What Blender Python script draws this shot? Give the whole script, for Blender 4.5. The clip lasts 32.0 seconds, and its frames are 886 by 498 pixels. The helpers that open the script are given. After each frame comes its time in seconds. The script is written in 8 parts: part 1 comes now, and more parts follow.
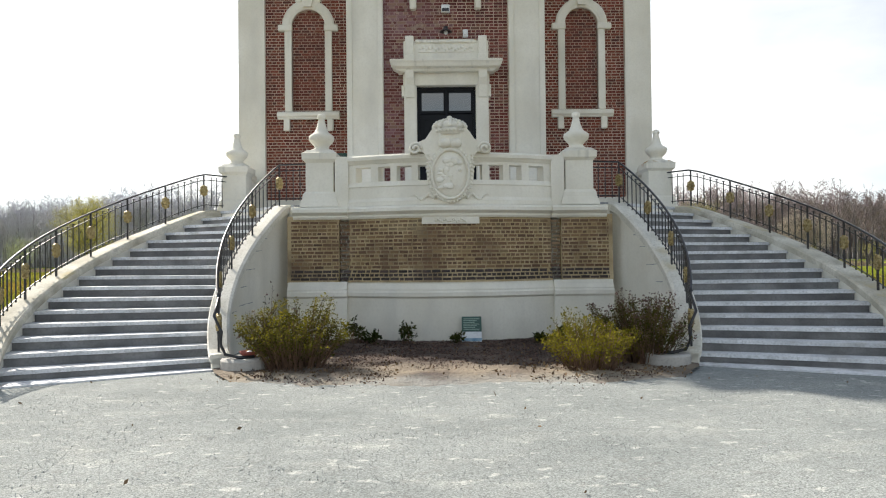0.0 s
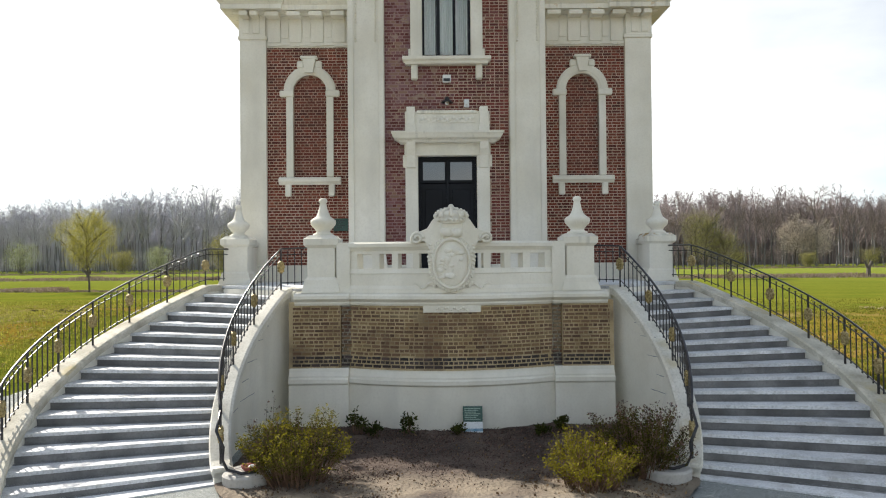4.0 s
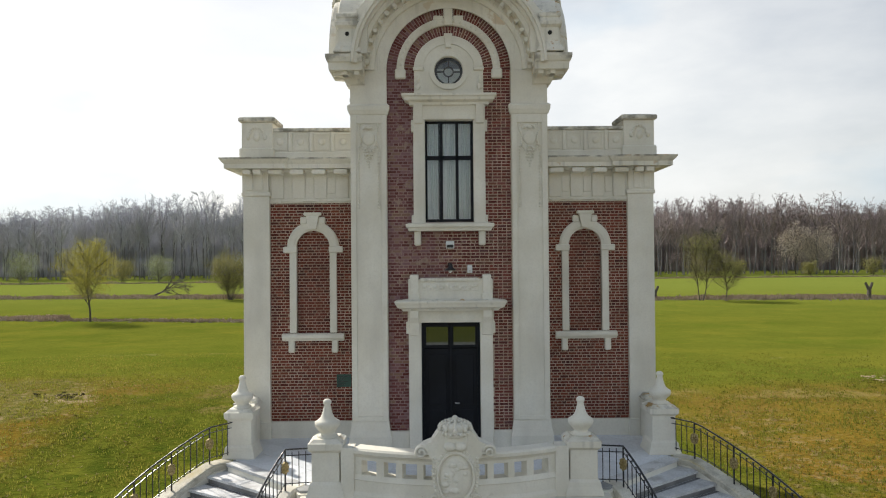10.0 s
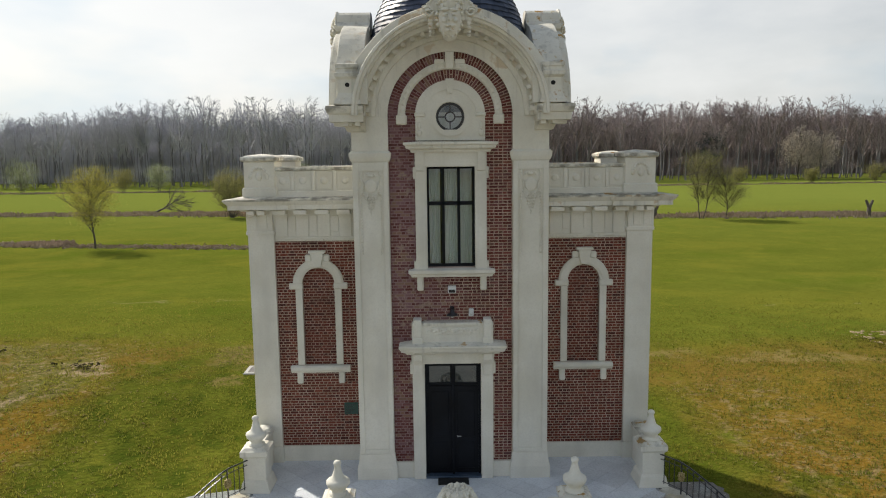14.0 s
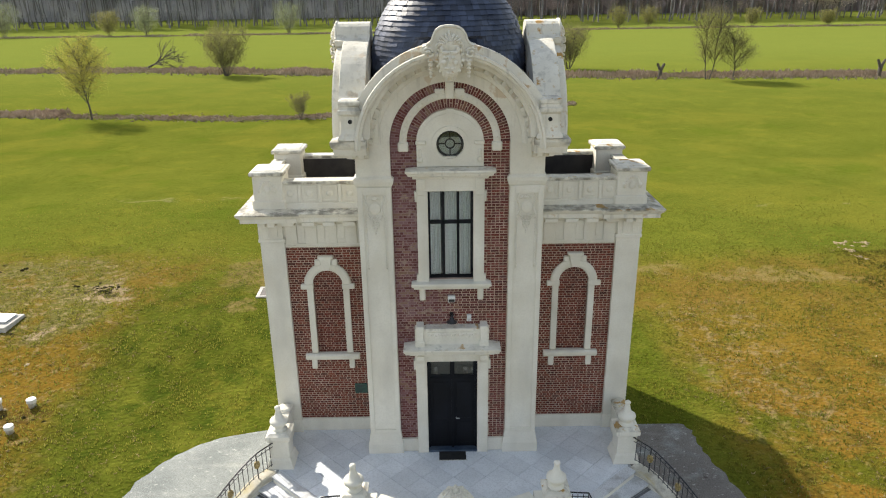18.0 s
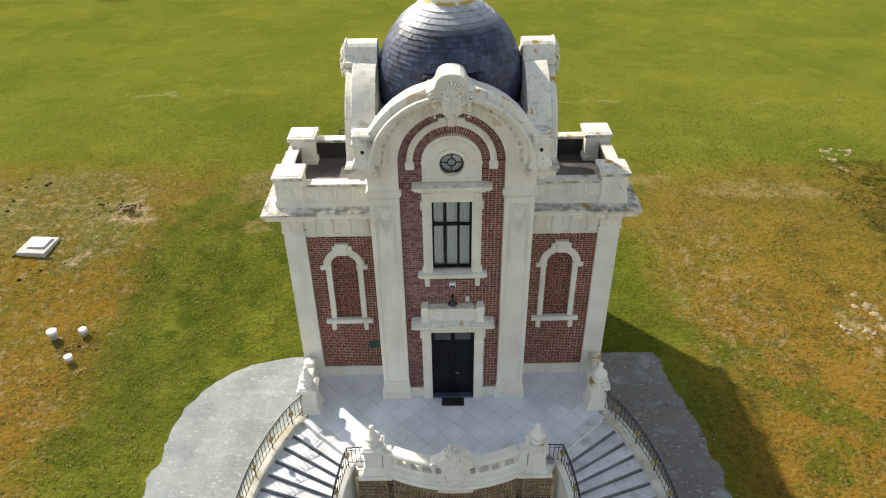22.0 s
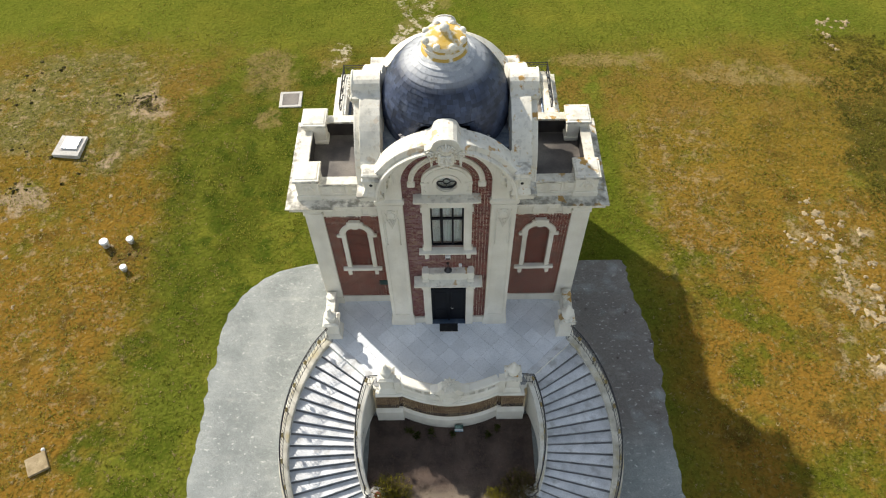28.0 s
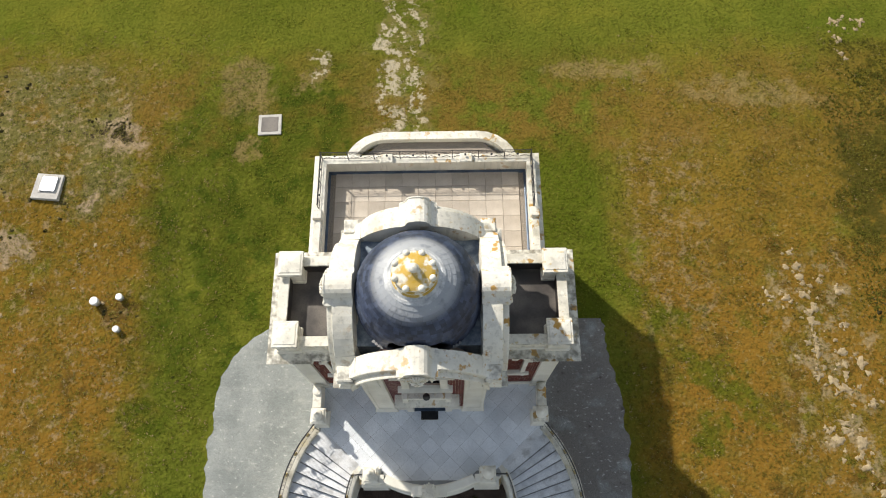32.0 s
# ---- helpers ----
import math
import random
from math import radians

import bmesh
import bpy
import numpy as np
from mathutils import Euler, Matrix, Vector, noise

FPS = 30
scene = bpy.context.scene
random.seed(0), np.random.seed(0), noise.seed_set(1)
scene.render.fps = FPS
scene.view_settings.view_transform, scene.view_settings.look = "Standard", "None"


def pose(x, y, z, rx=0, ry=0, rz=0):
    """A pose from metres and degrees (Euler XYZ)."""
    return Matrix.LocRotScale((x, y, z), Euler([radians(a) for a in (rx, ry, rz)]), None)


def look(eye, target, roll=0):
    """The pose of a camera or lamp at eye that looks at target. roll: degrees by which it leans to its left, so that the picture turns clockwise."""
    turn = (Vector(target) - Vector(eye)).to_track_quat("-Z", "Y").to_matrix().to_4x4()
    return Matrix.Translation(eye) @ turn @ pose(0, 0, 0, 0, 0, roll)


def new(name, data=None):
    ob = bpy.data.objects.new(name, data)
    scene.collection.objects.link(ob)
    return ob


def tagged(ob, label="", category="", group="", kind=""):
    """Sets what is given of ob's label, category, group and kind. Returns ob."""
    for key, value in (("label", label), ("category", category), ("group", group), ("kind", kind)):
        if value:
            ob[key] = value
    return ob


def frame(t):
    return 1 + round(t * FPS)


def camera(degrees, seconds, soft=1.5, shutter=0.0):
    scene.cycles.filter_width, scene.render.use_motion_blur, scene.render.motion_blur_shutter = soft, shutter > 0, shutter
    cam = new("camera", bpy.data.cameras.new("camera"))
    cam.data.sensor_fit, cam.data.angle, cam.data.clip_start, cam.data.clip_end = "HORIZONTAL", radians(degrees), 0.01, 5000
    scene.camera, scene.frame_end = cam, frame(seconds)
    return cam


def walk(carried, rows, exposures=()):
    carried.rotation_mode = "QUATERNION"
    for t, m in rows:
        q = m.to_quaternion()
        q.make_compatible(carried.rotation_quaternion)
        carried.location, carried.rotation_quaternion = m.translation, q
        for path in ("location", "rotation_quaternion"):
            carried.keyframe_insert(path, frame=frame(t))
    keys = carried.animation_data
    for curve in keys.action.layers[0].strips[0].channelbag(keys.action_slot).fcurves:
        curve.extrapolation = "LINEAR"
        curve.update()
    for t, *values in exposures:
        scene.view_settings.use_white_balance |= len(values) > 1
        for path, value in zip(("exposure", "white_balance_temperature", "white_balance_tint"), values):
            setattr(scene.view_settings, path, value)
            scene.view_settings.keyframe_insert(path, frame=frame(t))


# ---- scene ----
cam = camera(64.9, 32.0, soft=1.1)
EXPOSURES = [(0, 0.75), (6, 0.7), (9, 0.46), (11, 0.12), (13, 0.02), (16, 0.44), (19, 0.68), (22, 0.60), (26, 0.54), (29, 0.44), (32, 0.24)]
PATH = [
    (0, (-0.257, 0.526, 1.61), (-0.24, 2.526, 1.632), -0.6),
    (0.5, (-0.25, 0.517, 1.713), (-0.234, 2.517, 1.733), -0.6),
    (1, (-0.247, 0.519, 1.836), (-0.232, 2.519, 1.855), -0.6),
    (1.5, (-0.234, 0.515, 1.994), (-0.221, 2.515, 2.013), -0.6),
    (2, (-0.271, 0.513, 2.185), (-0.253, 2.513, 2.205), -0.5),
    (2.5, (-0.271, 0.508, 2.414), (-0.255, 2.508, 2.435), -0.6),
    (3, (-0.271, 0.508, 2.683), (-0.254, 2.508, 2.703), -0.5),
    (3.5, (-0.266, 0.483, 2.949), (-0.249, 2.483, 2.973), -0.5),
    (5.5, (-0.261, 0.478, 4.056), (-0.247, 2.478, 4.088), -0.6),
    (6, (-0.278, 0.452, 4.338), (-0.263, 2.452, 4.373), -0.5),
    (6.5, (-0.289, 0.454, 4.65), (-0.273, 2.453, 4.687), -0.5),
    (7, (-0.293, 0.438, 4.989), (-0.277, 2.437, 5.027), -0.5),
    (7.5, (-0.295, 0.42, 5.329), (-0.279, 2.42, 5.367), -0.5),
    (8, (-0.295, 0.424, 5.686), (-0.279, 2.424, 5.725), -0.6),
    (8.5, (-0.305, 0.397, 6.043), (-0.289, 2.397, 6.081), -0.6),
    (9, (-0.303, 0.402, 6.407), (-0.288, 2.401, 6.444), -0.5),
    (9.5, (-0.305, 0.402, 6.777), (-0.289, 2.402, 6.811), -0.5),
    (10, (-0.302, 0.389, 7.168), (-0.286, 2.389, 7.197), -0.5),
    (10.5, (-0.289, 0.383, 7.587), (-0.275, 2.383, 7.608), -0.6),
    (11, (-0.284, 0.365, 7.999), (-0.269, 2.365, 8.005), -0.5),
    (11.5, (-0.27, 0.329, 8.426), (-0.257, 2.328, 8.404), -0.5),
    (12, (-0.261, 0.349, 8.838), (-0.248, 2.348, 8.78), -0.6),
    (12.5, (-0.29, 0.291, 9.229), (-0.276, 2.288, 9.129), -0.5),
    (13, (-0.303, 0.26, 9.665), (-0.289, 2.255, 9.516), -0.6),
    (13.5, (-0.304, 0.243, 10.166), (-0.292, 2.233, 9.963), -0.7),
    (15.5, (-0.264, 0.156, 12.282), (-0.256, 2.113, 11.867), -0.7),
    (16, (-0.273, 0.157, 12.842), (-0.264, 2.101, 12.369), -0.7),
    (16.5, (-0.254, 0.175, 13.419), (-0.248, 2.103, 12.888), -0.7),
    (17, (-0.266, 0.152, 14.012), (-0.259, 2.064, 13.424), -0.8),
    (17.5, (-0.263, 0.112, 14.649), (-0.257, 2.005, 14.002), -0.7),
    (18, (-0.254, 0.09, 15.279), (-0.249, 1.962, 14.578), -0.8),
    (18.5, (-0.257, 0.082, 15.907), (-0.252, 1.933, 15.15), -0.8),
    (19, (-0.3, 0.038, 16.565), (-0.292, 1.866, 15.754), -0.7),
    (19.5, (-0.333, -0.013, 17.199), (-0.323, 1.791, 16.335), -0.7),
    (20, (-0.32, -0.066, 17.847), (-0.313, 1.712, 16.931), -0.7),
    (20.5, (-0.257, -0.065, 18.503), (-0.256, 1.685, 17.533), -0.8),
    (21, (-0.248, -0.066, 19.135), (-0.249, 1.655, 18.115), -0.8),
    (21.5, (-0.253, -0.085, 19.814), (-0.253, 1.603, 18.741), -0.9),
    (22, (-0.253, -0.1, 20.485), (-0.255, 1.555, 19.362), -0.9),
    (22.5, (-0.256, -0.15, 21.134), (-0.258, 1.472, 19.964), -0.9),
    (23, (-0.303, -0.208, 21.77), (-0.303, 1.38, 20.555), -0.8),
    (23.5, (-0.289, -0.25, 22.427), (-0.292, 1.303, 21.167), -0.8),
    (24, (-0.285, -0.256, 23.114), (-0.29, 1.259, 21.808), -0.9),
    (24.5, (-0.269, -0.243, 23.8), (-0.274, 1.232, 22.448), -0.9),
    (25, (-0.292, -0.174, 24.49), (-0.298, 1.26, 23.096), -1.0),
    (25.5, (-0.27, -0.067, 25.156), (-0.276, 1.326, 23.722), -1.0),
    (26, (-0.208, 0.187, 25.856), (-0.217, 1.537, 24.38), -1.0),
    (26.5, (-0.138, 0.503, 26.504), (-0.151, 1.811, 24.991), -1.2),
    (28.5, (0.107, 3.009, 29.467), (0.088, 4.125, 27.807), -1.6),
    (29, (0.156, 3.958, 30.173), (0.139, 5.023, 28.48), -1.5),
    (29.5, (0.295, 5.058, 30.914), (0.275, 6.072, 29.19), -1.8),
    (30, (0.451, 6.172, 31.649), (0.428, 7.137, 29.897), -1.9),
    (30.5, (0.611, 7.421, 32.385), (0.586, 8.335, 30.606), -2.1),
    (31, (0.738, 8.858, 33.109), (0.713, 9.715, 31.302), -2.2),
    (31.5, (0.932, 10.325, 33.864), (0.905, 11.13, 32.033), -2.4),
    (32, (1.09, 12.067, 34.606), (1.064, 12.811, 32.749), -2.6),
]
walk(cam, [(t, look(eye, target, roll)) for t, eye, target, roll in PATH], EXPOSURES)

# ---- world, sun ----
SUN_DIR = Vector((1.58, -1.66, -1.78)).normalized()
sun_data = bpy.data.lights.new("sun", "SUN")
sun_data.energy, sun_data.angle, sun_data.color = 4.5, radians(1.2), (1.0, 0.93, 0.82)
sun = new("sun", sun_data)
sun.rotation_mode = "QUATERNION"
sun.rotation_quaternion = SUN_DIR.to_track_quat("-Z", "Y")
sun.location = (-30, 50, 40)

world = bpy.data.worlds.new("sky")
scene.world = world
world.use_nodes = True
wn, wl = world.node_tree.nodes, world.node_tree.links
sky = wn.new("ShaderNodeTexSky")
sky.sky_type, sky.sun_disc = "NISHITA", False
sky.sun_elevation, sky.sun_rotation = math.asin(-SUN_DIR.z), math.atan2(-SUN_DIR.x, -SUN_DIR.y)
sky.air_density, sky.dust_density, sky.ozone_density = 1.0, 2.2, 1.0
wtc = wn.new("ShaderNodeTexCoord")
wmap = wn.new("ShaderNodeMapping")
wmap.inputs["Scale"].default_value = (1.0, 1.0, 2.6)
wnoise = wn.new("ShaderNodeTexNoise")
wnoise.inputs["Scale"].default_value, wnoise.inputs["Detail"].default_value, wnoise.inputs["Roughness"].default_value = 2.3, 7, 0.55
wramp = wn.new("ShaderNodeValToRGB")
wramp.color_ramp.elements[0].position, wramp.color_ramp.elements[1].position = 0.36, 0.68
wramp.color_ramp.elements[0].color = (0.55, 0.55, 0.55, 1)
wramp.color_ramp.elements[1].color = (0.95, 0.95, 0.95, 1)
wmix = wn.new("ShaderNodeMixRGB")
wmix.inputs["Color2"].default_value = (10.2, 10.4, 10.6, 1)
wl.new(wtc.outputs["Generated"], wmap.inputs["Vector"])
wveil = wn.new("ShaderNodeTexNoise")
wveil.inputs["Scale"].default_value, wveil.inputs["Detail"].default_value = 1.6, 5
wtone = wn.new("ShaderNodeValToRGB")
wtone.color_ramp.elements[0].position, wtone.color_ramp.elements[1].position = 0.43, 0.56
wtone.color_ramp.elements[0].color, wtone.color_ramp.elements[1].color = (0.66, 0.80, 0.91, 1), (1, 1, 0.985, 1)
wscale = wn.new("ShaderNodeMixRGB")
wscale.blend_type = "MULTIPLY"
wscale.inputs["Fac"].default_value = 1.0
wscale.inputs["Color2"].default_value = (11.2, 11.3, 11.3, 1)
wl.new(wmap.outputs["Vector"], wveil.inputs["Vector"])
wl.new(wveil.outputs["Fac"], wtone.inputs["Fac"])
wl.new(wtone.outputs["Color"], wscale.inputs["Color1"])
wdot, wglow, wlit = wn.new("ShaderNodeVectorMath"), wn.new("ShaderNodeMapRange"), wn.new("ShaderNodeMixRGB")
wdot.operation, wlit.blend_type = "DOT_PRODUCT", "MULTIPLY"
wdot.inputs[1].default_value = -SUN_DIR
wglow.inputs["From Min"].default_value, wglow.inputs["From Max"].default_value = 0.2, 0.85
wglow.inputs["To Min"].default_value, wglow.inputs["To Max"].default_value = 0.87, 1.05
wlit.inputs["Fac"].default_value = 1.0
wl.new(wtc.outputs["Generated"], wdot.inputs[0])
wl.new(wdot.outputs["Value"], wglow.inputs["Value"])
wl.new(wscale.outputs["Color"], wlit.inputs["Color1"])
wl.new(wglow.outputs["Result"], wlit.inputs["Color2"])
wl.new(wlit.outputs["Color"], wmix.inputs["Color2"])
wl.new(wmap.outputs["Vector"], wnoise.inputs["Vector"])
wl.new(wnoise.outputs["Fac"], wramp.inputs["Fac"])
# haze: white towards the horizon, clearer and deeper towards the zenith
wsep, wrange, wmul = wn.new("ShaderNodeSeparateXYZ"), wn.new("ShaderNodeMapRange"), wn.new("ShaderNodeMath")
wl.new(wtc.outputs["Generated"], wsep.inputs[0])
wl.new(wsep.outputs["Z"], wrange.inputs["Value"])
wrange.inputs["From Min"].default_value, wrange.inputs["From Max"].default_value = 0.24, 0.66
wrange.inputs["To Min"].default_value, wrange.inputs["To Max"].default_value = 1.0, 0.32
wmul.operation = "MULTIPLY"
wl.new(wramp.outputs["Color"], wmul.inputs[0])
wl.new(wrange.outputs["Result"], wmul.inputs[1])
wl.new(wmul.outputs[0], wmix.inputs["Fac"])
wl.new(sky.outputs["Color"], wmix.inputs["Color1"])
wl.new(wmix.outputs["Color"], wn["Background"].inputs["Color"])
wn["Background"].inputs["Strength"].default_value = 0.08


# ---- materials ----
def material(name, c1, c2, scale=3.0, rough=0.8, fine=40.0, bump=0.2, metal=0.0, low=0.35, high=0.65, c3=None, fine_mix=0.35, bump_scale=None, stretch=(1, 1, 1), spread=0.0, dist=0.01):
    """Two-scale procedural surface: large stains c1-c2, fine grain towards c3, bump; spread varies each piece."""
    m = bpy.data.materials.new(name)
    m.use_nodes = True
    n, l = m.node_tree.nodes, m.node_tree.links
    b = n["Principled BSDF"]
    b.inputs["Roughness"].default_value, b.inputs["Metallic"].default_value = rough, metal
    tc = n.new("ShaderNodeTexCoord")
    mp = n.new("ShaderNodeMapping")
    mp.inputs["Scale"].default_value = stretch
    l.new(tc.outputs["Object"], mp.inputs["Vector"])
    big = n.new("ShaderNodeTexNoise")
    big.inputs["Scale"].default_value, big.inputs["Detail"].default_value = scale, 6
    l.new(mp.outputs["Vector"], big.inputs["Vector"])
    ramp = n.new("ShaderNodeValToRGB")
    e = ramp.color_ramp.elements
    e[0].position, e[1].position, e[0].color, e[1].color = low, high, (*c1, 1), (*c2, 1)
    l.new(big.outputs["Fac"], ramp.inputs["Fac"])
    small = n.new("ShaderNodeTexNoise")
    small.inputs["Scale"].default_value, small.inputs["Detail"].default_value = fine, 5
    l.new(mp.outputs["Vector"], small.inputs["Vector"])
    mix = n.new("ShaderNodeMixRGB")
    mix.name = "grain"
    fr = n.new("ShaderNodeMapRange")
    fr.inputs["From Min"].default_value, fr.inputs["From Max"].default_value = 0.45, 0.75
    fr.inputs["To Max"].default_value = fine_mix
    l.new(small.outputs["Fac"], fr.inputs["Value"])
    l.new(fr.outputs["Result"], mix.inputs["Fac"])
    l.new(ramp.outputs["Color"], mix.inputs["Color1"])
    mix.inputs["Color2"].default_value = (*(c3 or tuple(0.5 * v for v in c1)), 1)
    out = mix.outputs["Color"]
    if spread:
        oi, ge, ad, fc = n.new("ShaderNodeObjectInfo"), n.new("ShaderNodeNewGeometry"), n.new("ShaderNodeMath"), n.new("ShaderNodeMath")
        ad.operation, fc.operation = "ADD", "FRACT"
        l.new(oi.outputs["Random"], ad.inputs[0])
        l.new(ge.outputs["Random Per Island"], ad.inputs[1])
        l.new(ad.outputs[0], fc.inputs[0])
        hs = n.new("ShaderNodeHueSaturation")
        mr = n.new("ShaderNodeMapRange")
        mr.inputs["To Min"].default_value, mr.inputs["To Max"].default_value = 1 - spread, 1 + spread
        l.new(fc.outputs[0], mr.inputs["Value"])
        l.new(mr.outputs["Result"], hs.inputs["Value"])
        l.new(out, hs.inputs["Color"])
        out = hs.outputs["Color"]
    l.new(out, b.inputs["Base Color"])
    if bump:
        bp = n.new("ShaderNodeBump")
        bp.inputs["Strength"].default_value, bp.inputs["Distance"].default_value = bump, dist
        src = small
        if bump_scale:
            src = n.new("ShaderNodeTexNoise")
            src.inputs["Scale"].default_value, src.inputs["Detail"].default_value = bump_scale, 6
            l.new(mp.outputs["Vector"], src.inputs["Vector"])
        l.new(src.outputs["Fac"], bp.inputs["Height"])
        l.new(bp.outputs["Normal"], b.inputs["Normal"])
    return m


def overlay(m, colour, scale, low, high, strength=1.0, detail=6, up=0.0, axis=None, span=(0, 1), stretch=(1, 1, 1), axis2=None, span2=(0, 1)):
    """A stain or tint over a material: noise patches, kept to upward faces (up) or to a stretch along an axis."""
    n, l = m.node_tree.nodes, m.node_tree.links
    b = n["Principled BSDF"]
    src = b.inputs["Base Color"].links[0].from_socket
    tc, nz, mr, mp = n.new("ShaderNodeTexCoord"), n.new("ShaderNodeTexNoise"), n.new("ShaderNodeMapRange"), n.new("ShaderNodeMapping")
    mp.inputs["Scale"].default_value = stretch
    nz.inputs["Scale"].default_value, nz.inputs["Detail"].default_value = scale, detail
    l.new(tc.outputs["Object"], mp.inputs["Vector"])
    l.new(mp.outputs["Vector"], nz.inputs["Vector"])
    mr.inputs["From Min"].default_value, mr.inputs["From Max"].default_value, mr.inputs["To Max"].default_value = low, high, strength
    l.new(nz.outputs["Fac"], mr.inputs["Value"])
    fac = mr.outputs["Result"]
    if up:
        ge, sp, mu, m2 = n.new("ShaderNodeNewGeometry"), n.new("ShaderNodeSeparateXYZ"), n.new("ShaderNodeMath"), n.new("ShaderNodeMapRange")
        l.new(ge.outputs["Normal"], sp.inputs[0])
        m2.inputs["From Min"].default_value, m2.inputs["From Max"].default_value = up - 0.3, up
        l.new(sp.outputs["Z"], m2.inputs["Value"])
        mu.operation = "MULTIPLY"
        l.new(fac, mu.inputs[0])
        l.new(m2.outputs["Result"], mu.inputs[1])
        fac = mu.outputs[0]
    for axis, span in ((axis, span), (axis2, span2)):
        if not axis:
            continue
        sp, mu, m2 = n.new("ShaderNodeSeparateXYZ"), n.new("ShaderNodeMath"), n.new("ShaderNodeMapRange")
        l.new(tc.outputs["Object"], sp.inputs[0])
        m2.inputs["From Min"].default_value, m2.inputs["From Max"].default_value = span
        m2.interpolation_type = "SMOOTHSTEP"
        l.new(sp.outputs[axis], m2.inputs["Value"])
        mu.operation = "MULTIPLY"
        l.new(fac, mu.inputs[0])
        l.new(m2.outputs["Result"], mu.inputs[1])
        fac = mu.outputs[0]
    mx = n.new("ShaderNodeMixRGB")
    l.new(fac, mx.inputs["Fac"])
    l.new(src, mx.inputs["Color1"])
    mx.inputs["Color2"].default_value = (*colour, 1)
    l.new(mx.outputs["Color"], b.inputs["Base Color"])
    return m


def stucco(name, lichen):
    m = material(name, (0.71, 0.68, 0.585), (0.81, 0.785, 0.70), 1.1, 0.85, 22, 0.12, c3=(0.60, 0.57, 0.50), fine_mix=0.3)
    overlay(m, (0.54, 0.52, 0.46), 1.6, 0.5, 0.72, 0.45, stretch=(1, 1, 0.25))
    if lichen:
        overlay(m, (0.45, 0.43, 0.37), 2.6, 0.50, 0.70, 0.45, up=0.75, detail=12)
        overlay(m, (0.22, 0.21, 0.175), 4.2, 0.58, 0.70, 0.4, up=0.6, detail=14)
        overlay(m, (0.43, 0.22, 0.008), 2.2, 0.605, 0.645, 0.9, up=0.15, axis="X", span=(-5, 2.6), detail=15)
        overlay(m, (0.50, 0.34, 0.05), 5.5, 0.61, 0.66, 0.5, up=0.3, axis="X", span=(-5, 3.5), detail=14)
        overlay(m, (0.27, 0.245, 0.17), 1.4, 0.42, 0.62, 0.6, up=0.3, axis="X", span=(1.9, 3.2), axis2="Z", span2=(11.2, 9.9), detail=12)
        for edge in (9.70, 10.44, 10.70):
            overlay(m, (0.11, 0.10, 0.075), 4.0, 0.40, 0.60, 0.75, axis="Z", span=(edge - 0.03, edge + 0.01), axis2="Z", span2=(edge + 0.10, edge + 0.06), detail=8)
        overlay(m, (0.20, 0.19, 0.16), 2.2, 0.56, 0.76, 0.4, stretch=(3.5, 3.5, 0.25), detail=9)
    return m


WHITE = stucco("painted_stucco", False)
COPING = material("stained_coping", (0.60, 0.575, 0.50), (0.79, 0.77, 0.70), 2.4, 0.9, 30, 0.3, c3=(0.36, 0.34, 0.27), fine_mix=0.45)
overlay(COPING, (0.45, 0.34, 0.08), 1.4, 0.56, 0.68, 0.6, up=0.6, axis="X", span=(0, 6), detail=10)
OUTER_COPING = material("worn_tan_coping", (0.45, 0.42, 0.335), (0.68, 0.65, 0.56), 2.0, 0.9, 30, 0.4, c3=(0.30, 0.27, 0.20), fine_mix=0.5)
overlay(OUTER_COPING, (0.45, 0.34, 0.08), 1.4, 0.56, 0.68, 0.5, up=0.6, detail=10)
overlay(OUTER_COPING, (0.24, 0.22, 0.175), 3.0, 0.54, 0.68, 0.5, detail=10)
WEATHERED = stucco("weathered_stucco", True)
ATTIC_STONE = stucco("stained_attic_stucco", True)
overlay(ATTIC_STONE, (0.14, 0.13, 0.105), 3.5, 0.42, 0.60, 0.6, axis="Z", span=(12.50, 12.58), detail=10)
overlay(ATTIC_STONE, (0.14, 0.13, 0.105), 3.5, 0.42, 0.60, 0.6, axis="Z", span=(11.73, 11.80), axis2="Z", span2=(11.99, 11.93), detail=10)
CAP_STONE = stucco("lichened_cap_stone", True)
overlay(CAP_STONE, (0.50, 0.31, 0.015), 2.2, 0.44, 0.52, 0.9, up=0.5, detail=10)
VALLEY = material("valley_lead", (0.10, 0.14, 0.20), (0.36, 0.42, 0.48), 3.0, 0.5, 20, 0.2)
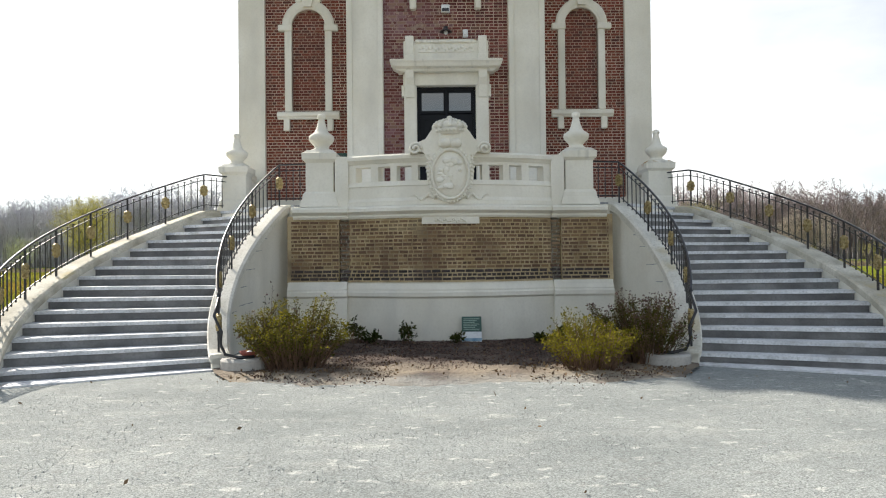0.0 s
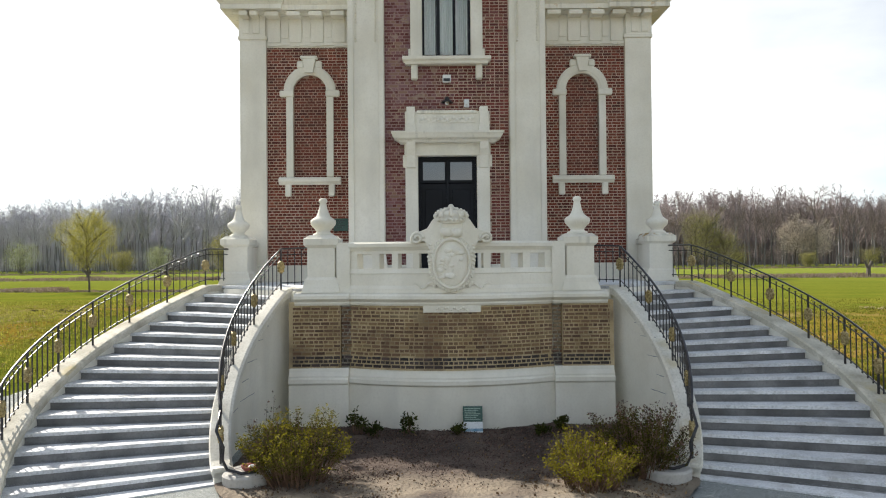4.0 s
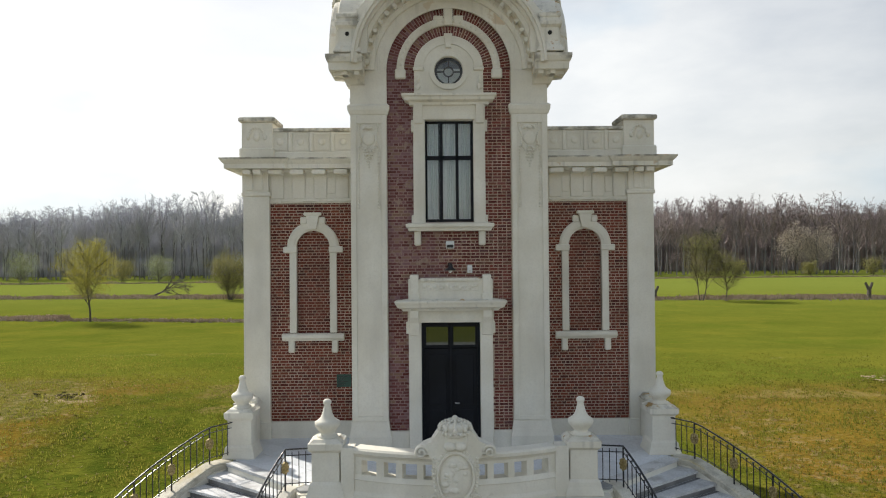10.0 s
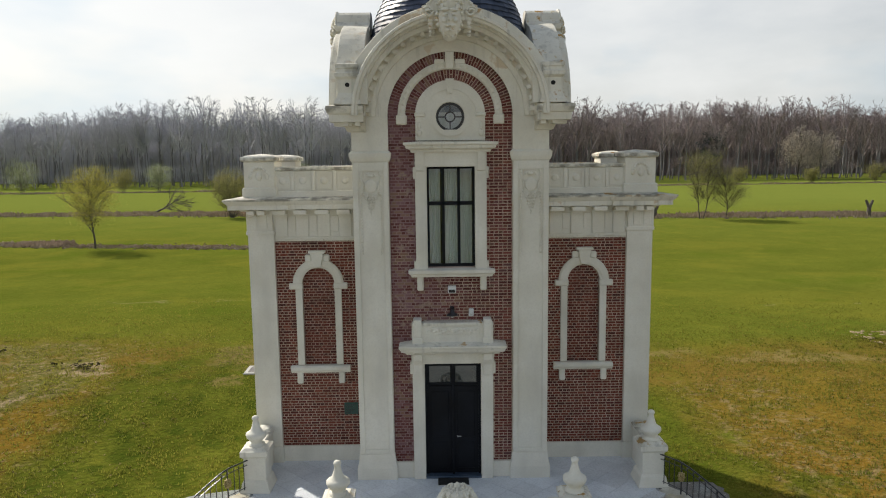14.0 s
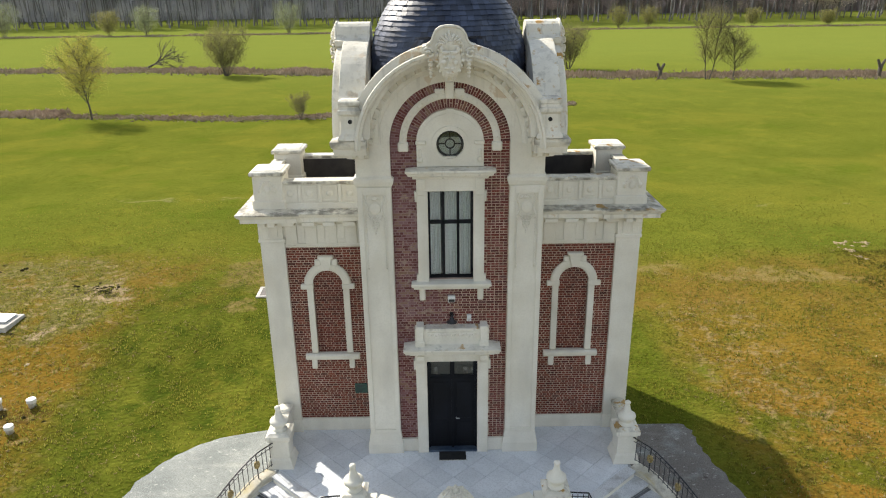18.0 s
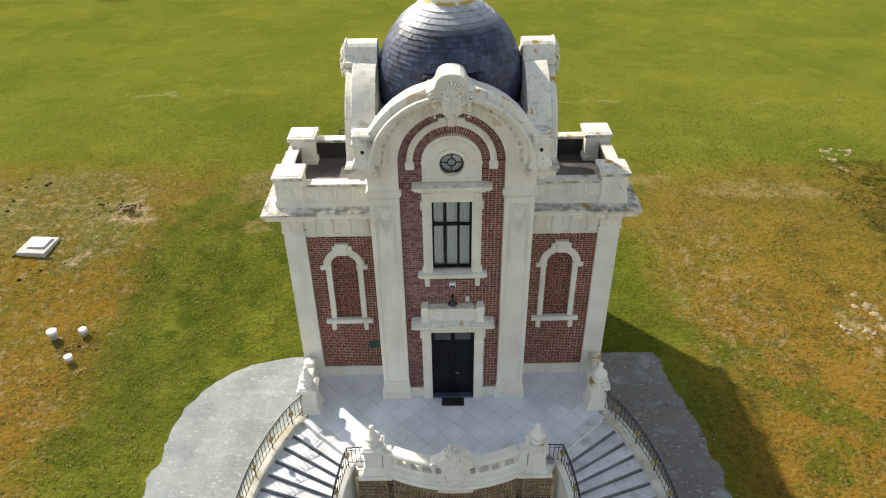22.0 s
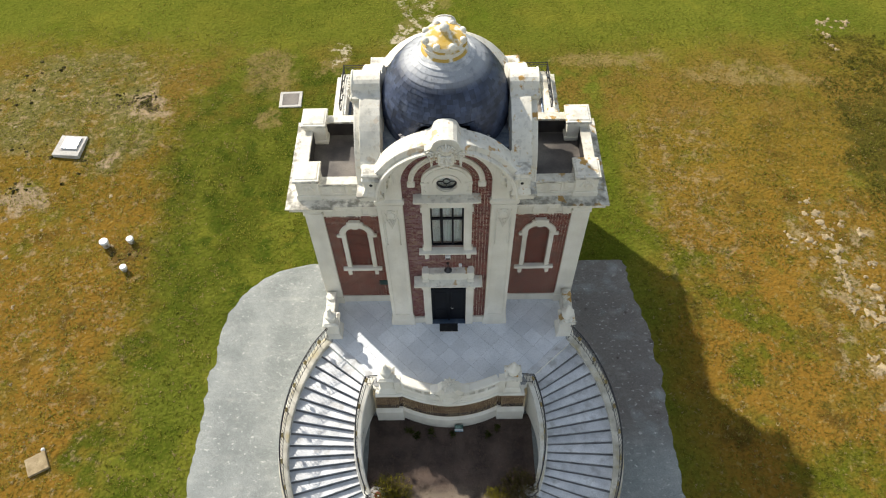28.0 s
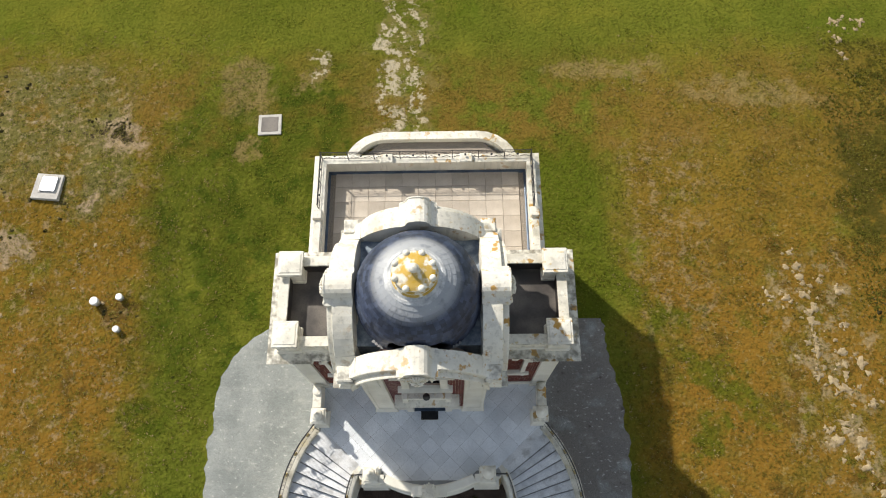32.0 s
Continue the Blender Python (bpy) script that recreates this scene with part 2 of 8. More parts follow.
def kiln(m, tints, share, axis=None, span=(0, 1)):
    """Bricks of mixed firing: by chance single pieces take one of the tints."""
    n, l = m.node_tree.nodes, m.node_tree.links
    b = n["Principled BSDF"]
    src = b.inputs["Base Color"].links[0].from_socket
    oi, ge, ad, mu, fc, rp, mx = (n.new("ShaderNode" + k) for k in ("ObjectInfo", "NewGeometry", "Math", "Math", "Math", "ValToRGB", "MixRGB"))
    ad.operation, mu.operation, fc.operation = "ADD", "MULTIPLY", "FRACT"
    l.new(oi.outputs["Random"], ad.inputs[0])
    l.new(ge.outputs["Random Per Island"], ad.inputs[1])
    l.new(ad.outputs[0], mu.inputs[0])
    mu.inputs[1].default_value = 7.31
    l.new(mu.outputs[0], fc.inputs[0])
    rp.color_ramp.interpolation = "CONSTANT"
    for i, c in enumerate(tints):
        e = rp.color_ramp.elements[i] if i < 2 else rp.color_ramp.elements.new(0.5)
        e.position = i / len(tints)
        e.color = (*c, 1)
    l.new(fc.outputs[0], rp.inputs["Fac"])
    l.new(src, mx.inputs["Color1"])
    l.new(rp.outputs["Color"], mx.inputs["Color2"])
    mx.inputs["Fac"].default_value = share
    if axis:
        tc, sp, mr = n.new("ShaderNodeTexCoord"), n.new("ShaderNodeSeparateXYZ"), n.new("ShaderNodeMapRange")
        l.new(ge.outputs["Position"], sp.inputs[0])
        l.new(sp.outputs[axis], mr.inputs["Value"])
        mr.inputs["From Min"].default_value, mr.inputs["From Max"].default_value, mr.inputs["To Max"].default_value = *span, share
        mr.inputs["To Min"].default_value = share * 0.4
        l.new(mr.outputs["Result"], mx.inputs["Fac"])
    l.new(mx.outputs["Color"], b.inputs["Base Color"])
    return m


BRICK = material("red_brick", (0.085, 0.018, 0.012), (0.20, 0.045, 0.026), 1.2, 0.85, 60, 0.3, c3=(0.06, 0.020, 0.018), spread=0.45)
kiln(BRICK, ((0.17, 0.035, 0.022), (0.10, 0.022, 0.016), (0.22, 0.060, 0.034), (0.075, 0.026, 0.022), (0.15, 0.03, 0.02)), 0.45)
TOWER_BRICK = material("weathered_red_brick", (0.085, 0.018, 0.013), (0.20, 0.045, 0.028), 1.2, 0.85, 60, 0.3, c3=(0.07, 0.022, 0.02), spread=0.5)
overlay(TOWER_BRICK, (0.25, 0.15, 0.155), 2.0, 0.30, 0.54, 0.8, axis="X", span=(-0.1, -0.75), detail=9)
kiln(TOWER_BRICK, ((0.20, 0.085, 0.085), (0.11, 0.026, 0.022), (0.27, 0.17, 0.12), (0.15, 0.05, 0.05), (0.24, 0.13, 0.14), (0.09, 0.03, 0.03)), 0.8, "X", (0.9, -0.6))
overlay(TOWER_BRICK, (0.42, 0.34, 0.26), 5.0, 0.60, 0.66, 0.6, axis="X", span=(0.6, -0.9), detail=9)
MORTAR = material("mortar", (0.43, 0.32, 0.25), (0.60, 0.48, 0.39), 2.0, 0.95, 50, 0.3)
TOWER_MORTAR = material("stained_mortar", (0.43, 0.32, 0.25), (0.60, 0.48, 0.39), 2.0, 0.95, 50, 0.3)
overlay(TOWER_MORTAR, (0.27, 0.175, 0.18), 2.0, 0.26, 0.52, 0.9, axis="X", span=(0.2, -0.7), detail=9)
BROWN_BRICK = material("brown_brick", (0.13, 0.074, 0.040), (0.26, 0.165, 0.085), 2.4, 0.9, 60, 0.6, c3=(0.08, 0.045, 0.03), spread=0.45)
kiln(BROWN_BRICK, ((0.14, 0.075, 0.046), (0.07, 0.036, 0.028), (0.24, 0.155, 0.08), (0.16, 0.095, 0.062), (0.30, 0.22, 0.12), (0.10, 0.05, 0.036)), 0.6)
overlay(BROWN_BRICK, (0.36, 0.29, 0.17), 1.6, 0.52, 0.66, 0.6, detail=10)
overlay(BROWN_BRICK, (0.07, 0.045, 0.035), 3.0, 0.58, 0.68, 0.6, detail=8)
BROWN_MORTAR = material("sandy_mortar", (0.40, 0.305, 0.165), (0.57, 0.46, 0.285), 2.5, 0.95, 50, 0.5, dist=0.02)
overlay(BROWN_MORTAR, (0.12, 0.085, 0.06), 1.8, 0.50, 0.68, 0.7, detail=10)
BLACK_BRICK = material("tarred_brick", (0.035, 0.03, 0.03), (0.09, 0.06, 0.05), 4, 0.8, 60, 0.3, spread=0.4)
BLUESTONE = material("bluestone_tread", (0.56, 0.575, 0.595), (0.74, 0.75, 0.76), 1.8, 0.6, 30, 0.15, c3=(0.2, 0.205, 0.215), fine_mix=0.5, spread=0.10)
overlay(BLUESTONE, (0.26, 0.25, 0.23), 2.6, 0.52, 0.68, 0.5, detail=9)
# Riser faces are darkened in colour for the shadow below the nosings.
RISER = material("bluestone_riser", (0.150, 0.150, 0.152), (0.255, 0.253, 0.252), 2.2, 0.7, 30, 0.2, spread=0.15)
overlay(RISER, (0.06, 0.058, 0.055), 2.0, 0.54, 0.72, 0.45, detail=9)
# The flags' bluish tint holds the skylight that fills the shaded terrace.
PAVING = material("terrace_flags", (0.63, 0.665, 0.705), (0.77, 0.80, 0.84), 0.9, 0.55, 25, 0.08, spread=0.07)
JOINT = material("dark_joint", (0.28, 0.29, 0.30), (0.36, 0.37, 0.37), 3, 0.95, 40, 0.2)
SLATE = material("roof_slate", (0.017, 0.027, 0.058), (0.050, 0.067, 0.115), 2.0, 0.46, 40, 0.2, spread=0.42)
overlay(SLATE, (0.42, 0.44, 0.46), 3.0, 0.12, 0.42, 0.8, axis="Z", span=(15.0, 15.36), detail=9)
overlay(SLATE, (0.20, 0.22, 0.25), 2.4, 0.56, 0.72, 0.18, detail=10)
LEAD = material("lead_sheet", (0.34, 0.36, 0.38), (0.62, 0.63, 0.64), 3.5, 0.55, 20, 0.15, metal=0.2)
ZINC = material("blue_flashing", (0.05, 0.08, 0.13), (0.12, 0.16, 0.22), 2.0, 0.4, 20, 0.1, metal=0.3)
IRON = material("black_iron", (0.014, 0.014, 0.017), (0.032, 0.032, 0.036), 8, 0.30, 60, 0.1)
BRASS = material("aged_gilt", (0.24, 0.17, 0.06), (0.52, 0.42, 0.20), 30, 0.45, 90, 0.5, metal=0.4, c3=(0.05, 0.035, 0.015), fine_mix=0.7)
DOOR_PAINT = material("dark_blue_paint", (0.003, 0.004, 0.007), (0.006, 0.008, 0.013), 2, 0.55, 30, 0.05)
ROOF_FELT = material("dark_roofing", (0.055, 0.048, 0.044), (0.16, 0.14, 0.12), 0.8, 0.6, 20, 0.1, low=0.4, high=0.6)
# Roofing felt blackened further: the shadow inside the parapets is in its colour.
UPSTAND = material("black_roofing_felt", (0.014, 0.012, 0.012), (0.035, 0.030, 0.028), 3, 0.6, 30, 0.2)
SAND_PAVER = material("sand_paver", (0.44, 0.38, 0.31), (0.56, 0.50, 0.42), 1.0, 0.8, 25, 0.1, spread=0.12)
PEBBLE = material("pebbles", (0.18, 0.155, 0.13), (0.38, 0.33, 0.27), 22, 0.9, 60, 0.6, bump_scale=30)
DOOR_PAINT.node_tree.nodes["Principled BSDF"].inputs["Specular IOR Level"].default_value = 0.25
CURTAIN = material("net_curtain", (0.80, 0.84, 0.82), (0.92, 0.94, 0.92), 1.5, 0.9, 30, 0.1, stretch=(6, 6, 0.2))
DARK = material("dark_interior", (0.012, 0.012, 0.012), (0.025, 0.024, 0.022), 2, 0.9, 20, 0)
SOIL = material("bed_soil", (0.035, 0.024, 0.020), (0.10, 0.07, 0.055), 1.2, 0.95, 30, 0.8, bump_scale=18, c3=(0.26, 0.19, 0.14), dist=0.05)
BARK = material("bark", (0.075, 0.062, 0.052), (0.14, 0.12, 0.10), 3, 0.9, 25, 0.4)
GREEN_PLATE = material("green_plate", (0.02, 0.07, 0.055), (0.03, 0.09, 0.07), 4, 0.4, 30, 0.05)
PAPER_WHITE = material("printed_white", (0.7, 0.72, 0.74), (0.78, 0.8, 0.8), 3, 0.5, 30, 0)
CONCRETE = material("pale_concrete", (0.42, 0.40, 0.37), (0.55, 0.53, 0.49), 2, 0.85, 25, 0.15)
STEEL = material("galvanised", (0.5, 0.5, 0.5), (0.62, 0.62, 0.62), 4, 0.4, 30, 0.05, metal=0.6)
MAT_RUBBER = material("black_mat", (0.008, 0.008, 0.009), (0.02, 0.02, 0.02), 8, 0.9, 120, 0.5)
GREEN_LEAF = material("dark_leaf", (0.028, 0.042, 0.010), (0.075, 0.08, 0.02), 2, 0.6, 10, 0, spread=0.4)
YELLOW_LEAF = material("yellow_green_leaf", (0.15, 0.135, 0.012), (0.25, 0.215, 0.025), 2, 0.6, 10, 0, spread=0.35)
SPRING_LEAF = material("spring_leaf", (0.40, 0.37, 0.075), (0.50, 0.46, 0.12), 0.5, 0.7, 10, 0, spread=0.3)
OLIVE_LEAF = material("olive_bud_leaf", (0.25, 0.24, 0.085), (0.34, 0.32, 0.12), 0.5, 0.7, 10, 0, spread=0.3)
PALE_LEAF = material("pale_willow_leaf", (0.29, 0.33, 0.18), (0.38, 0.41, 0.25), 0.5, 0.7, 10, 0, spread=0.25)
BLOSSOM = material("pale_blossom", (0.66, 0.57, 0.47), (0.78, 0.69, 0.58), 0.3, 0.8, 4, 0, spread=0.25)
PINE = material("pine_needles", (0.05, 0.065, 0.06), (0.08, 0.095, 0.085), 0.5, 0.8, 4, 0, spread=0.3)
REED = material("dry_reed", (0.34, 0.265, 0.205), (0.48, 0.39, 0.30), 0.4, 0.9, 4, 0, spread=0.3)
SAND_SPOT = material("sandy_soil", (0.26, 0.195, 0.105), (0.40, 0.315, 0.185), 3.5, 0.95, 20, 0.6)
GLASS = bpy.data.materials.new("window_glass")
GLASS.use_nodes = True
g = GLASS.node_tree.nodes["Principled BSDF"]
g.inputs["Base Color"].default_value = (0.95, 0.975, 0.975, 1)
g.inputs["Roughness"].default_value, g.inputs["Transmission Weight"].default_value, g.inputs["IOR"].default_value = 0.02, 1.0, 1.5


TOP_GLASS = GLASS.copy()
TOP_GLASS.name = "toplight_glass"
tg = TOP_GLASS.node_tree.nodes["Principled BSDF"]
tg.inputs["Base Color"].default_value = (0.02, 0.025, 0.025, 1)
tg.inputs["Transmission Weight"].default_value, tg.inputs["IOR"].default_value = 0.0, 2.2


for leafy in (GREEN_LEAF, YELLOW_LEAF, SPRING_LEAF, OLIVE_LEAF, PALE_LEAF, REED, BLOSSOM, PINE):
    leafy.node_tree.nodes["Principled BSDF"].inputs["Specular IOR Level"].default_value = 0.1


def backlit(m, share):
    """A thin blade lets some light through from behind."""
    n, l = m.node_tree.nodes, m.node_tree.links
    b = n["Principled BSDF"]
    tr, mx = n.new("ShaderNodeBsdfTranslucent"), n.new("ShaderNodeMixShader")
    l.new(b.inputs["Base Color"].links[0].from_socket, tr.inputs["Color"])
    mx.inputs["Fac"].default_value = share
    l.new(b.outputs[0], mx.inputs[1])
    l.new(tr.outputs[0], mx.inputs[2])
    l.new(mx.outputs[0], n["Material Output"].inputs["Surface"])
    b.inputs["Specular IOR Level"].default_value = 0.05
    return m


for leafy in (GREEN_LEAF, YELLOW_LEAF, SPRING_LEAF, OLIVE_LEAF, PALE_LEAF, BLOSSOM):
    backlit(leafy, 0.3 if leafy in (GREEN_LEAF, YELLOW_LEAF) else 0.45)


# ---- mesh helpers ----
def part(name, bm, mat, parent=None, label="", smooth=False):
    me = bpy.data.meshes.new(name)
    if isinstance(bm, bmesh.types.BMesh):
        bmesh.ops.recalc_face_normals(bm, faces=bm.faces)
        bm.to_mesh(me)
        bm.free()
    else:
        me.from_pydata(bm[0], [], bm[1])
        me.update()
    me.materials.append(mat)
    if smooth:
        me.shade_smooth()
    ob = new(name, me)
    if parent is not None:
        ob.parent = parent
        if parent.type == "EMPTY":
            ob.matrix_parent_inverse = Matrix.Translation(-parent.location)
    if label:
        tagged(ob, label)
    return ob


def thing(name, label, category, at=(0, 0, 0), group="", kind=""):
    ob = new(name)
    ob.location = at
    ob.empty_display_size = 0.2
    return tagged(ob, label, category, group, kind)


def BM():
    return bmesh.new()


def box(bm, x0, x1, y0, y1, z0, z1, b=0.0, seg=1):
    r = bmesh.ops.create_cube(bm, size=1.0, matrix=Matrix.LocRotScale(((x0 + x1) / 2, (y0 + y1) / 2, (z0 + z1) / 2), None, (abs(x1 - x0), abs(y1 - y0), abs(z1 - z0))))
    if b:
        es = {e for v in r["verts"] for e in v.link_edges}
        bmesh.ops.bevel(bm, geom=list(es), offset=b, segments=seg, affect="EDGES", profile=0.6)
    return bm


def boxed(*a, **k):
    return box(BM(), *a, **k)


def loft(bm, sections, closed=False, ring=True, caps=True):
    """Skin between equal-length sections of 3D points."""
    vs = [[bm.verts.new(p) for p in s] for s in sections]
    n = len(vs[0])
    for a, b in zip(vs, vs[1:] + vs[:1] if closed else vs[1:]):
        for i in range(n if ring else n - 1):
            j = (i + 1) % n
            bm.faces.new((a[i], a[j], b[j], b[i]))
    if caps and ring and not closed:
        bm.faces.new(vs[0][::-1])
        bm.faces.new(vs[-1])
    return bm


def sweep_plan(bm, pts, prof, closed=False):
    """Sweep a profile of (outwards, z) along a plan path; outwards is to the right of the way."""
    n = len(pts)
    P = [Vector((p[0], p[1])) for p in pts]
    secs = []
    for i in range(n):
        a = P[i - 1] if (closed or i) else None
        b = P[(i + 1) % n] if (closed or i < n - 1) else None
        d1 = (P[i] - a).normalized() if a is not None else None
        d2 = (b - P[i]).normalized() if b is not None else None
        d1, d2 = d1 or d2, d2 or d1
        n1, n2 = Vector((d1.y, -d1.x)), Vector((d2.y, -d2.x))
        m = n1 + n2
        m = m / max(m.dot(n1), 0.3)
        secs.append([(P[i].x + m.x * u, P[i].y + m.y * u, z) for u, z in prof])
    return loft(bm, secs, closed=closed)


def lathe(bm, prof, at, n=20, a0=0.0, a1=360.0):
    full = abs(a1 - a0) > 359
    k = n if full else n + 1
    secs = []
    for i in range(k):
        a = radians(a0 + (a1 - a0) * i / n)
        secs.append([(at[0] + r * math.cos(a), at[1] + r * math.sin(a), at[2] + z) for r, z in prof])
    return loft(bm, secs, closed=full, ring=False, caps=False)


def prism(bm, poly, z0, z1):
    loft(bm, [[(x, y, z0) for x, y in poly], [(x, y, z1) for x, y in poly]])
    return bm


def slab_xz(bm, poly, y0, y1):
    return loft(bm, [[(x, y0, z) for x, z in poly], [(x, y1, z) for x, z in poly]])


def tube(bm, pts, r, n=6, flat=1.0):
    P = [Vector(p) for p in pts]
    secs = []
    for i, p in enumerate(P):
        d = (P[min(i + 1, len(P) - 1)] - P[max(i - 1, 0)]).normalized()
        side = d.cross(Vector((0, 0, 1)))
        side = side.normalized() if side.length > 0.05 else Vector((1, 0, 0))
        up = side.cross(d).normalized()
        secs.append([p + side * (r * math.cos(2 * math.pi * j / n)) + up * (r * flat * math.sin(2 * math.pi * j / n)) for j in range(n)])
    return loft(bm, secs)


def ball(bm, at, r, sx=1.0, sy=1.0, sz=1.0, u=10, v=7):
    bmesh.ops.create_uvsphere(bm, u_segments=u, v_segments=v, radius=r, matrix=Matrix.LocRotScale(at, None, (sx, sy, sz)))
    return bm


def turned(bm, k, centre):
    """Turn a mesh by k quarter turns round a vertical axis."""
    bmesh.ops.rotate(bm, verts=bm.verts, cent=(*centre, 0), matrix=Matrix.Rotation(radians(90 * k), 3, "Z"))
    return bm

# ---- ground ----
def bump01(x, a, b):
    t = min(max((x - a) / (b - a), 0), 1)
    return t * t * (3 - 2 * t)


def ground_z(x, y):
    rise = 0.45 * bump01(-x, 9.5, 17) * bump01(y, 12, 24) + 0.5 * bump01(y, 24, 31) * bump01(-x, -6, 8) + 0.25 * bump01(x, 12, 18)
    fade = 1 - bump01(max(y - 36, 0) + max(abs(x) - 26, 0), 0, 30)
    far = -0.9 * bump01(y, 45, 90) - 2.2 * bump01(y, 140, 400)
    rough = 0.0
    if 34 > y > -2 and (x < -11.2 or x > 9.8) or y > 33:
        rough = 0.05 * noise.noise((x * 0.5, y * 0.5, 0)) + 0.025 * noise.noise((x * 2.0, y * 2.0, 3))
    return rise * fade + far + rough


def lines(lo, hi, core_lo, core_hi, fine, growth=1.16):
    out = list(np.arange(core_lo, core_hi + fine / 2, fine))
    step, v = fine, core_hi
    while v < hi:
        step *= growth
        v += step
        out.append(v)
    step, v = fine, core_lo
    while v > lo:
        step *= growth
        v -= step
        out.insert(0, v)
    return out


GX, GY = lines(-900, 900, -34, 34, 0.5), lines(-500, 1200, -6, 60, 0.5)
gv = [(x, y, ground_z(x, y) - 0.03) for y in GY for x in GX]
nx = len(GX)
gf = [(j * nx + i, j * nx + i + 1, (j + 1) * nx + i + 1, (j + 1) * nx + i) for j in range(len(GY) - 1) for i in range(nx - 1)]

GRASS = material("meadow_grass", (0.096, 0.112, 0.014), (0.134, 0.142, 0.019), 0.10, 1.0, 5, 1.0, c3=(0.040, 0.052, 0.005), fine_mix=0.6, bump_scale=6, dist=0.10)
grass_bsdf = GRASS.node_tree.nodes["Principled BSDF"]
grass_bsdf.inputs["Specular IOR Level"].default_value = 0.0
grass_bsdf.inputs["Sheen Weight"].default_value, grass_bsdf.inputs["Sheen Roughness"].default_value = 0.16, 0.4
grass_bsdf.inputs["Sheen Tint"].default_value = (0.50, 0.60, 0.10, 1)


def lawn_masks():
    """Dry brown and bare patches round the house, denser away from it; all in plan coordinates."""
    n, l = GRASS.node_tree.nodes, GRASS.node_tree.links
    b = n["Principled BSDF"]
    tc, sp = n.new("ShaderNodeTexCoord"), n.new("ShaderNodeSeparateXYZ")
    l.new(tc.outputs["Object"], sp.inputs[0])

    def val(op, a, c=None):
        m = n.new("ShaderNodeMath")
        m.operation = op
        for i, v in enumerate((a, c)):
            if v is None:
                continue
            if isinstance(v, (int, float)):
                m.inputs[i].default_value = v
            else:
                l.new(v, m.inputs[i])
        return m.outputs[0]

    def ramp(v, a, c, hi=1.0):
        m = n.new("ShaderNodeMapRange")
        m.interpolation_type = "SMOOTHSTEP"
        m.inputs["From Min"].default_value, m.inputs["From Max"].default_value, m.inputs["To Max"].default_value = a, c, hi
        l.new(v, m.inputs["Value"])
        return m.outputs["Result"]

    def nz(scale, detail=6, rough=0.6, off=0.0):
        t, mp = n.new("ShaderNodeTexNoise"), n.new("ShaderNodeMapping")
        mp.inputs["Location"].default_value = (off, off * 0.7, 0)
        t.inputs["Scale"].default_value, t.inputs["Detail"].default_value, t.inputs["Roughness"].default_value = scale, detail, rough
        l.new(tc.outputs["Object"], mp.inputs["Vector"])
        l.new(mp.outputs["Vector"], t.inputs["Vector"])
        return t.outputs["Fac"]

    def tint(fac, col):
        src = b.inputs["Base Color"].links[0].from_socket
        mx = n.new("ShaderNodeMixRGB")
        l.new(fac, mx.inputs["Fac"])
        l.new(src, mx.inputs["Color1"])
        mx.inputs["Color2"].default_value = (*col, 1)
        l.new(mx.outputs["Color"], b.inputs["Base Color"])

    X, Y = sp.outputs["X"], sp.outputs["Y"]
    # ragged plan coordinates, so that the edges of all patches wander
    WX = val("ADD", X, val("MULTIPLY", val("SUBTRACT", nz(0.55, 7, 0.65, 91), 0.5), 4.5))
    WY = val("ADD", Y, val("MULTIPLY", val("SUBTRACT", nz(0.55, 7, 0.65, 95), 0.5), 4.5))

    def both(*fs):
        out = fs[0]
        for f in fs[1:]:
            out = val("MULTIPLY", out, f)
        return out

    def within(v, a, c, soft):
        return both(ramp(v, a - soft, a + soft), val("SUBTRACT", 1.0, ramp(v, c - soft, c + soft)))

    def patch(cx, cy, rx, ry, turn=0.0, soft=0.5):
        """A ragged ellipse of ground; 1 in its middle, 0 outside."""
        dx, dy = val("SUBTRACT", WX, cx), val("SUBTRACT", WY, cy)
        co, si = math.cos(radians(turn)), math.sin(radians(turn))
        u = val("DIVIDE", val("ADD", val("MULTIPLY", dx, co), val("MULTIPLY", dy, si)), rx)
        w = val("DIVIDE", val("SUBTRACT", val("MULTIPLY", dy, co), val("MULTIPLY", dx, si)), ry)
        return val("SUBTRACT", 1.0, ramp(val("ADD", val("MULTIPLY", u, u), val("MULTIPLY", w, w)), 1.0 - soft, 1.0 + soft))

    def span(v, a, c, soft):
        return within(v, a, c, soft)

    DEEP, ORANGE, OLIVE = (0.034, 0.056, 0.006), (0.200, 0.106, 0.018), (0.145, 0.100, 0.017)
    STRAW, EARTH, UMBER = (0.30, 0.235, 0.13), (0.030, 0.024, 0.014), (0.080, 0.048, 0.012)
    # clumps of the whole meadow
    tint(ramp(nz(1.1, 6, 0.65, 13), 0.50, 0.66, 0.40), (0.066, 0.084, 0.007))
    tint(ramp(nz(0.35, 6, 0.65, 33), 0.52, 0.66, 0.45), (0.168, 0.160, 0.020))
    # broad drier stripes of the mown meadow beyond the house
    mown = nz(0.075, 5, 0.6, 15)
    tint(both(ramp(Y, 37, 42), ramp(mown, 0.50, 0.62, 0.40)), (0.165, 0.150, 0.020))
    tint(both(ramp(Y, 37, 42), ramp(nz(0.13, 6, 0.65, 19), 0.55, 0.66, 0.5)), (0.070, 0.105, 0.008))
    near = val("SUBTRACT", 1.0, ramp(WY, 34.5, 41.0))
    # dry ground on both sides of the house
    west = both(near, ramp(val("MULTIPLY", WX, -1.0), 13.4, 16.4))
    east = both(near, ramp(WX, 8.6, 12.4))
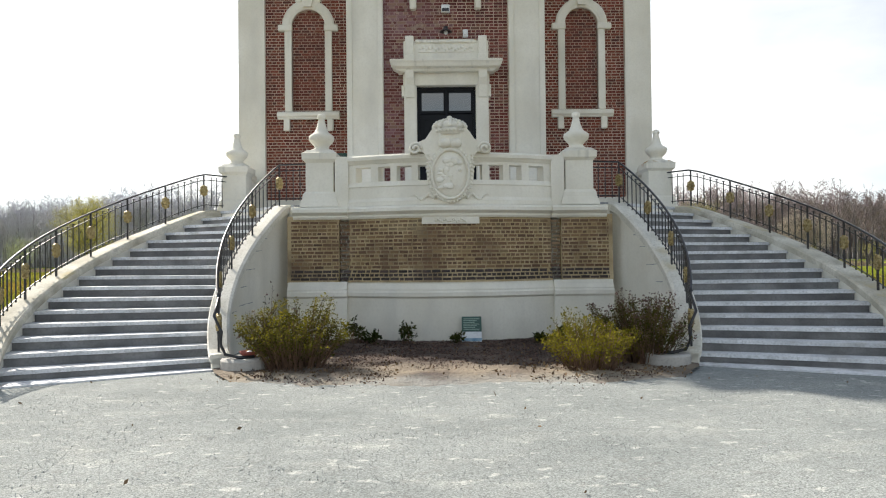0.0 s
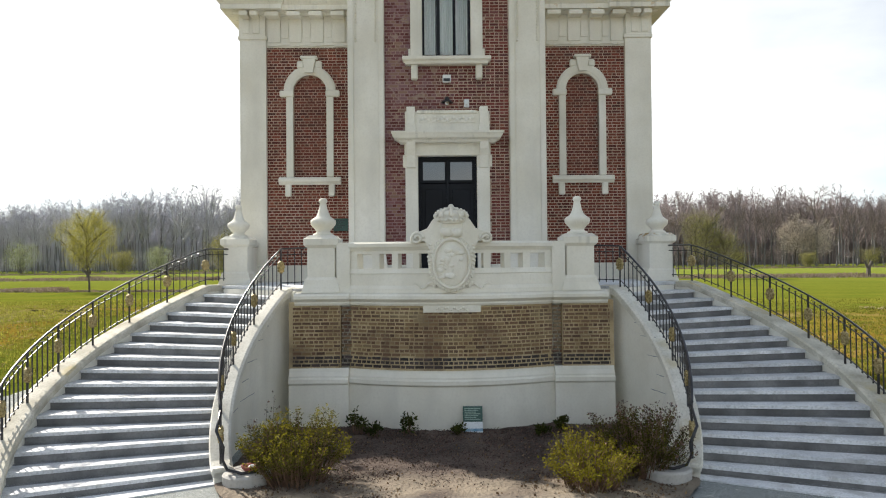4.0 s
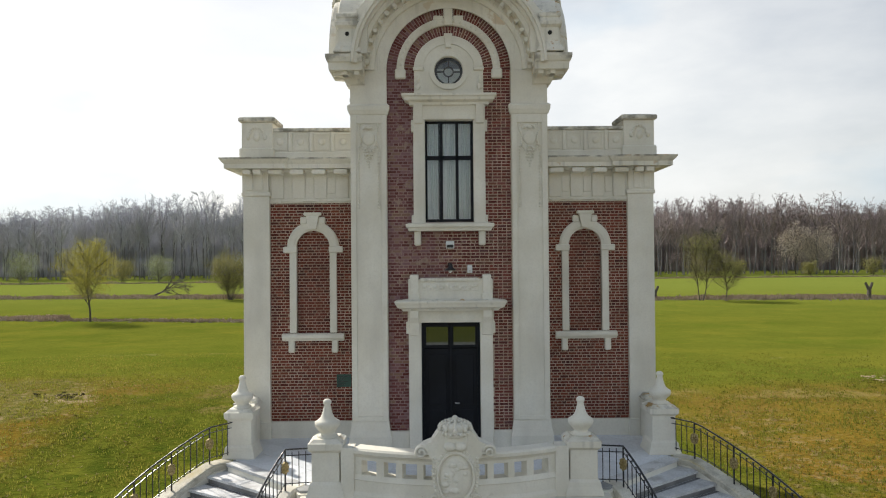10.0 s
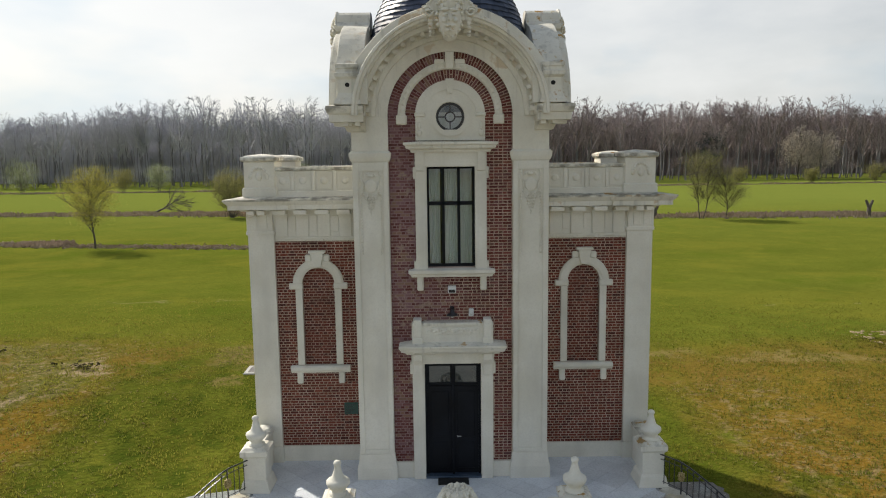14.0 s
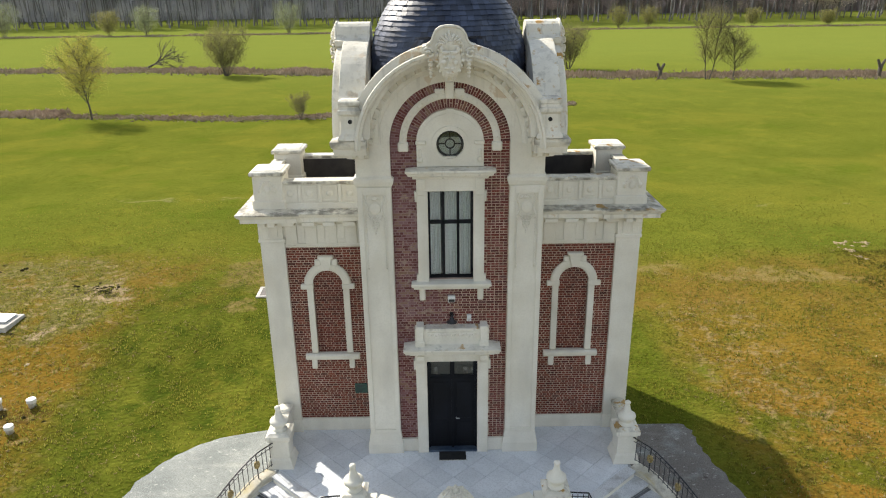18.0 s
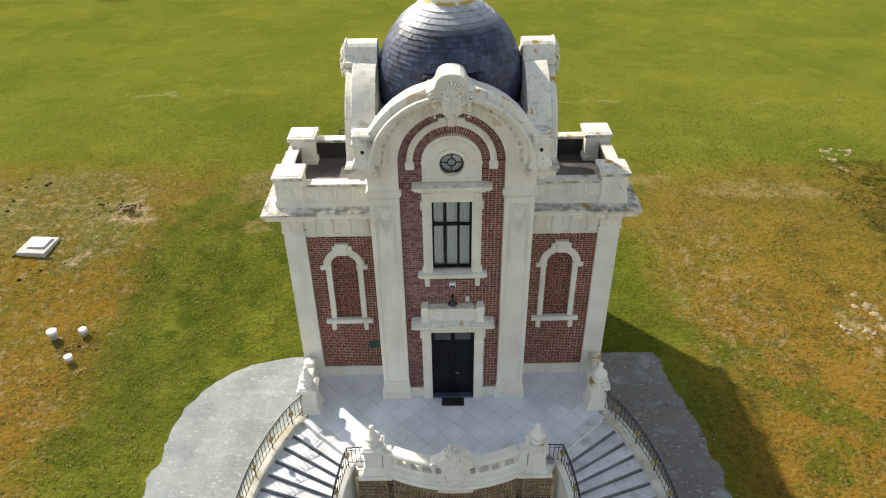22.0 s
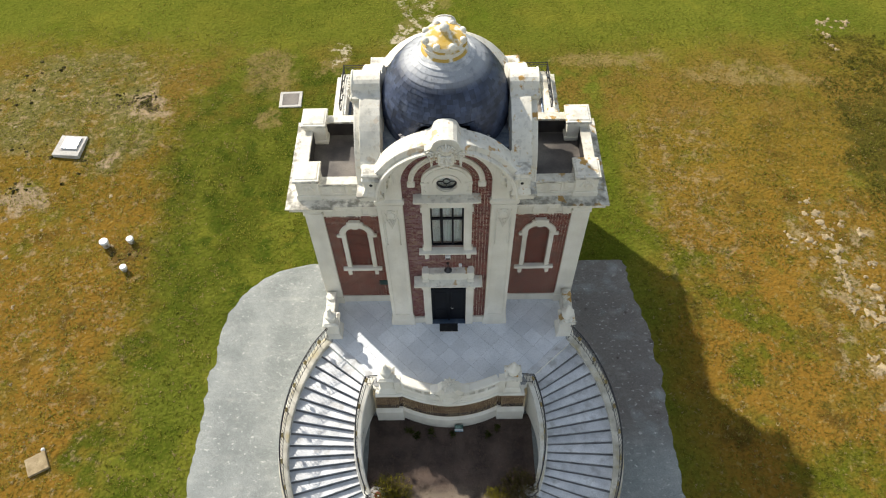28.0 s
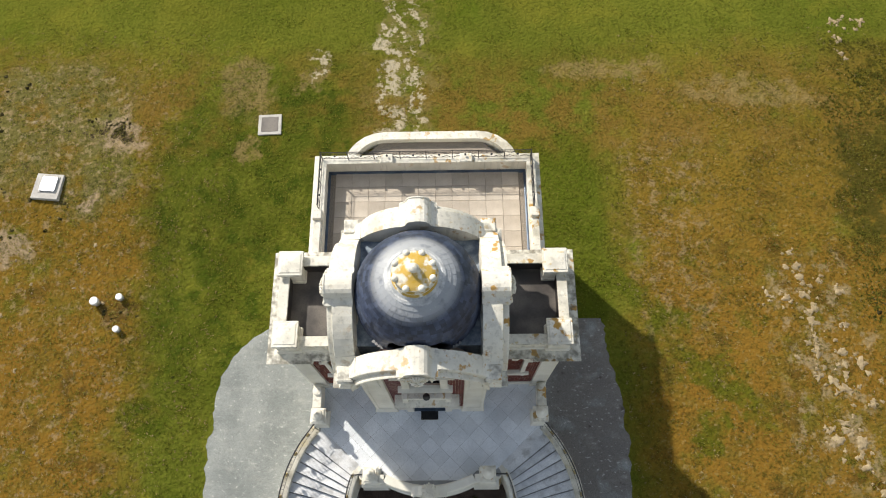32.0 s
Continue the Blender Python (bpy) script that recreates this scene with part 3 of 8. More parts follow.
    dry = both(val("MAXIMUM", west, east), val("SUBTRACT", 1.0, ramp(Y, 20, 40, 0.5)))
    blot = nz(0.30, 7, 0.65, 3)
    tint(both(dry, ramp(blot, 0.28, 0.50, 0.92)), ORANGE)
    tint(both(dry, ramp(nz(0.8, 7, 0.65, 9), 0.48, 0.62, 0.75)), OLIVE)
    tint(both(dry, ramp(nz(0.5, 7, 0.65, 11), 0.54, 0.66, 0.75)), UMBER)
    tint(both(dry, ramp(nz(0.42, 7, 0.7, 21), 0.58, 0.66, 0.7)), (0.085, 0.090, 0.010))
    # behind the house: thinner dry cover
    back = both(near, span(WY, 31.5, 39.0, 1.0))
    tint(both(back, ramp(nz(0.4, 7, 0.65, 23), 0.40, 0.56, 0.85)), (0.165, 0.102, 0.022))
    # lush belt on the west side and a green one along the east side
    lush = both(span(val("MULTIPLY", WX, -1.0), 4.0, 15.0, 1.3), span(WY, 18.0, 38.0, 1.8), val("SUBTRACT", 1.0, ramp(val("ADD", val("MULTIPLY", WX, -1.0), WY), 47.4, 49.2)))
    tint(both(lush, ramp(nz(0.4, 7, 0.65, 17), 0.34, 0.60, 0.85)), (0.058, 0.074, 0.008))
    tint(both(lush, ramp(nz(0.7, 7, 0.65, 27), 0.50, 0.64, 0.75)), DEEP)
    tint(both(lush, ramp(nz(0.55, 7, 0.65, 29), 0.57, 0.68, 0.6)), (0.135, 0.118, 0.017))
    belt = both(span(X, 3.0, 9.4, 0.8), span(WY, 21.5, 32.5, 0.8))
    for cx, cy, rx, ry, turn in ((11.0, 22.6, 3.2, 1.0, -42), (14.4, 18.6, 3.0, 0.9, -38), (13.6, 16.2, 0.8, 1.2, 0), (16.3, 11.2, 2.2, 1.5, 0)):
        belt = val("MAXIMUM", belt, patch(cx, cy, rx, ry, turn))
    tint(both(belt, ramp(nz(0.8, 7, 0.65, 37), 0.30, 0.56, 0.8)), (0.070, 0.090, 0.008))
    for cx, cy, rx, ry in ((-15.4, 12.6, 1.1, 1.8), (-12.6, 13.0, 0.9, 1.4), (-14.2, 17.3, 1.0, 1.3), (-13.0, 10.0, 1.6, 1.2), (-19.5, 9.0, 2.0, 1.4)):
        tint(both(patch(cx, cy, rx, ry), ramp(nz(1.2, 6, 0.65, 39), 0.36, 0.58, 0.85)), (0.052, 0.072, 0.007))
    # worn, straw-coloured places
    for cx, cy, rx, ry, turn in ((-10.6, 36.0, 1.5, 2.2, 10), (-10.3, 31.6, 0.5, 1.0, 0), (10.2, 37.4, 3.5, 0.9, 0), (18.5, 35.4, 4.2, 1.1, -8), (-7.0, 36.8, 0.7, 1.1, 0)):
        tint(both(patch(cx, cy, rx, ry, turn), ramp(nz(1.6, 7, 0.65, 41), 0.34, 0.56, 0.72)), (0.225, 0.165, 0.068))
    poor = val("MAXIMUM", patch(-22.2, 33.6, 5.6, 4.0, 15, 0.4), patch(-18.6, 30.2, 2.2, 2.4))
    tint(both(poor, ramp(nz(0.6, 7, 0.65, 43), 0.36, 0.56, 0.85)), (0.128, 0.118, 0.040))
    tint(both(poor, ramp(nz(2.2, 6, 0.7, 47), 0.52, 0.62, 0.7)), STRAW)
    tint(both(poor, ramp(nz(2.6, 6, 0.7, 49), 0.54, 0.62, 0.75)), (0.040, 0.046, 0.010))
    soil = val("MAXIMUM", patch(-17.5, 32.9, 1.5, 1.2), val("MAXIMUM", patch(-18.9, 28.8, 0.55, 0.5), patch(-22.6, 26.0, 1.4, 0.8)))
    tint(both(soil, ramp(nz(1.5, 6, 0.65, 45), 0.36, 0.52, 0.9)), (0.34, 0.255, 0.165))
    tint(both(val("MAXIMUM", patch(-17.4, 32.8, 0.62, 0.42), patch(-18.8, 33.0, 0.4, 0.3)), ramp(nz(2.4, 6, 0.65, 46), 0.34, 0.48, 0.95)), EARTH)
    tint(both(patch(-16.4, 22.6, 0.9, 1.1), ramp(nz(1.8, 6, 0.65, 44), 0.40, 0.54, 0.75)), (0.085, 0.052, 0.020))
    # straw speckle on the dry ground, drawn out along the mowing on the east side
    tint(both(west, ramp(nz(1.9, 6, 0.7, 53), 0.55, 0.64, 0.65)), (0.30, 0.215, 0.115))
    lanes = both(span(WX, 10.6, 15.0, 0.8), span(WY, 21.5, 32.5, 1.5))
    tint(both(lanes, ramp(nz(1.7, 7, 0.7, 54), 0.49, 0.62, 0.7)), (0.27, 0.195, 0.10))
    tint(both(dry, ramp(nz(3.4, 5, 0.65, 57), 0.57, 0.66, 0.6)), (0.25, 0.19, 0.075))
    tint(both(dry, ramp(nz(3.0, 5, 0.65, 61), 0.57, 0.66, 0.6)), (0.045, 0.040, 0.009))
    tint(both(near, ramp(nz(8.5, 4, 0.6, 67), 0.57, 0.66, 0.35)), (0.20, 0.17, 0.045))
    tint(both(near, ramp(nz(2.3, 7, 0.7, 63), 0.52, 0.66, 0.42)), (0.046, 0.044, 0.007))
    tint(both(near, ramp(nz(5.0, 5, 0.7, 65), 0.55, 0.66, 0.55)), (0.034, 0.034, 0.006))
    # scrub at the east edge, sand among the molehills, the worn track behind the house
    scrubby = val("MAXIMUM", patch(24.6, 29.0, 2.4, 4.2), patch(23.0, 32.4, 0.9, 0.7))
    tint(both(scrubby, ramp(nz(1.1, 6, 0.65, 73), 0.34, 0.52, 0.8)), (0.048, 0.046, 0.010))
    hills = both(span(WX, 17.6, 21.6, 0.5), span(WY, 13.5, 25.0, 0.8))
    tint(both(hills, ramp(nz(1.3, 7, 0.7, 75), 0.50, 0.60, 0.7)), (0.29, 0.225, 0.125))
    worn = both(val("SUBTRACT", 1.0, ramp(val("ABSOLUTE", val("ADD", WX, 1.6)), 1.3, 2.6)), span(Y, 32.6, 50.0, 1.2))
    tint(both(worn, ramp(nz(1.2, 7, 0.7, 77), 0.44, 0.60, 0.6)), (0.19, 0.15, 0.055))
    rut = val("MAXIMUM", patch(-2.4, 38.5, 0.62, 6.6, 0), val("MAXIMUM", patch(-0.95, 36.6, 0.50, 4.4), val("MAXIMUM", patch(-1.2, 45.0, 0.4, 4.0), patch(-6.7, 37.7, 0.38, 1.0, -35))))
    rut = val("MAXIMUM", rut, patch(-2.2, 46.0, 0.45, 5.0))
    tint(both(rut, ramp(nz(1.5, 8, 0.72, 7), 0.48, 0.55, 0.95)), (0.43, 0.37, 0.26))
    for cx, cy, rx, ry in ((10.4, 49.9, 3.2, 0.35), (21.8, 48.6, 2.2, 0.35), (29.2, 48.9, 1.6, 0.3), (-21.5, 51.5, 6.0, 0.5)):
        tint(both(patch(cx, cy, rx, ry), ramp(nz(0.9, 7, 0.7, 79), 0.48, 0.60, 0.45)), (0.27, 0.24, 0.11))
    tint(ramp(Y, 70, 210, 0.75), (0.168, 0.200, 0.040))


lawn_masks()
tagged(part("ground", (gv, gf), GRASS, smooth=True), "broad green and dry brown meadow grass round the house", "ground", kind="structure")

GRAVEL = material("grey_gravel", (0.235, 0.255, 0.245), (0.325, 0.345, 0.33), 0.6, 1.0, 70, 0.6, c3=(0.10, 0.11, 0.115), fine_mix=0.85, bump_scale=120, dist=0.012)
overlay(GRAVEL, (0.40, 0.41, 0.38), 2.4, 0.55, 0.70, 0.35, detail=10, stretch=(0.6, 1.2, 1))
overlay(GRAVEL, (0.20, 0.20, 0.19), 9, 0.55, 0.72, 0.5, detail=8)
# East side browner with dirt and leaves; the house's shadow is deepened in this colour.
overlay(GRAVEL, (0.15, 0.125, 0.11), 0.8, 0.30, 0.45, 0.75, axis="X", span=(4.6, 6.2), axis2="Y", span2=(11.5, 14.0))
overlay(GRAVEL, (0.06, 0.045, 0.035), 2.2, 0.64, 0.70, 0.7, axis="X", span=(5.2, 6.2), axis2="Y", span2=(12.5, 14.0), detail=8)


def stones(m, scale):
    """Single stones of differing brightness, with relief."""
    n, l = m.node_tree.nodes, m.node_tree.links
    b = n["Principled BSDF"]
    src = b.inputs["Base Color"].links[0].from_socket
    tc, vo, mr, hs, bp = n.new("ShaderNodeTexCoord"), n.new("ShaderNodeTexVoronoi"), n.new("ShaderNodeMapRange"), n.new("ShaderNodeHueSaturation"), n.new("ShaderNodeBump")
    vo.inputs["Scale"].default_value = scale
    l.new(tc.outputs["Object"], vo.inputs["Vector"])
    sp = n.new("ShaderNodeSeparateColor")
    l.new(vo.outputs["Color"], sp.inputs[0])
    mr.inputs["To Min"].default_value, mr.inputs["To Max"].default_value = 0.62, 1.25
    l.new(sp.outputs[0], mr.inputs["Value"])
    l.new(mr.outputs["Result"], hs.inputs["Value"])
    l.new(src, hs.inputs["Color"])
    l.new(hs.outputs["Color"], b.inputs["Base Color"])
    bp.invert = True
    bp.inputs["Strength"].default_value, bp.inputs["Distance"].default_value = 0.7, 0.006
    l.new(vo.outputs["Distance"], bp.inputs["Height"])
    l.new(bp.outputs["Normal"], b.inputs["Normal"])


overlay(GRAVEL, (0.44, 0.44, 0.40), 1.6, 0.58, 0.72, 0.30, detail=12, stretch=(0.7, 1.3, 1))
overlay(GRAVEL, (0.17, 0.18, 0.175), 1.1, 0.54, 0.74, 0.28, detail=12, stretch=(0.8, 1.2, 1))
overlay(GRAVEL, (0.56, 0.555, 0.52), 7.0, 0.62, 0.67, 0.55, detail=8, stretch=(0.7, 1.1, 1))
stones(GRAVEL, 90.0)


def yard_edges(y):
    """Left and right edge of the gravel at a depth y."""
    left = -11.0 if y < 18.0 else -6.0 - 5.0 * math.sqrt(max(0, 1 - ((y - 18.0) / 4.1) ** 2))
    right = 9.55 if y < 17 else 9.55 - 0.75 * bump01(y, 17, 22)
    if y < 9:
        left -= 3.0 * bump01(9 - y, 0, 12)
        right += 3.0 * bump01(9 - y, 0, 12)
    w = 0.26 * noise.noise((y * 1.1, 4, 0)) + 0.16 * noise.noise((y * 4.0, 9, 0)) + 0.12 * noise.noise((y * 9.0, 2, 0))
    return left + w, right - w


ys = [v for v in np.arange(-26, 22.11, 0.2)]
gravel_v, gravel_f = [], []
cols = 44
for y in ys:
    a, b = yard_edges(y)
    for i in range(cols + 1):
        x = a + (b - a) * i / cols
        e = min(i, cols - i)
        gravel_v.append((x, y, (0.012 if e else -0.05) + 0.006 * noise.noise((x * 3, y * 3, 1))))
for j in range(len(ys) - 1):
    for i in range(cols):
        q = j * (cols + 1) + i
        gravel_f.append((q, q + 1, q + cols + 2, q + cols + 1))
tagged(part("gravel_yard", (gravel_v, gravel_f), GRAVEL, smooth=True), "pale grey gravel forecourt round the stairs", "gravel", kind="structure")

# ---- terrace and stairs ----
TZ = 2.66
STEPS = 16
RISE = TZ / STEPS


def inner_pt(k, s, r=4.39):
    a = radians(29.05 - 3.377 * k)
    return s * (-0.5 + r * math.cos(a)), 12.33 + r * math.sin(a)


def outer_pt(k, s, r=5.66):
    a = radians(42.8 - 4.58 * k)
    return s * (0.9 + r * math.cos(a)), 12.15 + r * math.sin(a)


def bow(x):
    """Depth of the bowed terrace front."""
    t = abs(x) / 1.95
    return 13.93 - (0.47 * (1 - t * t) if t < 1 else 0)


BOWX = [i * 0.15 - 1.95 for i in range(27)]
terrace = thing("terrace", "raised stone terrace with white stucco walls before the door", "terrace", (0, 16, 0), kind="structure")
front = [(x, bow(x) + 0.12) for x in [-3.05] + BOWX + [3.05]]
body = front + [(3.25, 14.4), (5.0, 15.95), (5.0, 18.6), (-5.0, 18.6), (-5.0, 15.95), (-3.25, 14.4)]
part("core", prism(BM(), body, -0.3, TZ - 0.06), WHITE, terrace)

# paving of the terrace in diagonal flags
bm = prism(BM(), [(x, y + 0.1) for x, y in front] + [(3.25, 14.42), (4.98, 15.97), (4.98, 18.3), (-4.98, 18.3), (-4.98, 15.97), (-3.25, 14.42)], TZ - 0.058, TZ - 0.012)
part("joint_bed", bm, JOINT, terrace)


def clip_poly(poly, f):
    """Keep the side of a polygon where the linear function f is positive."""
    out = []
    for a, b in zip(poly, poly[1:] + poly[:1]):
        fa, fb = f(a), f(b)
        if fa >= 0:
            out.append(a)
        if fa * fb < 0:
            t = fa / (fa - fb)
            out.append((a[0] + (b[0] - a[0]) * t, a[1] + (b[1] - a[1]) * t))
    return out


S = 0.62
for i in range(-14, 15):
    for j in range(-14, 15):
        cx, cy = (i - j) * S * 0.7071, 16.3 + (i + j) * S * 0.7071
        h = S * 0.7071 - 0.006
        poly = [(cx, cy - h), (cx + h, cy), (cx, cy + h), (cx - h, cy)]
        if abs(cx) > 5.4 or not 13.2 < cy < 18.9:
            continue
        for f in (lambda p: 4.9 - p[0], lambda p: p[0] + 4.9, lambda p: 18.16 - p[1], lambda p: p[1] - 14.0 if abs(cx) < 1.9 else p[1] - 14.4,
                  lambda p: p[1] - (14.42 + (p[0] - 3.25) * 0.886) - 0.32 if cx > 2.4 else 1.0, lambda p: p[1] - (14.42 + (-p[0] - 3.25) * 0.886) - 0.32 if cx < -2.4 else 1.0):
            if len(poly) > 2:
                poly = clip_poly(poly, f)
        if len(poly) > 2:
            part("flagstone", prism(BM(), poly, TZ - 0.03, TZ + 0.002 * random.random()), PAVING, terrace)
for s in (-1, 1):
    a, b = inner_pt(0, s, 4.37), outer_pt(0, s, 5.66)
    d = Vector((b[1] - a[1], a[0] - b[0])).normalized() * 0.3
    if d.y < 0:
        d = -d
    part("edge_slab", prism(BM(), [a, b, (b[0] + d.x, b[1] + d.y), (a[0] + d.x, a[1] + d.y)], TZ - 0.05, TZ + 0.004), BLUESTONE, terrace)

# front wall of the terrace: plinth, brick panels, cornice
fw = thing("retaining_wall", "terrace front of brown brick over a white stucco plinth", "wall", (0, 13.7, 0), kind="structure")
PX = [-3.1] + BOWX + [3.1]
path = [(x, bow(x)) for x in PX]
bow_path = [(x, bow(x)) for x in BOWX]
# sweeping from -x to +x puts the outside (towards -y) on the right
part("plinth", sweep_plan(BM(), bow_path, [(-0.2, -0.2), (0.08, -0.2), (0.08, 0.84), (0.125, 0.88), (0.125, 0.95), (0.085, 0.98), (0.085, 1.01), (0.05, 1.08), (0.02, 1.15), (-0.2, 1.15)]), WHITE, fw)
for s in (-1, 1):
    xs = (1.95, 3.12) if s > 0 else (-3.12, -1.95)
    part("plinth_pier", sweep_plan(BM(), [(xs[0] + 0.02, 13.93), (xs[1] - 0.02, 13.93)], [(-0.2, -0.2), (0.20, -0.2), (0.20, 0.84), (0.235, 0.88), (0.235, 0.95), (0.20, 0.98), (0.20, 1.01), (0.14, 1.08), (0.10, 1.15), (-0.2, 1.15)]), WHITE, fw)
brown_wall = part("mortar_panel", sweep_plan(BM(), bow_path, [(-0.2, 1.14), (-0.012 + 0.055, 1.14), (-0.012 + 0.030, 1.24), (-0.012 + 0.012, 1.36), (-0.012, 1.50), (-0.012, 2.40), (-0.2, 2.40)]), BROWN_MORTAR, fw)
piers = []
for s in (-1, 1):
    a, b = sorted((s * 2.13, s * 3.12))
    piers.append(part("mortar_pier", sweep_plan(BM(), [(a, 13.93), (b, 13.93)], [(-0.2, 1.14), (0.048 + 0.055, 1.14), (0.048 + 0.030, 1.24), (0.048 + 0.012, 1.36), (0.048, 1.50), (0.048, 2.40), (-0.2, 2.40)]), BROWN_MORTAR, fw))
CORN = [(-0.25, 2.34), (0.03, 2.34), (0.06, 2.38), (0.06, 2.41), (0.10, 2.44), (0.14, 2.47), (0.14, 2.53), (0.10, 2.57), (0.0, 2.585), (-0.25, 2.585)]
part("cornice", sweep_plan(BM(), bow_path, CORN), WHITE, fw)
for s in (-1, 1):
    a, b = sorted((s * 1.95, s * 3.0))
    part("cornice", sweep_plan(BM(), [(a + .001, 13.93), (b, 13.93)], [(u + 0.06 if u > 0 else u, z) for u, z in CORN]), WHITE, fw)

# balustrade
bal = thing("balustrade", "white stucco balustrade bowed outwards with square openings and coat of arms", "balustrade", (0, 13.8, 2.58))
part("dado", sweep_plan(BM(), bow_path, [(-0.30, 2.58), (0.06, 2.58), (0.06, 2.66), (0.03, 2.72), (0.03, 2.93), (0.045, 2.95), (0.03, 2.98), (0.0, 3.04), (-0.24, 3.04), (-0.24, 2.66), (-0.30, 2.64)]), WHITE, bal)
part("rail", sweep_plan(BM(), bow_path, [(-0.27, 3.40), (-0.25, 3.38), (0.01, 3.38), (0.04, 3.42), (0.07, 3.45), (0.07, 3.51), (0.03, 3.545), (-0.25, 3.545), (-0.30, 3.51), (-0.30, 3.44)]), WHITE, bal)
part("lintel", sweep_plan(BM(), bow_path, [(-0.23, 3.32), (0.0, 3.32), (0.0, 3.385), (-0.23, 3.385)]), WHITE, bal)
for s in (-1, 1):
    for x0, x1 in ((1.80, 1.96), (1.36, 1.50), (1.00, 1.12), (0.60, 0.72)):
        a, b = sorted((s * x0, s * x1))
        sub = [(x, bow(x)) for x in (a, (a + b) / 2, b)]
        part("baluster", sweep_plan(BM(), sub, [(-0.23, 3.03), (0.0, 3.03), (0.0, 3.33), (-0.23, 3.33)]), WHITE, bal)
    a, b = sorted((s * 1.945, s * 2.2))
    part("end_pier", boxed(a, b, 13.87, 14.2, 2.58, 3.545), WHITE, bal)


def finial(bm, x, y, z):
    prof = [(0.0, -0.02), (0.20, -0.02), (0.20, 0.03), (0.15, 0.05), (0.13, 0.08), (0.17, 0.13), (0.225, 0.19), (0.25, 0.25), (0.245, 0.30), (0.19, 0.335), (0.135, 0.38), (0.10, 0.46), (0.075, 0.56), (0.062, 0.63), (0.075, 0.645), (0.085, 0.675), (0.075, 0.71), (0.04, 0.735), (0.0, 0.74)]
    return lathe(bm, prof, (x, y, z), 20)


def pedestal(x, y, base, w=0.30):
    p = thing("pedestal", "white stucco pedestal carrying a turned urn finial", "pedestal", (x, y, base), "terrace pedestals")
    part("foot", loft(BM(), [[(x + i * (w + u), y + j * (w + u), base + z) for i, j in ((-1, -1), (1, -1), (1, 1), (-1, 1))] for u, z in ((0.07, 0.0), (0.07, 0.03), (0.03, 0.16), (0.015, 0.25), (-0.02, 0.30))]), WHITE, p)
    part("shaft", boxed(x - w + 0.03, x + w - 0.03, y - w + 0.03, y + w - 0.03, base + 0.27, base + 0.90, b=0.012), WHITE, p)
    part("cap", loft(BM(), [[(x + i * (w + u), y + j * (w + u), base + z) for i, j in ((-1, -1), (1, -1), (1, 1), (-1, 1))] for u, z in ((-0.03, 0.86), (0.01, 0.90), (0.03, 0.92), (0.035, 1.04), (0.0, 1.06), (-0.06, 1.11), (-0.09, 1.11))]), WEATHERED, p)
    f = part("finial", finial(BM(), x, y, base + 1.11), WHITE, p, smooth=True)
    for i in range(10):
        a = 2 * math.pi * i / 10
        part("carved_leaf", ball(BM(), (x + 0.215 * math.cos(a), y + 0.215 * math.sin(a), base + 1.11 + 0.245), 0.06, 0.6, 0.6, 1.0, 6, 5), WHITE, f, smooth=True)
    return p


for s in (-1, 1):
    pedestal(s * 2.50, 14.19, 2.583)
    pedestal(s * 4.86, 16.66, TZ + 0.002)
    # low parapet from the outer pedestal back to the wing
    pw = thing("parapet", "low white stucco parapet with a scrolled end by the wing", "parapet", (s * 4.95, 17.5, TZ))
    a, b = sorted((s * 4.80, s * 5.10))
    part("wall", boxed(a, b, 16.9, 18.05, TZ, TZ + 0.88, b=0.02), WHITE, pw)
    part("coping", boxed(a - 0.05, b + 0.05, 17.0, 18.05, TZ + 0.88, TZ + 1.02, b=0.03), WEATHERED, pw)
    part("scroll", lathe(BM(), [(0, 0), (0.2, 0), (0.22, 0.06), (0.18, 0.12), (0.0, 0.16)], (s * 4.95, 17.75, TZ + 1.0), 14), WEATHERED, pw)

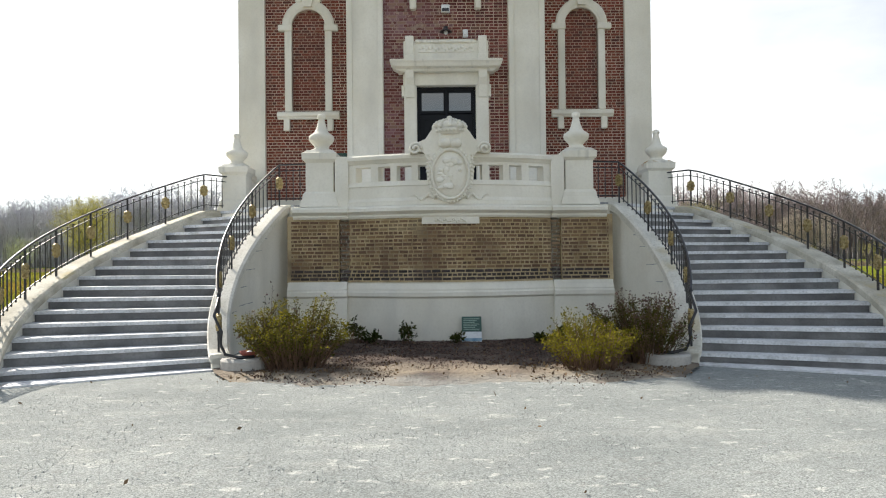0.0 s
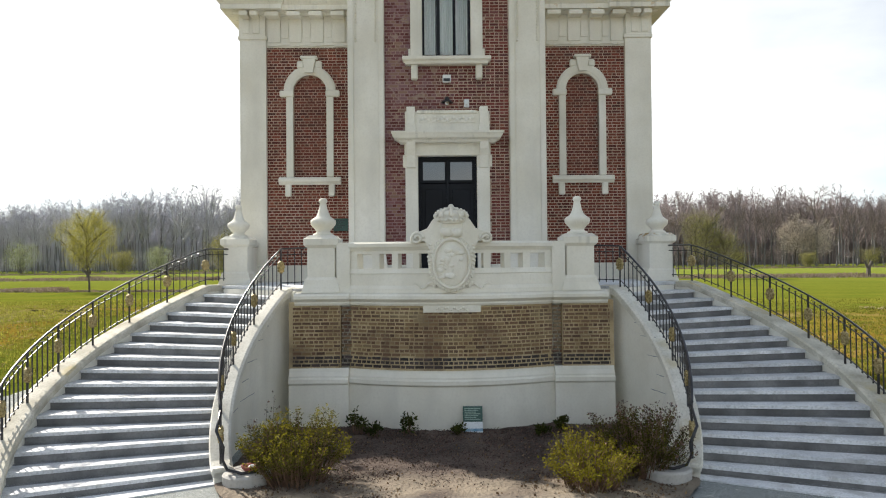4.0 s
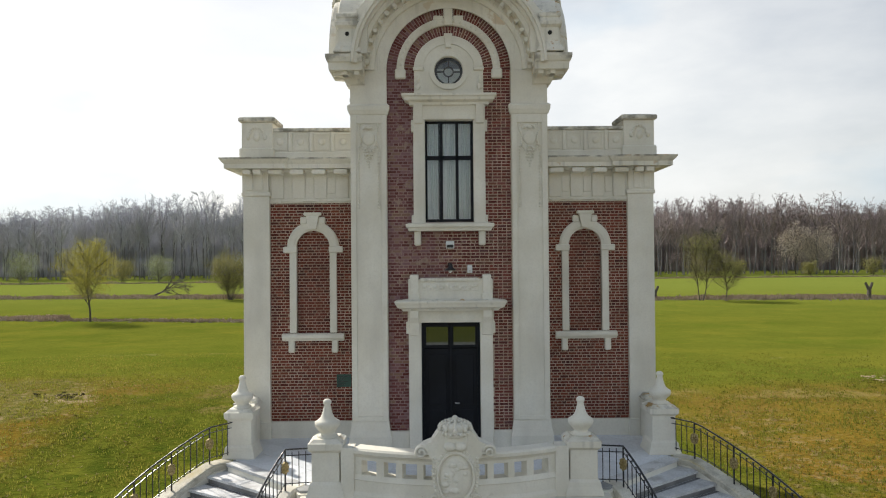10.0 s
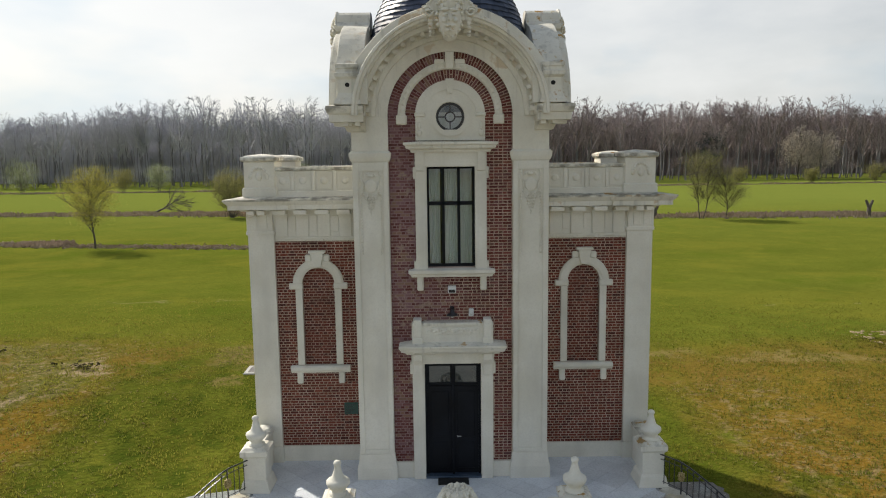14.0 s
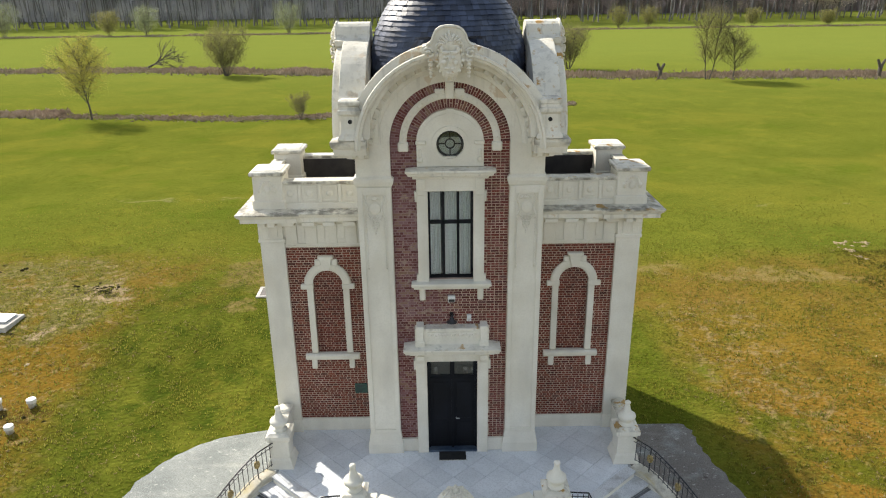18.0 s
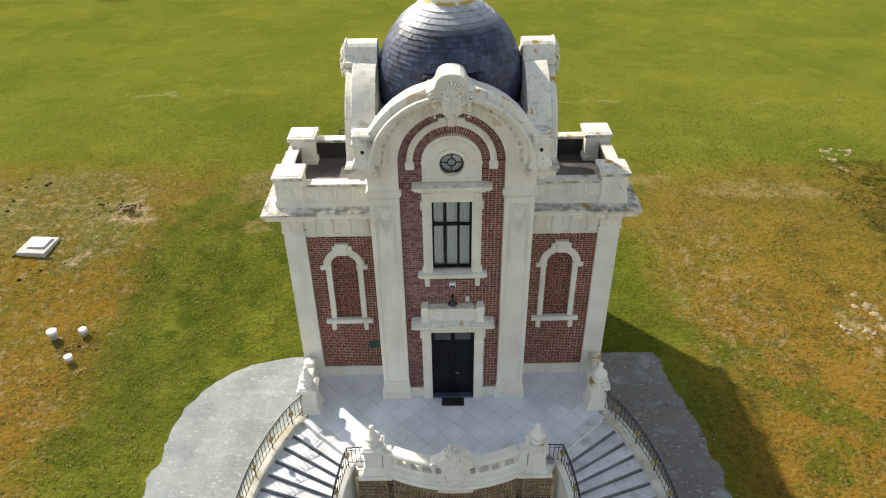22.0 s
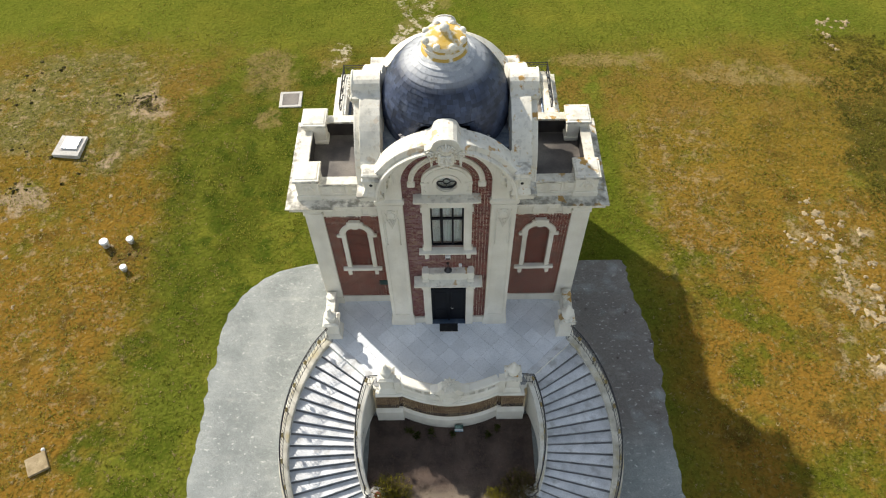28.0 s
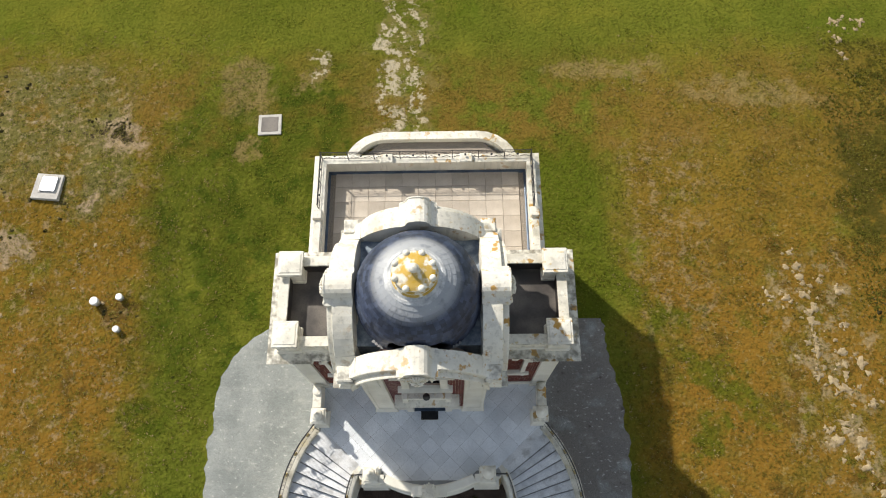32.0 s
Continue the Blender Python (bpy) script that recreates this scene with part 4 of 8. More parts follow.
# stairs
for s in (-1, 1):
    st = thing("staircase", "curved outdoor staircase of grey bluestone steps between white walls", "staircase", (s * 5.2, 12, 0), "terrace stairs", "structure")
    for k in range(1, STEPS + 1):
        z = TZ - k * RISE
        top, bot = (k - 1, k)
        q = [inner_pt(top - 0.1, s, 4.36), outer_pt(top - 0.1, s, 5.70), outer_pt(bot, s, 5.70), inner_pt(bot, s, 4.36)]
        zz = z + 0.035 if k == STEPS else z
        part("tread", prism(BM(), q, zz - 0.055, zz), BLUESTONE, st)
        q2 = [inner_pt(top - 0.9, s, 4.36), outer_pt(top - 0.9, s, 5.70), outer_pt(bot - 0.09, s, 5.70), inner_pt(bot - 0.14, s, 4.36)]
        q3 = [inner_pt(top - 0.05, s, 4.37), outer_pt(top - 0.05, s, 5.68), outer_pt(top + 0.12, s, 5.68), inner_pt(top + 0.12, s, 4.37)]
        # Dark strip behind each nosing: its shadow, with dirt, put in as colour.
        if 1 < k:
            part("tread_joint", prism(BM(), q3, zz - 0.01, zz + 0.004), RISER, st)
        if k < STEPS:
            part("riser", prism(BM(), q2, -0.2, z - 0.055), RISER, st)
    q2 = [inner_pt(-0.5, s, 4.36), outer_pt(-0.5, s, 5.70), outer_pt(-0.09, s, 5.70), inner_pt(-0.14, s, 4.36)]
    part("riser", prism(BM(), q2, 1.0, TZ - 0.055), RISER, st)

    def itop(k):
        return max(TZ - k * RISE + 0.13, 0.25)

    def otop(k):
        return max(min(TZ - k * RISE + 0.13, TZ + 0.02), 0.22)
    KI = [i * 0.5 - 1.0 for i in range(35)]
    part("inner_wall", loft(BM(), [[(*inner_pt(k, s, 4.16), -0.2), (*inner_pt(k, s, 4.38), -0.2), (*inner_pt(k, s, 4.38), min(itop(k), TZ) - 0.06), (*inner_pt(k, s, 4.16), min(itop(k), TZ) - 0.06)] for k in KI]), WHITE, st)
    part("inner_coping", loft(BM(), [[(*inner_pt(k, s, 4.11), min(itop(k), TZ) - 0.18), (*inner_pt(k, s, 4.15), min(itop(k), TZ) - 0.2), (*inner_pt(k, s, 4.40), min(itop(k), TZ) - 0.12), (*inner_pt(k, s, 4.42), min(itop(k), TZ) - 0.04), (*inner_pt(k, s, 4.40), min(itop(k), TZ)), (*inner_pt(k, s, 4.14), min(itop(k), TZ)), (*inner_pt(k, s, 4.10), min(itop(k), TZ) - 0.04)] for k in KI]), COPING, st)
    KO = [i * 0.5 - 0.4 for i in range(34)]
    part("outer_wall", loft(BM(), [[(*outer_pt(k, s, 5.68), -0.2), (*outer_pt(k, s, 6.02), -0.2), (*outer_pt(k, s, 6.02), otop(k) - 0.08), (*outer_pt(k, s, 5.68), otop(k) - 0.08)] for k in KO]), WHITE, st)
    part("outer_coping", loft(BM(), [[(*outer_pt(k, s, 5.66), otop(k) - 0.14), (*outer_pt(k, s, 6.06), otop(k) - 0.14), (*outer_pt(k, s, 6.06), otop(k) - 0.03), (*outer_pt(k, s, 6.02), otop(k)), (*outer_pt(k, s, 5.68), otop(k)), (*outer_pt(k, s, 5.65), otop(k) - 0.03)] for k in KO]), OUTER_COPING, st)
    for k0, k1, z in ((4.0, 6.2, 1.75), (5.0, 6.6, 1.42), (6.4, 7.6, 1.12), (3.2, 4.4, 1.98), (8.6, 9.8, 0.72), (5.4, 8.0, 0.82)):
        part("plaster_crack", loft(BM(), [[(*inner_pt(k, s, 4.154), z + dz + 0.004 * math.sin(k * 5)), (*inner_pt(k, s, 4.166), z + dz), (*inner_pt(k, s, 4.166), z + dz + 0.012), (*inner_pt(k, s, 4.154), z + dz + 0.010)] for k in [k0 + (k1 - k0) * i / 8 for i in range(9)] for dz in (0.02 * (k - k0) * (s * 0.5),)]), JOINT, st)
    part("newel_disc", lathe(BM(), [(0, -0.2), (0.34, -0.2), (0.34, 0.0), (0.35, 0.02), (0.35, 0.17), (0.32, 0.20), (0.0, 0.21)], (s * 3.02, 10.55, 0), 28), CONCRETE, st, "weathered grey concrete foot")

# ---- pavilion ----
house = thing("pavilion", "small red-brick and white stucco baroque pavilion with a slate dome", "house", (0, 19.4, 0))
CY = 19.08
YB, YP, YW = 17.12, 17.02, 18.20
# tower body and wings (mortar-coloured brickwork behind the bricks)
core = BM()
box(core, -2.2, 2.2, 17.9, 21.7, 0.0, 11.9)
part("tower_core", core, DARK, house)
# front wall of the tower with openings for door, window and round window
for x0, x1, z0, z1 in ((-1.55, 1.55, 0.0, TZ + 0.02), (-1.55, -0.72, TZ + 0.02, 5.70), (0.72, 1.55, TZ + 0.02, 5.70), (-1.55, 1.55, 5.70, 8.06), (-1.55, -0.60, 8.06, 10.52), (0.60, 1.55, 8.06, 10.52), (-1.55, 1.55, 10.52, 11.15), (-1.55, -0.5, 11.15, 11.70), (0.5, 1.55, 11.15, 11.70)):
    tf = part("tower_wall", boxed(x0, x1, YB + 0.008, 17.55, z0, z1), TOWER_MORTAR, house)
    if z0 == 0.0:
        tower_wall = tf
wing_walls = []
for s in (-1, 1):
    a, b = sorted((s * 2.2, s * 5.1))
    part("wing_core", boxed(a, b, YW + 0.10, 21.35, 0.0, 8.66), MORTAR, house)
    # mortar face with a recess for the blind arch
    cx, hw, z0, zs = s * 3.47, 0.42, 5.28, 7.50
    arc = [(cx + hw * math.cos(math.pi * i / 14), zs + hw * math.sin(math.pi * i / 14)) for i in range(15)]
    a, b = sorted((s * 2.3, s * 4.62))
    for edge, bend in ((b, arc[:8]), (a, arc[:6:-1])):
        poly = [(cx, 2.8), (edge, 2.8), (edge, 8.66), (cx, 8.66)] + bend[::-1] + [(bend[0][0], z0), (cx, z0)]
        ww = part("wing_wall", slab_xz(BM(), poly, YW + 0.008, YW + 0.11), MORTAR, house)
    wing_walls.append(ww)
    # base band, corner pilaster
    part("base_band", boxed(min(s * 2.3, s * 4.7), max(s * 2.3, s * 4.7), YW - 0.05, YW + 0.1, TZ - 0.1, 3.08, b=0.015), WHITE, house)
    a, b = sorted((s * 4.56, s * 5.22))
    part("corner_pilaster", boxed(a, b, YW - 0.10, 21.45, 0.0, 8.86), WHITE, house)
    part("pilaster_band", boxed(a - 0.04, b + 0.04, YW - 0.14, 21.47, 8.80, 8.90, b=0.015), WHITE, house)
    part("pilaster_base", boxed(a - 0.03, b + 0.03, YW - 0.14, 21.47, 0.0, 3.10, b=0.02), WHITE, house)

    # entablature of the wing: frieze, brackets, cornice
    fx0, fx1 = sorted((s * 2.2, s * 4.60))
    part("frieze", boxed(fx0, fx1, YW - 0.03, YW + 0.2, 8.62, 9.46), WHITE, house)
    part("frieze_return", boxed(min(s * 4.58, s * 5.24), max(s * 4.58, s * 5.24), YW - 0.12, 21.45, 8.88, 9.46), WHITE, house)
    part("frieze_band", boxed(fx0, fx1, YW - 0.06, YW, 8.66, 8.74, b=0.01), WHITE, house)
    for i, c in enumerate((2.72, 3.27, 3.82, 4.36)):
        bx = s * c
        part("bracket", boxed(bx - 0.16, bx + 0.16, YW - 0.075, YW, 8.74, 9.36, b=0.01), WHITE, house)
        part("bracket_head", boxed(bx - 0.17, bx + 0.17, YW - 0.36, YW, 9.33, 9.45, b=0.015), WHITE, house)
        for d in (-0.06, 0.06):
            part("bracket_drop", boxed(bx + d - 0.04, bx + d + 0.04, YW - 0.09, YW, 8.64, 8.69), WHITE, house)
        if i < 3:
            part("frieze_panel", boxed(bx + s * 0.275 - 0.10, bx + s * 0.275 + 0.10, YW - 0.045, YW, 8.86, 9.28, b=0.008), WHITE, house)
    for c in (4.80, 5.06):
        part("bracket_head", boxed(s * c - 0.10, s * c + 0.10, YW - 0.42, YW, 9.33, 9.45, b=0.015), WHITE, house)
        part("bracket", boxed(s * c - 0.09, s * c + 0.09, YW - 0.15, YW - 0.1, 8.95, 9.34, b=0.01), WHITE, house)
    CP = [(-0.25, 9.42), (0.10, 9.42), (0.14, 9.46), (0.36, 9.47), (0.36, 9.58), (0.42, 9.64), (0.46, 9.70), (0.46, 9.73), (0.0, 9.80), (-0.25, 9.80)]
    pts = [(s * 2.25, YW - 0.02), (s * 4.45, YW - 0.02), (s * 4.45, YW - 0.12), (s * 5.24, YW - 0.12), (s * 5.24, 21.50), (s * 2.25, 21.50)]
    if s < 0:
        pts = pts[::-1]
    part("cornice", sweep_plan(BM(), pts, CP), WEATHERED, house)
    # parapet
    def wall_strip(name, x0, x1, y0, y1, z0, z1, mat=WHITE, bev=0.015):
        return part(name, boxed(min(s * x0, s * x1), max(s * x0, s * x1), y0, y1, z0, z1, b=bev), mat, house)
    wall_strip("parapet_front", 2.3, 4.5, YW - 0.10, YW + 0.20, 9.72, 10.44)
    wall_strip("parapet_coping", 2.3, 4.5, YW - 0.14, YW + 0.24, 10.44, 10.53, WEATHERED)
    wall_strip("parapet_foot", 2.3, 4.5, YW - 0.15, YW + 0.2, 9.75, 9.92)
    for c in (2.68, 3.22, 3.76, 4.28):
        bm = BM()
        x = s * c
        for q in ((x - 0.19, x + 0.19, 10.36, 10.40), (x - 0.19, x + 0.19, 9.97, 10.01), (x - 0.19, x - 0.15, 10.012, 10.358), (x + 0.15, x + 0.19, 10.012, 10.358)):
            box(bm, q[0], q[1], YW - 0.125, YW - 0.09, q[2], q[3])
        part("panel_frame", bm, WHITE, house)
        bm = BM()
        lathe(bm, [(0.0, 0.03), (0.06, 0.025), (0.10, 0.0)], (0, 0, 0), 12)
        bmesh.ops.rotate(bm, verts=bm.verts, cent=(0, 0, 0), matrix=Matrix.Rotation(radians(90), 3, "X"))
        bmesh.ops.translate(bm, verts=bm.verts, vec=(x, YW - 0.10, 10.18))
        part("panel_boss", bm, WHITE, house)
    for c in (2.95, 3.49, 4.02):
        wall_strip("parapet_pier", c - 0.05, c + 0.05, YW - 0.13, YW, 9.92, 10.44)
    wall_strip("parapet_side", 4.93, 5.22, 18.6, 21.0, 9.72, 10.44)
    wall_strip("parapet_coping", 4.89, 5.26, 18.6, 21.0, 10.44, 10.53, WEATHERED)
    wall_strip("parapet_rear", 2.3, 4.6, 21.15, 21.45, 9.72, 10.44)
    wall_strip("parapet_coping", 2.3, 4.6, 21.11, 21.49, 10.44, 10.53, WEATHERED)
    wall_strip("wing_roof", 2.1, 5.0, 18.3, 21.3, 9.70, 9.86, ROOF_FELT, 0)
    # Felt linings, coloured near black to carry the parapets' inner shade.
    wall_strip("felt_upstand", 2.3, 4.92, YW + 0.201, YW + 0.23, 9.8, 10.42, UPSTAND, 0)
    wall_strip("felt_upstand", 2.3, 4.92, 21.12, 21.149, 9.8, 10.42, UPSTAND, 0)
    wall_strip("felt_upstand", 4.90, 4.929, YW + 0.24, 21.11, 9.8, 10.42, UPSTAND, 0)
    for yc in (18.45, 21.12):
        wall_strip("parapet_pedestal", 4.45, 5.24, yc - 0.42, yc + 0.42, 9.76, 10.68, WHITE, 0.02)
        wall_strip("pedestal_foot", 4.40, 5.29, yc - 0.47, yc + 0.47, 9.76, 10.02, WHITE, 0.03)
        wall_strip("pedestal_cap", 4.38, 5.31, yc - 0.49, yc + 0.49, 10.68, 10.80, WEATHERED, 0.03)
        part("cap_top", loft(BM(), [[(s * 4.845 + i * h, yc + j * h, z) for i, j in ((-1, -1), (1, -1), (1, 1), (-1, 1))] for h, z in ((0.40, 10.80), (0.36, 10.83), (0.05, 10.87))]), WEATHERED, house)
    bm = BM()
    px = s * 4.86
    for i in range(9):
        a = math.pi * i / 8
        ball(bm, (px + 0.17 * math.cos(a), YW - 0.17, 10.36 + 0.17 * math.sin(a)), 0.045, u=6, v=5)
    for d in (-1, 1):
        ball(bm, (px + d * 0.21, YW - 0.17, 10.30), 0.06, 1, 0.7, 1.4, 6, 5)
    ball(bm, (px, YW - 0.17, 10.30), 0.09, 1, 0.5, 1.3, 8, 6)
    tagged(part("pedestal_ornament", bm, WHITE, house, smooth=True), kind="stuff")

    # blind arch surround
    ar = BM()
    R0, R1 = 0.42, 0.66
    prof = [(R0, 0.02), (R0, -0.05), (R0 + 0.07, -0.075), (R1 - 0.05, -0.075), (R1, -0.05), (R1, 0.02)]
    loft(ar, [[(cx + r * math.cos(math.pi * i / 20), YW + v, zs + r * math.sin(math.pi * i / 20)) for r, v in prof] for i in range(21)])
    part("arch_surround", ar, WHITE, house)
    for d in (-1, 1):
        x0, x1 = sorted((cx + d * 0.42, cx + d * 0.60))
        part("arch_jamb", boxed(x0, x1, YW - 0.055, YW + 0.06, 5.32, 7.42, b=0.012), WHITE, house)
        x0, x1 = sorted((cx + d * 0.40, cx + d * 0.76))
        part("arch_impost", boxed(x0, x1, YW - 0.09, YW + 0.02, 7.36, 7.52, b=0.02), WHITE, house)
        part("sill_bracket", boxed(cx + d * 0.55 - 0.08, cx + d * 0.55 + 0.08, YW - 0.10, YW, 4.82, 5.14, b=0.025), WHITE, house)
    part("arch_sill", loft(BM(), [[(cx + e, YW + v, z) for v, z in ((0.05, 5.12), (-0.09, 5.12), (-0.11, 5.16), (-0.15, 5.20), (-0.15, 5.27), (-0.10, 5.31), (0.05, 5.31))] for e in (-0.78, 0.78)]), WHITE, house)
    part("keystone", slab_xz(BM(), [(cx - 0.10, 7.96), (cx + 0.10, 7.96), (cx + 0.16, 8.30), (cx - 0.16, 8.30)], YW - 0.15, YW), WHITE, house)
    part("key_cap", boxed(cx - 0.22, cx + 0.22, YW - 0.17, YW, 8.30, 8.38, b=0.02), WHITE, house)
    for d in (-1, 1):
        x0, x1 = sorted((cx + d * 0.14, cx + d * 0.32))
        part("key_ear", boxed(x0, x1, YW - 0.09, YW, 8.08, 8.27, b=0.03), WHITE, house)
    # tower pilasters
    a, b = sorted((s * 1.49, s * 2.36))
    part("tower_pilaster", boxed(a, b, YP, 21.8, TZ - 0.2, 11.698), WHITE, house)
    m0, m1 = sorted((s * 1.62, s * 2.22))
    bm = BM()
    for q in ((a + .01, m0, 3.34, 10.62), (m1, b - .01, 3.34, 10.62), (m0, m1, 3.34, 3.44), (m0, m1, 10.42, 10.62)):
        box(bm, q[0], q[1], YP - 0.035, YP + 0.01, q[2], q[3], b=0.008)
    part("pilaster_panel", bm, WHITE, house)
    part("pilaster_foot", loft(BM(), [[(xx, yy, z) for xx, yy in ((a - u, YP - u), (b + u, YP - u), (b + u, 18.3), (a - u, 18.3))] for u, z in ((0.07, TZ), (0.07, 2.96), (0.05, 3.04), (0.03, 3.14), (0.01, 3.30), (-0.01, 3.34))]), WHITE, house)
    part("capital_band", loft(BM(), [[(xx, yy, z) for xx, yy in ((a - u, YP - u), (b + u, YP - u), (b + u, 21.8 + u), (a - u, 21.8 + u))] for u, z in ((0.0, 10.62), (0.03, 10.66), (0.06, 10.74), (0.07, 10.84), (0.03, 10.88), (0.0, 10.90))]), WHITE, house)
    # carved cartouche and bead strings on the pilaster
    c = s * 1.925
    bm = BM()
    ball(bm, (c, YP - 0.01, 10.06), 0.15, 1.05, 0.22, 1.1, 16, 9)
    for i in range(9):
        a2 = math.pi * i / 8
        ball(bm, (c + 0.12 * math.cos(a2), YP - 0.025, 10.30 + 0.06 * math.sin(a2)), 0.028, 1.3, 0.8, 1, 6, 5)
    ball(bm, (c, YP - 0.03, 10.31), 0.05, 1.5, 0.7, 0.8, 8, 6)
    for d in (-1, 1):
        for i in range(13):
            t = i / 12
            ball(bm, (c + d * (0.205 + 0.03 * math.sin(t * 7)), YP - 0.012, 10.40 - 0.52 * t), 0.030, 1, 0.8, 1.0, 6, 5)
        for i in range(6):
            t = i / 5
            ball(bm, (c + d * (0.19 - 0.15 * t), YP - 0.02, 9.90 - 0.07 * math.sin(math.pi * t) - 0.05 * t), 0.034, 1.1, 0.8, 0.8, 6, 5)
    for row, (z, n) in enumerate(((9.76, 4), (9.68, 3), (9.60, 3), (9.52, 2), (9.45, 1), (9.38, 1))):
        for i in range(n):
            ball(bm, (c + 0.075 * (i - (n - 1) / 2), YP - 0.02, z), 0.040 - 0.003 * row, 1, 0.8, 0.95, 6, 5)
    tagged(part("carved_cartouche", bm, WHITE, house, smooth=True), kind="stuff")
    for d in (-1, 1):
        for i in range(20):
            part("bead", ball(BM(), (c + d * 0.235, YP - 0.018, 9.86 - 0.076 * i), 0.036, 0.85, 0.9, 0.75, 6, 4), WHITE, house)

# ---- four gables of the tower ----
ZA = 11.70          # centre of the gable arches
for k in range(4):
    WF = (CY - YP, 2.18, 2.16, 2.18)[k]    # outward distance of the face below the archivolt
    PJ = 0.77 if k == 0 else 0.66
    q = PJ / 0.77

    def T(bm):
        return turned(bm, k, (0, CY))

    def arc_loft(prof, a0=0, a1=180, steps=32):
        secs = []
        for i in range(steps + 1):
            a = radians(a0 + (a1 - a0) * i / steps)
            secs.append([(r * math.cos(a), CY - w, ZA + r * math.sin(a)) for r, w in prof])
        return loft(BM(), secs)
    # plain band round the brick field, projecting archivolt, roof of the gable
    IN = min(WF - 0.05, 2.02)
    part("archivolt", T(arc_loft([(1.49, IN), (1.49, WF), (1.76, WF), (1.77, WF + 0.07 * q), (1.85, WF + 0.10 * q), (1.86, WF + 0.12 * q), (1.97, WF + 0.13 * q), (1.98, WF + 0.42 * q), (2.07, WF + 0.44 * q), (2.08, WF + 0.52 * q), (2.14, WF + 0.54 * q), (2.11, WF + 0.64 * q), (2.12, WF + 0.70 * q), (2.17, WF + 0.72 * q), (2.19, WF + PJ), (2.25, WF + PJ), (2.265, WF + PJ - 0.04), (2.265, WF + PJ - 0.17), (2.43, WF + PJ - 0.19), (2.445, WF + PJ - 0.21), (2.445, WF + 0.4 * q), (2.42, IN), (1.9, IN - 0.05)])), WEATHERED, house)
    for i in range(24):
        a = radians(4 + 172 * i / 23)
        ca, sa = math.cos(a), math.sin(a)
        m = Matrix.Translation((1.93 * ca, CY - WF - 0.23 * q, ZA + 1.93 * sa)) @ Matrix.Rotation(-a + math.pi / 2, 4, "Y")
        bm = BM()
        bmesh.ops.create_cube(bm, size=1, matrix=m @ Matrix.Diagonal((0.085, 0.20 * q, 0.10, 1)))
        part("dentil", T(bm), WHITE, house)
    # corner cornice blocks and attic blocks
    for s in (-1, 1):
        # shoulder of the gable wall, sweeping up from the attic block into the arch
        shoulder = [(2.36, 11.95), (2.36, 12.80), (2.25, 12.83), (2.15, 12.90), (2.07, 13.00), (1.99, 13.12), (1.86, 12.95), (1.90, 11.95)]
        part("gable_shoulder", T(slab_xz(BM(), [(s * x, z) for x, z in shoulder], CY - WF - PJ + 0.197, CY - IN + 0.03)), WEATHERED, house)
        # cornice returned round the tower's corner
        x0, x1, yb = 2.0, 2.40, CY - WF + 0.42
        if not k % 2:
            cp = [(0.0, 11.34), (0.05, 11.36), (0.10, 11.48), (0.14, 11.54), (0.40, 11.56), (0.41, 11.72), (0.44, 11.75), (0.47, 11.84), (0.47, 11.91), (0.30, 11.96)]
            secs = [[(s * x0, CY - WF - 1.45 * u, z), (s * (x1 + 0.95 * u), CY - WF - 1.45 * u, z), (s * (x1 + 0.95 * u), yb, z), (s * x0, yb, z)] for u, z in cp]
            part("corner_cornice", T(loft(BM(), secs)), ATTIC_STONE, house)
        for d in (2.14, 2.42):
            part("cornice_dentil", T(boxed(s * d - 0.06, s * d + 0.06, CY - WF - 0.52, CY - WF - 0.10, 11.47, 11.556)), WHITE, house)
        if k % 2:
            continue
        a, b = sorted((s * 2.13, s * 2.55))
        lo = CY - WF - 0.63
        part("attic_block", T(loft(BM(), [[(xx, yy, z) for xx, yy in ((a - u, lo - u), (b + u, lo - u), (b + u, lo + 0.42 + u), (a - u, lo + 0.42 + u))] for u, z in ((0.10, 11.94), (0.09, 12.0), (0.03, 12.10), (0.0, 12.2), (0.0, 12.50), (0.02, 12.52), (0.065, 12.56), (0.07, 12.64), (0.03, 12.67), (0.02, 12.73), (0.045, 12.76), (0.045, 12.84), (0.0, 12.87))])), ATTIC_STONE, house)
        # Dark disc on the face, coloured for the shade inside a small round hole.
        bm = BM()
        lathe(bm, [(0.0, 0.004), (0.035, 0.004), (0.035, 0.012), (0.05, 0.012), (0.05, -0.02)], (0, 0, 0), 14)
        bmesh.ops.rotate(bm, verts=bm.verts, cent=(0, 0, 0), matrix=Matrix.Rotation(radians(90), 3, "X"))
        bmesh.ops.translate(bm, verts=bm.verts, vec=((a + b) / 2, lo - 0.005, 12.38))
        part("block_roundel", T(bm), DARK, house)
    # crest with shell and mask cartouche
    half = [(0.62, 2.24), (0.62, 2.36), (0.53, 2.38), (0.45, 2.43), (0.40, 2.50), (0.37, 2.60), (0.32, 2.69), (0.22, 2.76), (0.08, 2.79)]
    crest = [(-x, z) for x, z in half] + [(x, z) for x, z in half[::-1]] + [(0.40, 2.05), (-0.40, 2.05)]
    part("crest", T(slab_xz(BM(), [(x, ZA + z) for x, z in crest], CY - WF - PJ - 0.03, CY - IN + 0.02)), WEATHERED, house)
    edge = [(x * 0.97, ZA + z) for x, z in [(-x, z) for x, z in half[2:]] + [(x, z) for x, z in half[:1:-1]]]
    part("crest_edge", T(tube(BM(), [(x, CY - WF - PJ - 0.03, z) for x, z in edge], 0.035, 6)), WEATHERED, house)
    bm = BM()
